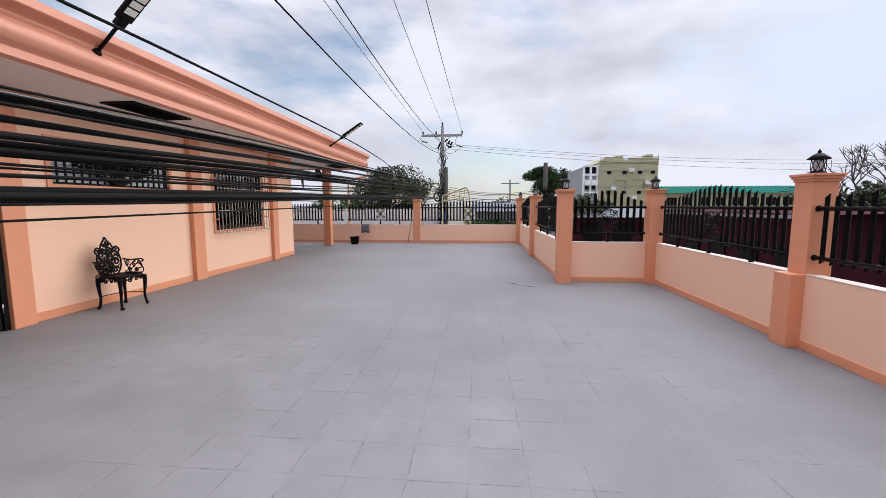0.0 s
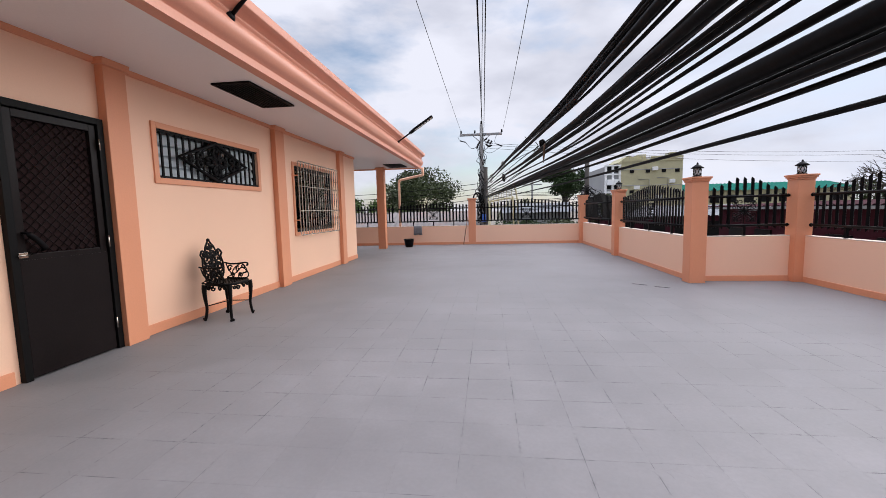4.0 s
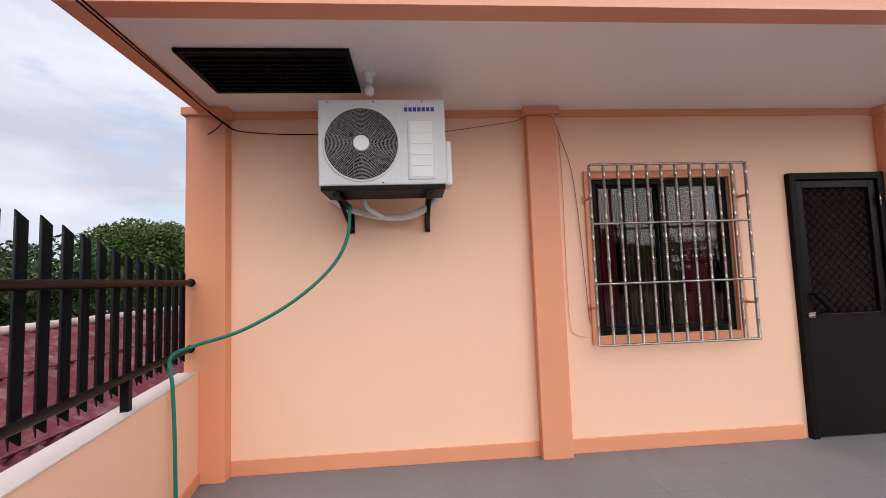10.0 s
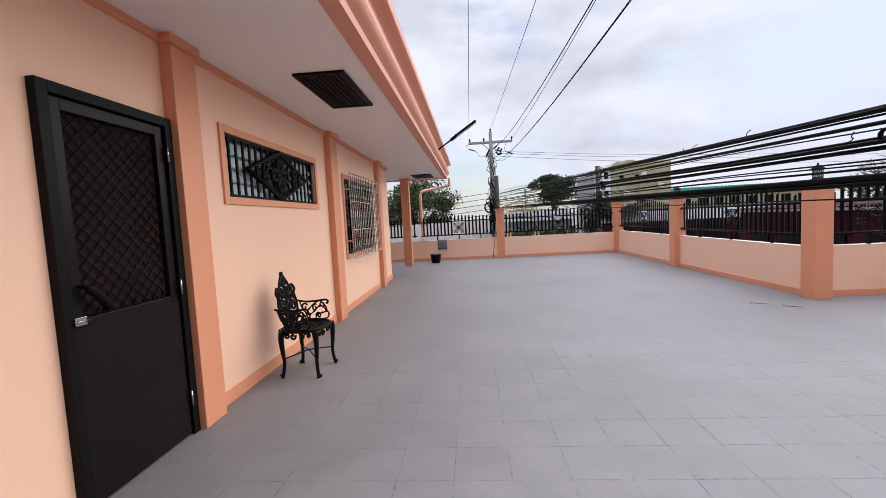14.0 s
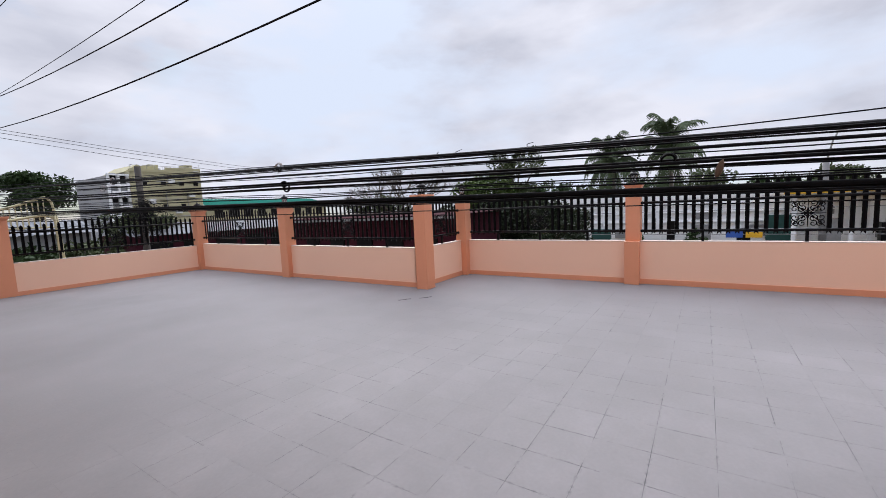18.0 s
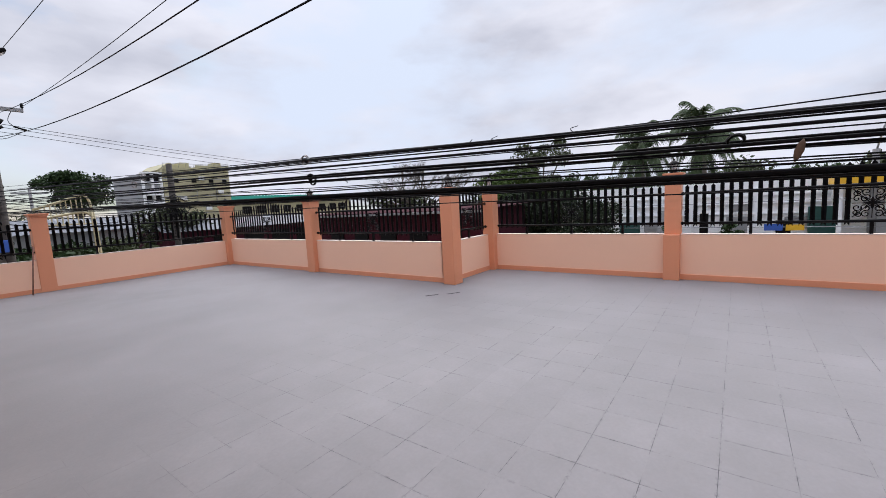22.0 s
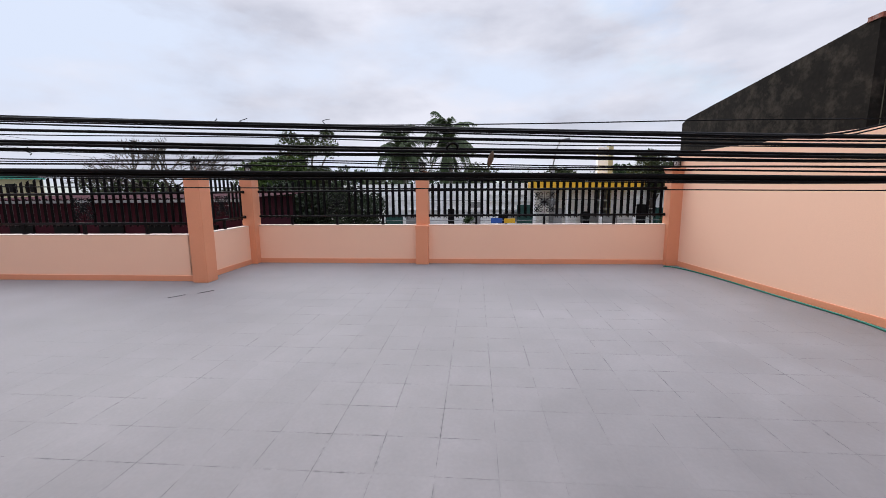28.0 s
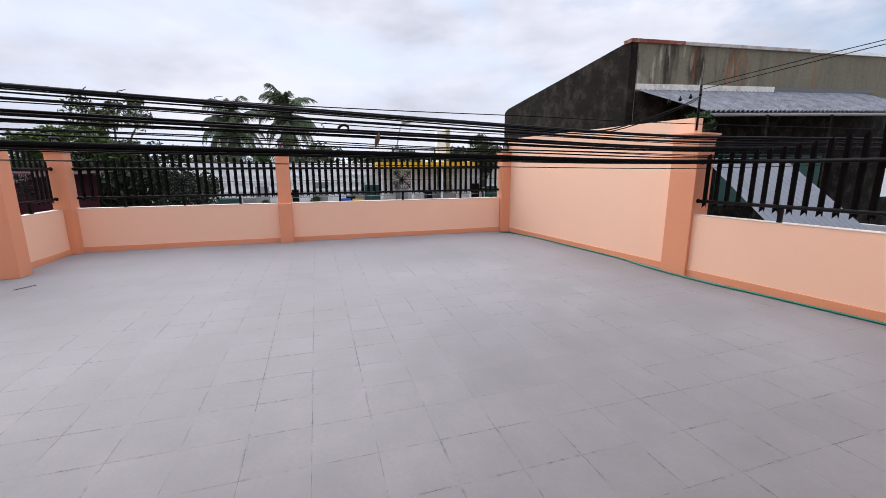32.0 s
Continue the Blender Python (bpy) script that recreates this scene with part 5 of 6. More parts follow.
def streaked(name, color, dark, pale, rust):
    """An old wall with rain streaks running down, pale lime runs and a little rust."""
    m = material(name, color, 0.9, vary=0.2, grain=8, stain=0.7, bump=0.2, spec=0.15)
    n, l = m.node_tree.nodes, m.node_tree.links
    b = n["Principled BSDF"]
    col = b.inputs["Base Color"].links[0].from_socket
    g = n.new("ShaderNodeNewGeometry")
    for k, (tint, sx, lo, hi) in enumerate(((dark, 1.1, 0.46, 0.60), (pale, 2.3, 0.55, 0.66), (rust, 1.3, 0.57, 0.70))):
        mp, t, r, mx = n.new("ShaderNodeMapping"), n.new("ShaderNodeTexNoise"), n.new("ShaderNodeMapRange"), n.new("ShaderNodeMix")
        mp.inputs["Scale"].default_value = (sx, sx, sx * 0.16)
        mp.inputs["Location"].default_value = (k * 7.3, k * 3.1, 0)
        t.inputs["Scale"].default_value, t.inputs["Detail"].default_value, t.inputs["Roughness"].default_value = 1.4, 8.0, 0.65
        r.inputs["From Min"].default_value, r.inputs["From Max"].default_value = lo, hi
        r.inputs["To Max"].default_value = 0.95
        near, sy, fade = n.new("ShaderNodeMapRange"), n.new("ShaderNodeSeparateXYZ"), n.new("ShaderNodeMath")
        near.inputs["From Min"].default_value, near.inputs["From Max"].default_value = -12.5, -9.5
        near.inputs["To Min"].default_value = (0.15, 0.12, 0.8)[k]
        fade.operation = "MULTIPLY"
        mx.data_type = "RGBA"
        mx.inputs[7].default_value = (*tint, 1)
        l.new(g.outputs["Position"], mp.inputs["Vector"])
        l.new(mp.outputs["Vector"], t.inputs["Vector"])
        l.new(t.outputs["Fac"], r.inputs["Value"])
        l.new(g.outputs["Position"], sy.inputs[0])
        l.new(sy.outputs["Y"], near.inputs["Value"])
        l.new(r.outputs["Result"], fade.inputs[0])
        l.new(near.outputs["Result"], fade.inputs[1])
        l.new(fade.outputs[0], mx.inputs[0])
        l.new(col, mx.inputs[6])
        col = mx.outputs[2]
    l.new(col, b.inputs["Base Color"])
    return m


# mould stains on the gable; also the painted shade under the lean-to
DARKWALL = material("black stained and shaded block wall", (0.013, 0.011, 0.009), 0.95, vary=0.5, grain=8, stain=0.8, bump=0.3, spec=0.1, dirt=(0.075, 0.062, 0.048), dirt_amount=0.55)
OLDWALL = streaked("weathered grey olive wall", (0.19, 0.175, 0.125), (0.045, 0.038, 0.03), (0.36, 0.34, 0.29), (0.28, 0.11, 0.045))
RUST = material("rusty flashing", (0.22, 0.055, 0.03), 0.85, vary=0.4, grain=10, stain=1.6, dirt=(0.42, 0.38, 0.33), dirt_amount=0.5)
WHITEWALL = material("white painted wall", (0.88, 0.88, 0.87), 0.7, vary=0.06, grain=10, stain=0.3)
CREAM = material("pale yellow wall", (0.42, 0.385, 0.235), 0.8, vary=0.12, grain=8, stain=0.25, dirt=(0.22, 0.21, 0.16), dirt_amount=0.3)
GREYWALL = material("grey concrete wall", (0.33, 0.33, 0.33), 0.85, vary=0.15, grain=8, stain=0.3)
GREENROOF = material("green metal roof", (0.002, 0.115, 0.085), 0.85, vary=0.08, grain=8, stain=0.2, spec=0.08)
YELLOW = material("yellow sign board", (0.75, 0.42, 0.02), 0.5, vary=0.04)
SIGNBLUE = material("blue sign board", (0.03, 0.10, 0.40), 0.5, vary=0.04)
GREENNET = material("green tarpaulin", (0.012, 0.055, 0.045), 0.8, vary=0.2)
BARK = material("grey brown bark", (0.07, 0.056, 0.045), 0.9, vary=0.3, grain=20, stain=3, bump=0.4)
PALMBARK = material("palm trunk", (0.14, 0.12, 0.10), 0.9, vary=0.25, grain=20, stain=2, bump=0.4)


def leaf_material(name, color):
    m = material(name, color, 0.6, vary=0.35, grain=3.0, stain=0.6, bump=0.0, spec=0.2)
    return m


LEAF = leaf_material("dark green leaves", (0.024, 0.045, 0.013))
LEAF2 = leaf_material("fresh green leaves", (0.055, 0.090, 0.018))
LEAF4 = leaf_material("blackish green leaves", (0.016, 0.026, 0.010))
PALMLEAF = leaf_material("palm frond green", (0.055, 0.078, 0.035))
LEAF3 = leaf_material("olive leaves", (0.045, 0.058, 0.022))

solid("ground", B(-900, 900, -900, 900, GROUND - 0.5, GROUND), EARTH, "dry open ground around the house", "ground")
solid("road", B(11.5, 20.5, -120, 200, GROUND, GROUND + 0.03), ASPHALT, "grey asphalt street below the terrace", "road")
solid("wall_lower_storey", B(-8.9, 8.36, -0.1, 16.5, GROUND, -0.35), PEACH, "peach lower storey below the terrace", "wall")


def tree(x, y, h, r, leaves, seed, mat=LEAF, size=0.16, flat=0.75, label="leafy green tree standing beyond the terrace fence", base=GROUND, clumps=26, trunk=0.16):
    rng = np.random.default_rng(seed)
    t = thing("tree", (x, y, base), label, "tree", "trees beyond the fence")
    top = h - base
    bm = bmesh.new()
    fork = top * 0.45
    tube(bm, [(0, 0, 0), (0.1, 0.05, fork * 0.5), (0.0, 0.1, fork)], [trunk, trunk * 0.8, trunk * 0.65], 8)
    cs = []
    for i in range(clumps):
        a, u, q = rng.uniform(0, 2 * math.pi), rng.uniform(-1, 1), rng.uniform(0.35, 1.0)
        c = Vector((math.cos(a) * q * r * math.sqrt(1 - u * u * 0.8), math.sin(a) * q * r * math.sqrt(1 - u * u * 0.8), top - r * flat + u * r * flat * 0.85))
        cs.append((c, r * rng.uniform(0.20, 0.38)))
        if i < 14:
            tube(bm, smooth_path([(0, 0.1, fork * rng.uniform(0.75, 1.0)), (c.x * 0.4, c.y * 0.4, fork + (c.z - fork) * 0.55), tuple(c)], 3), [trunk * 0.45 * (1 - k / 7) + 0.015 for k in range(7)], 5)
    part("trunk", bm, BARK, t, local=True)
    per = leaves // clumps
    verts, faces = [], []
    for c, cr in cs:
        d = rng.normal(size=(per, 3))
        d /= np.linalg.norm(d, axis=1)[:, None]
        p = np.array(c) + d * (cr * rng.uniform(0.35, 1.12, size=(per, 1)) ** 0.7) * np.array([1.15, 1.15, 0.8])
        for k in range(per):
            ax = rng.normal(size=3)
            ax /= np.linalg.norm(ax)
            bx = np.cross(ax, rng.normal(size=3))
            bx /= np.linalg.norm(bx)
            s = size * rng.uniform(0.6, 1.4)
            i0 = len(verts)
            verts += [tuple(p[k] - ax * s), tuple(p[k] + bx * s * 0.45), tuple(p[k] + ax * s), tuple(p[k] - bx * s * 0.45)]
            faces.append((i0, i0 + 1, i0 + 2, i0 + 3))
    me = bpy.data.meshes.new("crown")
    me.from_pydata(verts, [], faces)
    me.materials.append(mat)
    ob = new("crown", me)
    ob.parent = t
    return t


def palm(x, y, h, seed, r=3.1):
    rng = np.random.default_rng(seed)
    t = thing("palm_tree", (x, y, GROUND), "tall coconut palm with wind-blown fronds", "palm tree", "palms beyond the fence")
    top = h - GROUND
    lean = rng.uniform(-0.5, 0.5)
    part("trunk", T(smooth_path([(0, 0, 0), (lean * 0.3, 0.1, top * 0.5), (lean, 0.2, top)], 6), [0.2 - 0.006 * k for k in range(13)], 9), PALMBARK, t, local=True)
    for i in range(34):
        a = 2 * math.pi * i / 34 * 2.4 + rng.uniform(-0.2, 0.2)
        lift = math.radians(rng.uniform(-55, 10) if i % 3 == 0 else rng.uniform(15, 86))
        n = r * rng.uniform(0.8, 1.1)
        spine = [Vector((lean, 0.2, top))]
        for k in range(10):
            e = lift - math.radians(120) * (k / 10) ** 1.5
            step = Vector((0.72 * math.cos(a) * math.cos(e), 0.72 * math.sin(a) * math.cos(e) - 0.35 * k / 10 + 0.1, math.sin(e))) * n / 10
            spine.append(spine[-1] + step)
        verts, faces = [], []
        side = Vector((-math.sin(a), math.cos(a), 0))
        for k in range(1, 54):
            u = k / 54 * 10
            j = min(9, int(u))
            p = spine[j].lerp(spine[j + 1], u - j)
            d = (spine[j + 1] - spine[j]).normalized()
            w = n * 0.24 * math.sin(math.pi * min(1, 0.18 + 0.8 * k / 54)) * rng.uniform(0.8, 1.1)
            for s in (-1, 1):
                tip = p + side * s * w * 0.6 + d * w * 0.6 + Vector((0, 0, -w * rng.uniform(0.4, 1.1)))
                i0 = len(verts)
                verts += [tuple(p - d * 0.05), tuple(p + d * 0.05), tuple(tip)]
                faces.append((i0, i0 + 1, i0 + 2))
        bm = bmesh.new()
        tube(bm, spine, [0.03 - 0.0024 * k for k in range(11)], 4)
        me = bpy.data.meshes.new("frond")
        bm.to_mesh(me)
        bm.free()
        base_v = [tuple(v.co) for v in me.vertices] + verts
        off = len(me.vertices)
        base_f = [tuple(p.vertices) for p in me.polygons] + [tuple(q + off for q in f) for f in faces]
        me2 = bpy.data.meshes.new("frond")
        me2.from_pydata(base_v, [], base_f)
        me2.materials.append(PALMLEAF)
        ob = new("frond", me2)
        ob.parent = t


def bare_tree(x, y, h, r, seed):
    rng = random.Random(seed)
    t = thing("tree", (x, y, GROUND), "bare branching tree with few leaves", "tree", "trees beyond the fence")
    bm = bmesh.new()

    def grow(p, d, n, rad, depth):
        q = p + d * n
        mid = p + d * n * 0.5 + Vector((rng.uniform(-1, 1), rng.uniform(-1, 1), rng.uniform(-0.3, 1))) * n * 0.08
        tube(bm, [p, mid, q], [rad, rad * 0.85, rad * 0.7], 5 if depth > 2 else 4, caps=False)
        if depth:
            for _ in range(3 if depth > 1 else 4):
                e = (d + Vector((rng.uniform(-1, 1), rng.uniform(-1, 1), rng.uniform(-0.35, 0.5))) * 0.85).normalized()
                grow(q, e, n * rng.uniform(0.62, 0.85), rad * 0.62, depth - 1)

    total = h - GROUND
    tube(bm, [(0, 0, 0), (0.1, 0, total * 0.4)], [0.22, 0.17], 7)
    for k in range(6):
        a = 2 * math.pi * k / 6
        grow(Vector((0.1, 0, total * 0.4)), Vector((math.cos(a) * r / total * 1.6, math.sin(a) * r / total * 1.6, 0.75)).normalized(), total * 0.2, 0.11, 4)
    part("branchwork", bm, BARK, t, local=True)


palm(38, 11.0, 4.4, 3, 4.3)
palm(38, 6.8, 5.2, 5, 4.5)
tree(24, 14.2, 5.2, 1.7, 7000, 11, LEAF3, 0.09, 1.3, "tall thin-leaved tree above the street", clumps=30)
tree(22.5, 15.4, 3.1, 1.9, 12000, 12, LEAF2, 0.09, 0.8, "bright green bushy tree by the street")
tree(21, 11.2, 1.4, 2.2, 12000, 13, LEAF4, 0.085, 0.8, "dark green bushes behind the fence")
tree(21, 13.8, 1.9, 2.2, 12000, 14, LEAF4, 0.085, 0.8, "dark green bushes behind the fence")
bare_tree(30, 28.5, 6.3, 6.0, 4)
tree(30, 31, 2.6, 3.0, 4500, 15, LEAF3, 0.16, 0.6)
tree(36, 24, 2.4, 3.0, 4000, 16, LEAF3, 0.16, 0.6)
tree(36, -9.9, 4.2, 2.1, 9000, 17, LEAF3, 0.10, 0.75)
for i in range(9):
    tree(47 + i % 3 * 3, -16 + i * 5.2, 2.9 + (i * 37 % 10) * 0.12, 2.9, 2600, 30 + i, LEAF if i % 2 else LEAF3, 0.2, 0.6)
tree(6.0, 33, 0.25, 2.0, 4000, 41, LEAF, 0.15, 0.6)
tree(9.0, 34.5, 0.1, 2.0, 4000, 42, LEAF3, 0.15, 0.6)
tree(-2.6, 37.8, 4.4, 3.7, 16000, 18, LEAF3, 0.12, 0.6, clumps=36)
tree(-6.5, 34, 2.4, 3.0, 9000, 19, LEAF2, 0.12, 0.65)
tree(-10, 24, 3.6, 3.2, 6000, 20, LEAF, 0.15, 0.65)
tree(20.6, 95, 9.6, 5.2, 8000, 21, LEAF, 0.27, 0.5, clumps=32, trunk=0.4)
tree(16.5, 47, 2.2, 3.2, 5000, 22, LEAF3, 0.17, 0.6)
tree(7.5, 52, 1.9, 3.0, 4500, 23, LEAF3, 0.15, 0.6)
tree(-15.5, -10.5, 4.3, 2.4, 26000, 24, LEAF2, 0.085, 0.8, clumps=34)
tree(-19.5, -9, 3.2, 2.6, 16000, 25, LEAF, 0.09, 0.7)
tree(-11, -11, 2.9, 2.6, 20000, 26, LEAF, 0.085, 0.7)
tree(-8.2, -11.5, 2.8, 2.6, 20000, 27, LEAF3, 0.085, 0.7)
tree(-24, -14, 4.0, 4.0, 14000, 28, LEAF3, 0.13, 0.6)
tree(-5, -13, 2.5, 2.6, 18000, 29, LEAF, 0.085, 0.7)


def corrugated(bm, a, b, c, n, depth=0.03):
    """A ribbed sheet: a to b along the ribs' spacing, a to c along the ribs."""
    a, b, c = Vector(a), Vector(b), Vector(c)
    up = (b - a).cross(c - a).normalized()
    if up.z < 0:
        up = -up
    lo, hi = [], []
    for i in range(n * 4 + 1):
        o = up * (depth * math.sin(i * math.pi / 2))
        p = a + (b - a) * i / (n * 4) + o
        lo.append(bm.verts.new(p))
        hi.append(bm.verts.new(p + (c - a)))
    for i in range(n * 4):
        bm.faces.new((lo[i], lo[i + 1], hi[i + 1], hi[i])).smooth = True


# red roofs beyond the side parapet
h = thing("neighbour_house", (-4, -6, GROUND), "low house with a faded red corrugated roof", "house")
part("wall", B(-14, 3.0, -10, -1.4, GROUND, -1.4), GREYWALL, h)
bm = bmesh.new()
corrugated(bm, (-14.5, -6.2, 0.55), (3.2, -6.2, 0.55), (-14.5, -0.9, -1.25), 70, 0.045)
part("roof", bm, REDROOF, h)
bm = bmesh.new()
corrugated(bm, (-14.5, -6.2, 0.55), (3.2, -6.2, 0.55), (-14.5, -10.5, -0.9), 58)
part("roof", bm, REDROOF, h)
part("ridge_cap", T([(-14.5, -6.2, 0.60), (3.2, -6.2, 0.60)], 0.11, 6), material("faded pink ridge sheet", (0.36, 0.26, 0.24), 0.8, vary=0.3, grain=6, stain=1.2, dirt=(0.12, 0.03, 0.03), dirt_amount=0.4), h, "pale faded ridge cap")
for y, z in ((-4.6, 0.0), (-3.0, -0.55)):
    part("sheet_lap", B(-14.5, 3.2, y - 0.03, y + 0.03, z + 0.055, z + 0.075), REDROOF, h)

# the old warehouse behind the party wall: a long wall facing the terrace's side and a mould-black gable towards the street
s = thing("warehouse", (13, -6, GROUND), "old stained warehouse with a rusty parapet and lean-to roof", "warehouse")


def slant(bm):
    """The eaves line climbs slowly along the building."""
    for v in bm.verts:
        if v.co.z > 3.9:
            v.co.z += 0.035 * (-6.0 - v.co.y)
    return bm


part("side_wall", slant(B(13.0, 13.3, -30, -6.0, GROUND, 5.60)), OLDWALL, s)
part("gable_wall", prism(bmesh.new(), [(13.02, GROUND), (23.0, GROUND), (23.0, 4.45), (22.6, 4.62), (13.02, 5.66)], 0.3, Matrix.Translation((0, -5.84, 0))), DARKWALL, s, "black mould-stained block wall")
part("flashing", slant(B(12.93, 13.35, -8.0, -5.65, 5.60, 5.72)), RUST, s, "rusty red roof edge")
part("flashing", slant(B(12.93, 13.35, -14.5, -8.004, 5.60, 5.71)), material("patched flashing", (0.5, 0.48, 0.45), 0.7, vary=0.15, grain=8, stain=0.8, dirt=(0.25, 0.09, 0.04), dirt_amount=0.65), s, "pale roof edge with rust")
part("flashing", slant(B(12.93, 13.35, -30, -14.504, 5.60, 5.71)), WHITEWALL, s, "whitish roof edge")
part("flashing", slant(B(12.94, 13.0, -12.8, -6.0, 4.04, 4.24)), material("peeling white paint", (0.74, 0.71, 0.64), 0.8, vary=0.15, grain=9, stain=0.9, dirt=(0.18, 0.10, 0.06), dirt_amount=0.45), s, "peeling white band above the lean-to")
part("flashing", slant(B(12.95, 13.0, -19.0, -12.804, 4.06, 4.20)), GREYROOF, s, "grey band above the lean-to")
bm = bmesh.new()
corrugated(bm, (12.98, -6.1, 4.03), (12.98, -18.4, 4.46), (11.2, -7.4, 3.14), 56, 0.045)
part("lean_to_roof", bm, material("weathered zinc roof", (0.19, 0.20, 0.22), 0.55, vary=0.2, grain=9, stain=1.3, dirt=(0.03, 0.022, 0.02), dirt_amount=0.95), s, "grey corrugated lean-to roof")
part("lean_to_beam", T([(11.26, -7.5, 3.03), (11.26, -19.5, 3.45)], 0.06, 6), GREYWALL, s, "grey beam under the lean-to")
# posts and wall below the lean-to: its shade is put into their near-black colour
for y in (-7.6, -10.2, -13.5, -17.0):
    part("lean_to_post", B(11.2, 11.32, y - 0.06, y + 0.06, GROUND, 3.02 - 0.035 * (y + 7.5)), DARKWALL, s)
part("lean_to_shade_wall", B(12.9, 12.99, -22, -6.0, GROUND, 3.98), DARKWALL, s)
part("tarpaulin", B(11.0, 11.03, -13.0, -7.9, 0.0, 1.75), GREENNET, s, "hanging dark green tarpaulin")
part("panel", B(11.0, 11.03, -18.8, -16.6, 0.1, 1.3), WHITEWALL, s, "pale translucent sheet")
bm = bmesh.new()
corrugated(bm, (9.4, -5.4, 1.55), (9.4, -8.6, 1.55), (6.4, -5.4, -0.9), 15, 0.03)
part("low_roof", bm, GREYROOF, s, "grey corrugated low roof")
tree(5.0, -0.15, 2.10, 0.30, 420, 77, LEAF, 0.055, 0.8, "small leafy plant growing up behind the party wall", clumps=9, trunk=0.03)
part("low_wall", B(2.0, 9.5, -9.0, -8.8, GROUND, -0.2), GREYWALL, s)
rod = thing("wall_rod", (4.32, 0.74, 1.75), "steel rod holding cables on the party wall", "rod")
part("rod", T([(4.30, 0.74, 1.74), (4.30, 0.74, 2.25)], 0.014, 8), DARKALU, rod)

# maroon building and street fronts
h = thing("maroon_house", (16, 17, GROUND), "long low maroon building beyond the street fence", "house")
part("wall", B(14.0, 18.0, 12.6, 22.0, GROUND, 1.1), MAROON, h)
bm = bmesh.new()
corrugated(bm, (13.6, 12.2, 1.10), (13.6, 22.4, 1.10), (18.4, 12.2, 1.22), 40)
part("roof", bm, MAROON, h)
part("fascia", B(13.52, 13.57, 12.2, 22.4, 0.98, 1.07), GREYMETAL, h, "pale roof edge")
for i in range(5):
    part("window", B(13.93, 14.0, 13.4 + i * 1.7, 14.3 + i * 1.7, -0.9, 0.2), DARKALU, h)
CANOPY = 1.25
h = thing("white_building", (38, 0, GROUND), "long white low building across the street", "building")
part("wall", B(36, 44, -16, 16, GROUND, 1.25), WHITEWALL, h)
part("parapet", B(35.9, 44, -16.2, 16.2, 1.25, 1.75), WHITEWALL, h)
part("canopy", B(33.5, 36, -8.2, 0.3, CANOPY, CANOPY + 0.55), YELLOW, h, "yellow canopy band")
for i in range(4):
    part("canopy_post", B(34, 34.2, -7.9 + i * 2.6, -7.7 + i * 2.6, GROUND, CANOPY), WHITEWALL, h)
for z in (0.75, 0.2, -0.5):
    part("ledge", B(35.84, 36.0, -16, 16, z, z + 0.06), WHITEWALL, h)
for k, (y, w_, z0_, z1_) in enumerate(((-13.2, 1.0, -0.2, 0.6), (-9.4, 0.6, -1.4, 0.3), (-5.6, 1.4, -1.6, -0.3), (-2.2, 0.7, -0.1, 0.7), (0.9, 1.1, -1.5, -0.2), (4.2, 0.8, -0.3, 0.6), (7.4, 0.5, -1.0, 0.4), (9.2, 1.2, -1.7, -0.5), (12.4, 0.9, -0.2, 0.7))):
    part("window", B(35.92, 36.0, y, y + w_ * 1.3, z0_, z0_ + (z1_ - z0_) * 0.6), GREYMETAL, h)
for i in range(9):
    part("pilaster", B(35.8, 36.0, -15.6 + i * 3.85, -15.3 + i * 3.85, GROUND, 1.25), WHITEWALL, h)
part("sign", B(33.2, 33.3, 2.6, 3.5, -1.4, -1.0), SIGNBLUE, h, "blue sign board")
part("sign", B(33.2, 33.3, 1.6, 2.45, -1.4, -1.05), YELLOW, h, "yellow sign board")
for k in range(14):
    y = -15.5 + k * 2.2
    part("clutter", B(34.6, 35.2, y, y + 0.5 + (k * 7 % 5) * 0.22, -1.7, -0.9 + (k * 5 % 4) * 0.28), (DARKALU, GREYWALL, GREENNET, DARKALU, SIGNBLUE)[k % 5] if k % 5 != 4 else GREYMETAL, h)
for z in (-1.2, -0.85, 0.4):
    part("wire_fence", T([(33.4, -16, z), (33.4, 16, z)], 0.025, 4), GREYMETAL, h)
for i, (x, y) in enumerate(((31, -8.6), (31.5, -10), (30.6, -11.2), (31, 5.2), (30.5, 8.4))):
    tree(x, y, -0.9 + 0.15 * (i % 2), 0.75, 900, 60 + i, LEAF, 0.12, 0.8, "low green shrub beside the street", clumps=10, trunk=0.05)
h = thing("sign_tower", (36, -5.9, GROUND), "yellow sign tower above the roofs", "sign")
part("tower", B(36, 36.5, -6.2, -5.35, GROUND, 4.6), WHITEWALL, h, "pale tower side")
part("tower_edge", B(35.9, 36.5, -6.55, -6.204, GROUND, 4.7), CREAM, h, "pale yellow tower edge")
h = thing("yellow_building", (27, 72, GROUND), "pale yellow three storey building with a grey side", "building")
part("wall", B(24.6, 33.8, 70, 82, GROUND, 8.2), CREAM, h)
part("grey_wing", B(22.2, 24.6, 70.5, 82, GROUND, 7.6), GREYWALL, h)
for x in (22.3, 23.4, 24.45):
    part("column", B(x - 0.14, x + 0.14, 70.2, 70.5, GROUND, 7.7), WHITEWALL, h)
for z in (0.4, 3.4, 6.2, 7.6):
    part("slab_edge", B(22.1, 24.6, 70.1, 70.5, z, z + 0.22), WHITEWALL, h)
for x, w_ in ((22.85, 0.6), (23.9, 0.6)):
    for z in (1.0, 4.0, 6.6):
        part("window", B(x - w_ / 2, x + w_ / 2, 70.42, 70.5, z, z + 1.3), DARKALU, h)
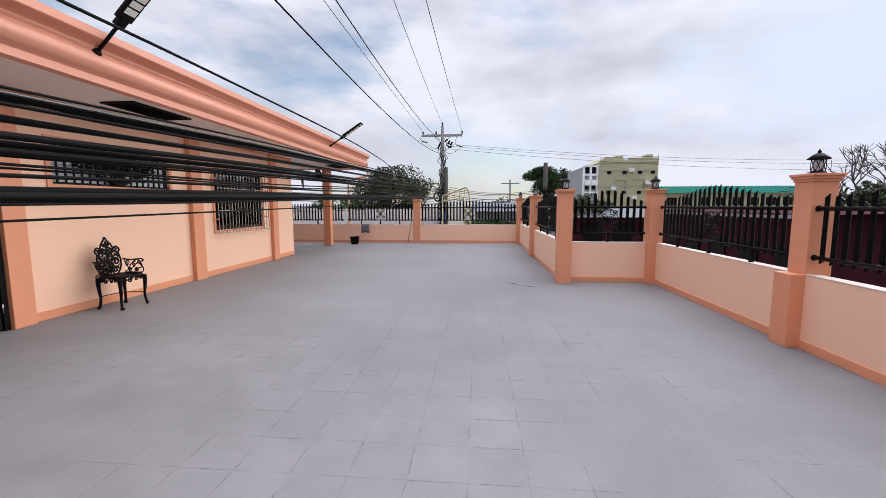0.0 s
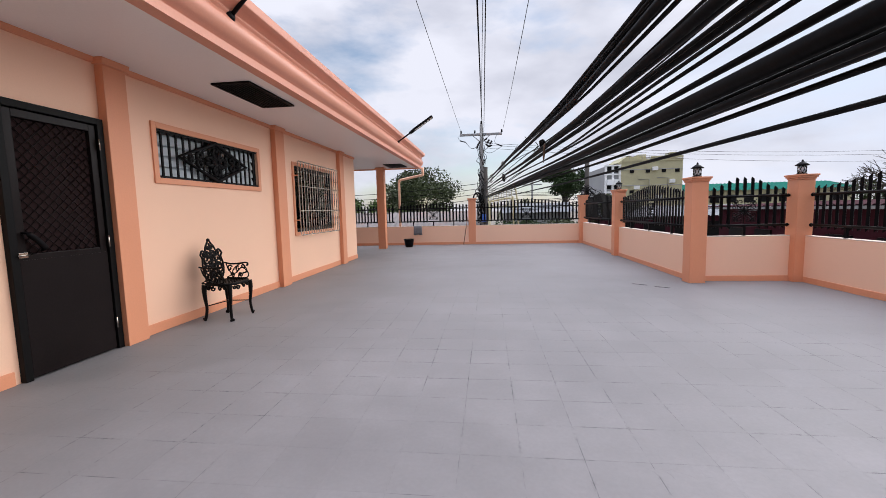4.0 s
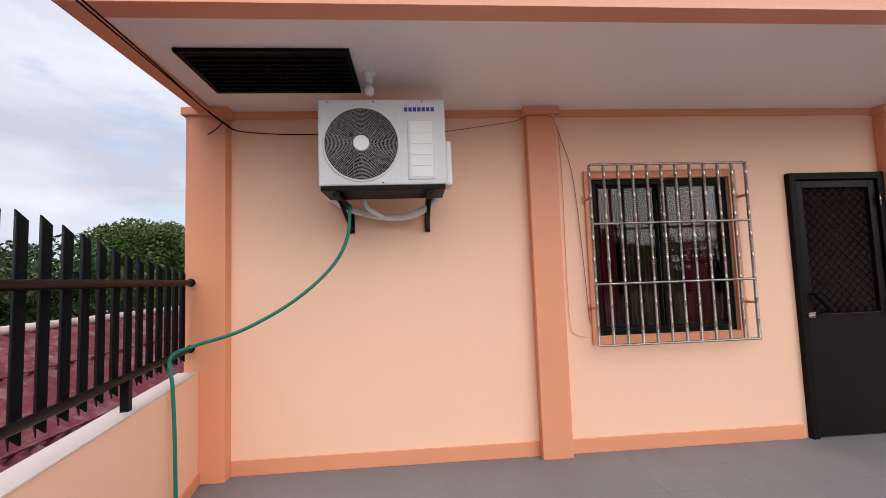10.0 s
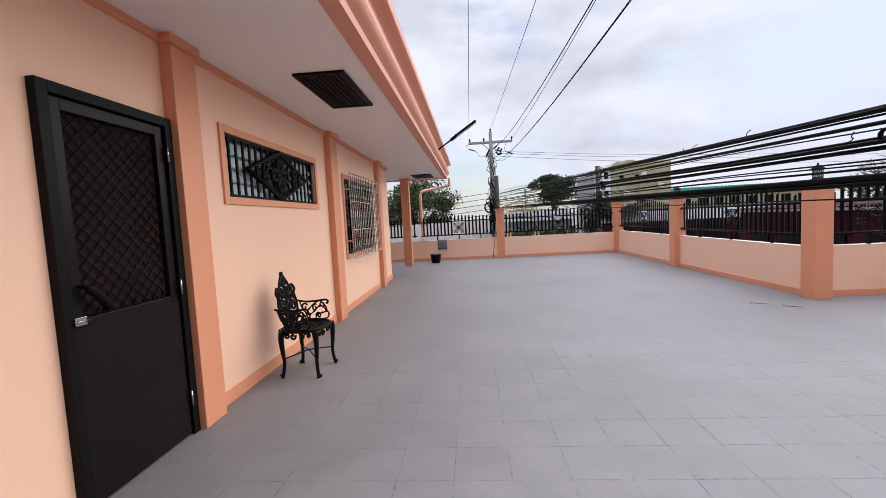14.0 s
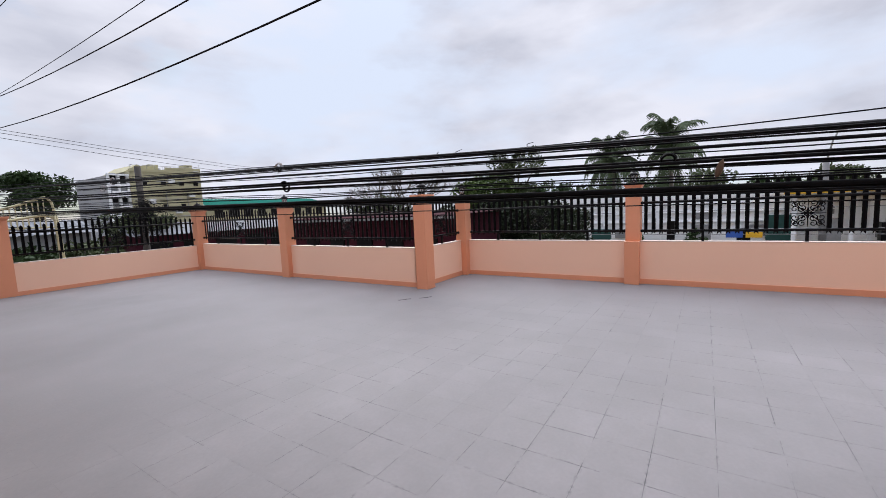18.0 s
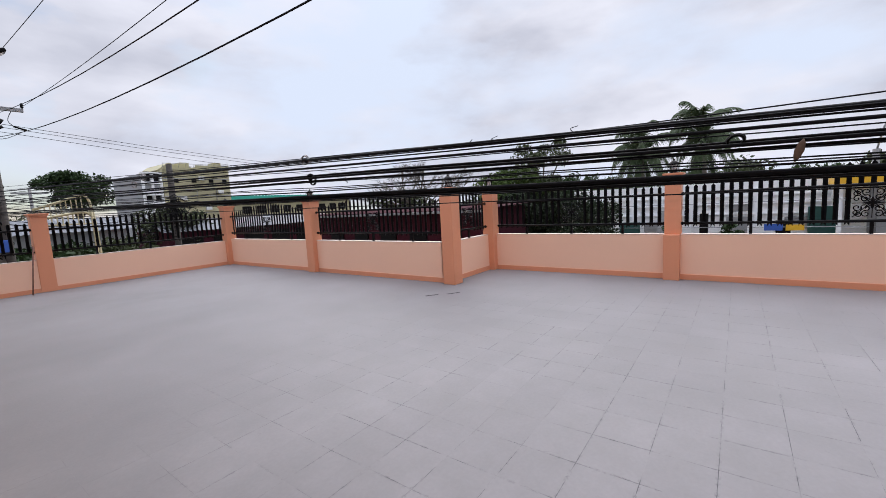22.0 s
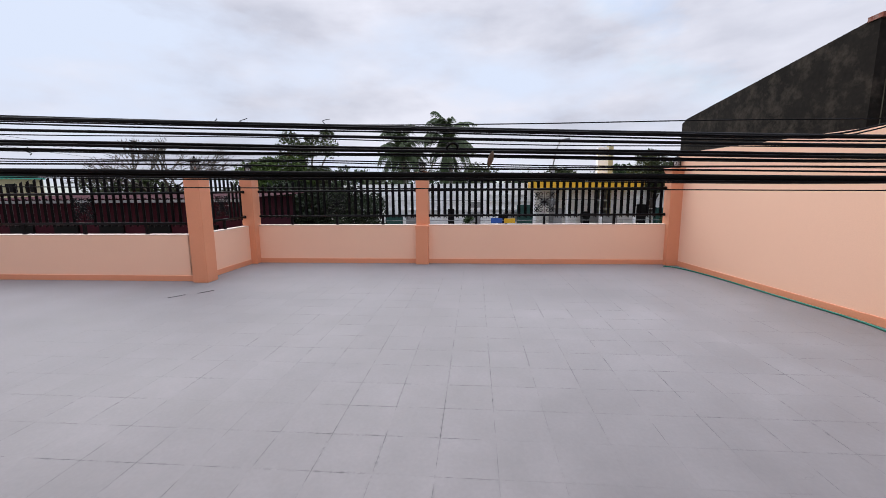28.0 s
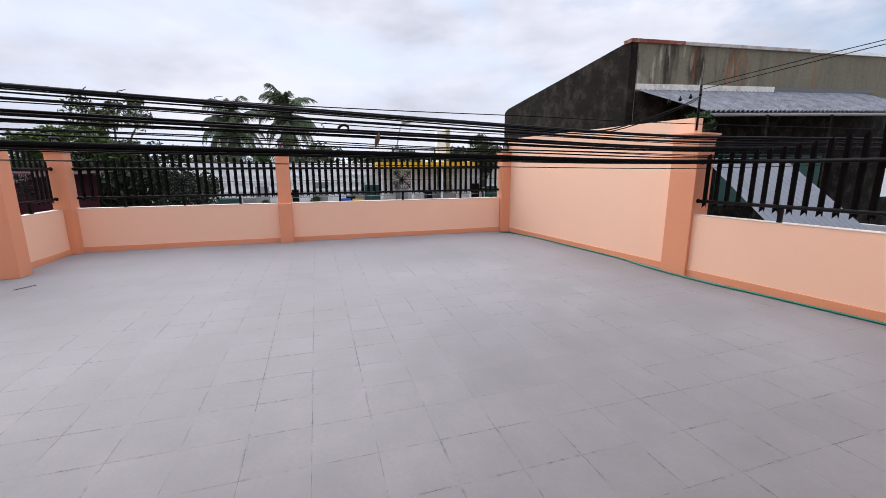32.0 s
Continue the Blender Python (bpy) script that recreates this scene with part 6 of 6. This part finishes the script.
for z in (-0.4, 1.9, 4.4, 6.9):
    part("string_course", B(24.6, 33.8, 69.94, 70.0, z, z + 0.08), GREYWALL, h)
for x, z in ((27.2, 5.4), (30.0, 5.6), (29.2, 1.2)):
    part("pipe", T([(x, 69.9, z), (x + 1.6, 69.9, z), (x + 1.6, 69.9, z - 2.2)], 0.05, 5), GREYMETAL, h)
part("roof_gable", prism(bmesh.new(), [(24.4, 8.2), (28.0, 8.2), (26.0, 9.3)], 8, Matrix.Translation((0, 75, 0))), CREAM, h)
for x0, x1, z in ((24.6, 33.8, 8.2), (29.0, 33.8, 8.6)):
    part("parapet", B(x0, x1, 69.9, 70.1, z, z + 0.35), CREAM, h)
for x in (26.2, 28.6, 31.0, 33.0):
    for z in (-1.0, 3.2, 6.4):
        part("window", B(x - 0.32, x + 0.32, 69.92, 70.0, z, z + 0.5), DARKALU, h)
for x in (22.9, 23.9):
    for z in (1.5, 4.6):
        part("balcony", B(x - 0.45, x + 0.45, 69.7, 70.1, z, z + 0.9), WHITEWALL, h)
for x, z in ((26.9, 4.1), (29.6, 7.0), (30.2, 2.6), (32.2, 5.0), (27.6, 0.6)):
    part("wall_unit", B(x - 0.4, x + 0.4, 69.6, 70.0, z - 0.28, z + 0.28, 0.03), WHITE, h, "white box on the wall")
for x, w_, k in ((26.9, 0.9, 1.0), (28.4, 0.6, 1.3), (31.0, 0.8, 0.8), (33.2, 0.5, 1.5)):
    part("roof_hut", B(x - w_, x + w_, 72, 74, 8.2, 8.2 + k), CREAM, h)
for x in (29.5, 32.0):
    part("water_tank", lathe(bmesh.new(), [(0.7, 8.2), (0.7, 9.2), (0.2, 9.35)], 14, Matrix.Translation((x, 74, 0))), GREYMETAL, h)
for i in range(10):
    part("roof_rail", T([(24.8 + i, 70.1, 8.5), (24.8 + i, 70.1, 9.1), (25.7 + i, 70.1, 9.1)] if i < 9 else [(33.8, 70.1, 8.5), (33.8, 70.1, 9.6)], 0.04, 4), GREYMETAL, h)
h = thing("grey_shed", (25, 47, GROUND), "low grey shed with a dark corrugated roof by the street", "shed")
part("wall", B(15.0, 33.0, 44, 51, GROUND, 0.2), MAROON, h)
bm = bmesh.new()
corrugated(bm, (14.6, 43.6, 0.15), (33.4, 43.6, 0.15), (14.6, 47.5, 1.15), 50)
part("roof", bm, GREYROOF, h)
for i in range(6):
    part("shutter", B(15.8 + i * 2.9, 17.8 + i * 2.9, 43.9, 44.0, -2.9, -0.4), DARKALU, h)
h = thing("green_roof_building", (43, 71, GROUND), "long pale building with a green metal roof", "building")
part("wall", B(34.2, 58, 70, 80, GROUND, 3.4), CREAM, h)
bm = bmesh.new()
corrugated(bm, (34.0, 69.4, 3.3), (58.4, 69.4, 3.3), (34.0, 75, 4.6), 40, 0.05)
part("roof", bm, GREENROOF, h)
for i in range(9):
    part("window", B(35.4 + i * 2.5, 36.8 + i * 2.5, 69.92, 70.0, 1.4, 2.6), DARKALU, h)
h = thing("rusty_roof_house", (-1, 26, GROUND), "low white house with a rust streaked pale roof beyond the fence", "house")
part("wall", B(-9, 2.6, 23, 29, GROUND, 0.1), GREYWALL, h)
bm = bmesh.new()
corrugated(bm, (-9.4, 22.6, 0.05), (3.0, 22.6, 0.05), (-9.4, 26.5, 1.15), 40)
part("roof", bm, material("pale rusty roof", (0.17, 0.15, 0.14), 0.7, vary=0.15, grain=8, stain=0.6, dirt=(0.30, 0.12, 0.07), dirt_amount=0.4), h)
h = thing("street_house", (9, 40, GROUND), "pale low street house beyond the pole", "house")
part("wall", B(5.0, 10.5, 38, 44, GROUND, 0.9), GREYWALL, h)
bm = bmesh.new()
corrugated(bm, (4.6, 37.5, 0.85), (10.9, 37.5, 0.85), (4.6, 41, 1.7), 20)
part("roof", bm, GREYROOF, h)


# ---- utility pole ----
u = thing("utility_pole", (*POLE, GROUND), "concrete utility pole with a steel crossarm and tangled cables", "utility pole")
px, py = POLE
part("pole", T([(px, py, GROUND), (px, py, 5.72)], [0.14, 0.085], 12), CONCRETEPOLE, u)
part("wood_pole", T([(px + 0.22, py - 0.2, GROUND), (px + 0.2, py - 0.18, 3.45)], [0.13, 0.11], 10), TREADWOOD, u, "short dark wooden pole lashed alongside")
crossarm = part("crossarm", B(px - 1.15, px + 1.1, py - 0.06, py + 0.06, 5.14, 5.26, 0.01), GREYMETAL, u)
for dx in (-1.0, 1.0):
    part("brace", T([(px + dx * 0.45, py, 5.15), (px, py, 4.75)], 0.02, 6), GREYMETAL, u)
for dx, z in ((-1.08, 5.26), (-0.35, 5.26), (1.08, 5.26), (0.0, 5.72)):
    part("insulator", lathe(bmesh.new(), [(0.02, z), (0.05, z + 0.05), (0.03, z + 0.08), (0.055, z + 0.12), (0.02, z + 0.18)], 10, Matrix.Translation((px + dx, py, 0))), DARKALU, crossarm if z < 5.6 else u)
for dx, z in ((-1.0, 4.86), (0.35, 4.75), (0.95, 4.60)):
    part("cutout", T([(px + dx - 0.14, py, z + 0.05), (px + dx + 0.16, py, z - 0.04)], 0.03, 8), DARKALU, u)
    part("jumper", T(smooth_path([(px + dx - 0.14, py, z + 0.05), (px + dx - 0.25, py, z + 0.25), (px + dx * 0.9, py, 5.25)], 4), 0.012, 4), CABLE, u)
    part("jumper", T(smooth_path([(px + dx + 0.16, py, z - 0.04), (px + dx * 0.5, py - 0.1, z - 0.4), (px, py - 0.1, z - 0.2)], 4), 0.012, 4), CABLE, u)
rngp = random.Random(8)
bm = bmesh.new()
for i in range(120):
    a, z = rngp.uniform(0, 2 * math.pi), rngp.uniform(0.6, 3.4) if i % 8 else rngp.uniform(3.7, 4.8)
    r = rngp.uniform(0.12, 0.40) if i % 8 else rngp.uniform(0.12, 0.35)
    p = [(px + 0.14 * math.cos(a), py + 0.14 * math.sin(a), z)]
    p += [(px + r * math.cos(a + 0.5), py + r * math.sin(a + 0.5), z - rngp.uniform(-0.1, 0.3)), (px + r * 0.7 * math.cos(a + 1.2), py + r * 0.7 * math.sin(a + 1.2), z - rngp.uniform(0.2, 0.5)), (px + 0.14 * math.cos(a + 1.7), py + 0.14 * math.sin(a + 1.7), z - rngp.uniform(0.3, 0.8))]
    tube(bm, smooth_path(p, 4), rngp.choice((0.012, 0.016, 0.022)), 4)
part("cable_tangle", bm, CABLE, u, "tangled bundle of black cables")
part("meter_box", B(px - 0.05, px + 0.2, py - 0.45, py - 0.3, 0.55, 0.95, 0.03), SIGNBLUE, u, "blue box on the pole")
part("cable_ring", tube(bmesh.new(), [(px - 0.25 + 0.20 * math.cos(2 * math.pi * j / 24), py - 0.3, 1.85 + 0.25 * math.sin(2 * math.pi * j / 24)) for j in range(24)], 0.04, 6, closed=True), CABLE, u, "hanging coil of black cable")
for dx, z, tilt in ((0.22, 4.92, 0.5), (0.36, 4.82, 0.7), (0.50, 4.74, 0.9), (0.30, 4.62, -0.6), (0.46, 4.56, 0.4), (-0.14, 4.70, 1.1), (-0.20, 4.58, 1.2)):
    part("fuse_holder", T([(px + dx - 0.09 * math.cos(tilt), py - 0.08, z - 0.12 * math.sin(tilt)), (px + dx + 0.09 * math.cos(tilt), py - 0.08, z + 0.12 * math.sin(tilt))], [0.035, 0.05], 8), DARKALU, u)
for k, (za, zb) in enumerate(((4.75, 7.0), (4.65, 6.6), (4.5, 5.8))):
    c = thing("power_line", (px, py, za), "thin power line crossing the sky behind the pole", "power line", "power lines")
    part("conductor", T([(px + 60 * i / 12, py + 14 * i / 12, za + (zb - za) * i / 12 - 1.5 * 4 * (i / 12) * (1 - i / 12)) for i in range(13)], 0.009, 4), CABLE, c)
far = thing("utility_pole", (9.6, 60, GROUND), "far utility pole with crossarm down the street", "utility pole")
part("pole", T([(9.6, 60, GROUND), (9.6, 60, 5.0)], 0.13, 8), CONCRETEPOLE, far)
part("crossarm", B(8.3, 10.9, 59.95, 60.05, 4.4, 4.55), GREYMETAL, far)
qx, qy = 9.07, 26.16
cut = thing("utility_pole", (qx, qy, GROUND), "dark cut-off wooden pole wrapped in cables", "utility pole")
part("pole", T([(qx, qy, GROUND), (qx, qy, 3.85)], [0.15, 0.125], 10), TREADWOOD, cut)
bm = bmesh.new()
for i in range(46):
    z, a = rngp.uniform(1.1, 2.5), rngp.uniform(0, 2 * math.pi)
    w_ = rngp.uniform(0.2, 1.0)
    tube(bm, smooth_path([(qx, qy - 0.15, z), (qx + w_ * math.cos(a), qy - 0.2, z - rngp.uniform(0.1, 0.5)), (qx + w_ * 0.6 * math.cos(a + 0.6), qy - 0.25, z - rngp.uniform(0.2, 0.7)), (qx + 0.05, qy - 0.15, z - rngp.uniform(0.1, 0.6))], 4), rngp.choice((0.012, 0.018)), 4)
part("cable_tangle", bm, CABLE, cut, "tangled black cables")
for i in range(9):
    za, zb = 1.35 + 0.14 * i, 1.45 + 0.11 * i
    c = thing("street_cable", (px, py, za), "black cable sagging between the street poles", "cable", "cables between the poles")
    part("sheath", T([(px + (qx - px) * k / 12, py - 0.2 + (qy - py) * k / 12, za + (zb - za) * k / 12 - (0.25 + 0.05 * (i % 3)) * 4 * (k / 12) * (1 - k / 12)) for k in range(13)], 0.016 if i % 2 else 0.011, 5), CABLE, c)
for i in range(5):
    za = 1.5 + 0.28 * i
    c = thing("street_cable", (px, py, za), "black cable running off along the street behind the house", "cable", "cables between the poles")
    part("sheath", T([(px - 22 * k / 14, py + 1.5 * k / 14, za + 0.5 * k / 14 - 0.7 * 4 * (k / 14) * (1 - k / 14)) for k in range(15)], 0.014, 5), CABLE, c)
sl = thing("street_lamp", (34, -1.7, GROUND), "tall grey street lamp across the road", "street lamp")
part("pole", T([(34, -1.35, GROUND), (34, -1.35, 3.1)], [0.2, 0.16], 8), CONCRETEPOLE, sl)
part("arm", T([(34, -1.35, 3.0), (34, -1.6, 4.3), (34, -1.8, 4.8)], 0.05, 8), GREYMETAL, sl)
part("head", box(bmesh.new(), -0.25, 0.25, -0.55, 0.3, -0.12, 0.12, 0.05, pose(34, -2.05, 4.95, -12, 0, 0)), GREYMETAL, sl)

sf = thing("street_arch", (4.5, 20.0, GROUND), "pale tubular frame with slats beside the street", "frame")
part("arch", T(smooth_path([(3.45, 20.4, 1.78), (4.0, 20.4, 1.98), (4.5, 20.4, 2.17), (4.62, 20.4, 2.12), (4.70, 20.4, 1.9), (4.78, 20.4, 0.8), (4.86, 20.4, GROUND)], 4), 0.034, 8), CREAM, sf)
part("arch", T(smooth_path([(3.50, 19.6, 1.52), (4.0, 19.6, 1.62), (4.34, 19.6, 1.66), (4.46, 19.6, 1.58), (4.52, 19.6, 1.3), (4.54, 19.6, GROUND)], 4), 0.034, 8), CREAM, sf)
part("post", T([(3.48, 20.4, 1.79), (3.48, 20.4, GROUND)], 0.03, 8), CREAM, sf)
part("post", T([(3.53, 19.6, 1.52), (3.53, 19.6, GROUND)], 0.03, 8), CREAM, sf)
for i in range(9):
    x = 3.58 + i * 0.115
    part("slat", B(x - 0.012, x + 0.012, 20.36, 20.39, 1.30, 1.82 + 0.36 * (x - 3.58)), CREAM, sf)
part("rail", T([(3.48, 20.38, 1.34), (4.74, 20.38, 1.34)], 0.02, 6), CREAM, sf)

# ---- parked cars on the street, below the fence ----
CAR_PAINT = [material("white car paint", (0.7, 0.7, 0.7), 0.25, vary=0.02, bump=0), material("red car paint", (0.35, 0.02, 0.03), 0.25, vary=0.02, bump=0), material("dark car paint", (0.03, 0.03, 0.035), 0.25, vary=0.02, bump=0)]


def car(x, y, k, rz):
    c = thing("parked_car", (x, y, GROUND + 0.03), ("white", "red", "dark grey")[k] + " car parked beside the street", "car", "parked cars", rz=rz)
    prof = [(-2.1, 0.3), (2.1, 0.3), (2.1, 0.75), (1.9, 0.9), (1.1, 0.98), (0.5, 1.42), (-1.2, 1.45), (-1.95, 1.0), (-2.1, 0.9)]
    part("body", prism(bmesh.new(), prof, 1.7), CAR_PAINT[k], c, local=True)
    part("windscreen", prism(bmesh.new(), [(1.0, 1.0), (0.48, 1.38), (-1.15, 1.40), (-1.75, 1.02)], 1.72), DARKALU, c, local=True)
    for a in (-1.3, 1.3):
        for b in (-0.82, 0.82):
            part("wheel", lathe(bmesh.new(), [(0.32, -0.1), (0.33, 0), (0.32, 0.1)], 18, Matrix.Translation((a, b, 0.32)) @ Matrix.Rotation(radians(90), 4, "X")), BLACK, c, local=True)


car(13.2, 26, 0, 90)
car(12.6, 31.2, 1, 60)
car(29, 9, 0, 80)
car(29.5, 3, 2, 85)
car(28.8, -3, 0, 90)
car(17.5, 36, 2, 90)

# ---- floor tiles ----
TILE, GAP = 0.30, 0.0030


def tile_bm():
    bm = bmesh.new()
    h = TILE / 2 - GAP / 2
    lo = [bm.verts.new((x, y, -0.004)) for x, y in ((-h, -h), (h, -h), (h, h), (-h, h))]
    hi = [bm.verts.new((v.co.x, v.co.y, 0.0)) for v in lo]
    bm.faces.new(hi)
    for i in range(4):
        bm.faces.new((lo[i], lo[(i + 1) % 4], hi[(i + 1) % 4], hi[i]))
    return bm


REGIONS = ((0.0, RIGHT_B, 0.2, STEP_Y), (0.0, RIGHT_A, STEP_Y, END_Y), (-8.4, 0.0, FACADE_END, END_Y))
NEAR = (1.2, 6.0, 2.1, 7.8)
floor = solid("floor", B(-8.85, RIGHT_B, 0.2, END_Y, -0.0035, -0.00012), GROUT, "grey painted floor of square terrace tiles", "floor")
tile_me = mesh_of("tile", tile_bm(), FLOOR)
verts, faces = [], []
for x0, x1, y0, y1 in REGIONS:
    i = math.floor(x0 / TILE)
    while i * TILE < x1:
        j = math.floor((y0 - 0.11) / TILE)
        while j * TILE + 0.11 < y1:
            a, b, c, d = max(x0, i * TILE), min(x1, (i + 1) * TILE), max(y0, j * TILE + 0.11), min(y1, (j + 1) * TILE + 0.11)
            j += 1
            if b - a < 0.01 or d - c < 0.01:
                continue
            cx, cy = (a + b) / 2, (c + d) / 2
            if NEAR[0] < cx < NEAR[1] and NEAR[2] < cy < NEAR[3]:
                shared("tile", tile_me, floor, pose(cx, cy, random.uniform(-0.00004, 0.00004)))
                continue
            g, e = GAP / 2, 0.0
            zz = random.uniform(-0.00004, 0.00004)
            k = len(verts)
            verts += [(a + g, c + g, -0.003), (b - g, c + g, -0.003), (b - g, d - g, -0.003), (a + g, d - g, -0.003), (a + g + e, c + g + e, zz), (b - g - e, c + g + e, zz), (b - g - e, d - g - e, zz), (a + g + e, d - g - e, zz)]
            faces += [(k + 4, k + 5, k + 6, k + 7)] + [(k + q, k + (q + 1) % 4, k + 4 + (q + 1) % 4, k + 4 + q) for q in range(4)]
        i += 1
me = bpy.data.meshes.new("tile_field")
me.from_pydata(verts, [], faces)
me.materials.append(FLOOR)
ob = new("tile_field", me)
ob.parent = floor
tagged(ob, "grey painted square floor tiles", kind="stuff")
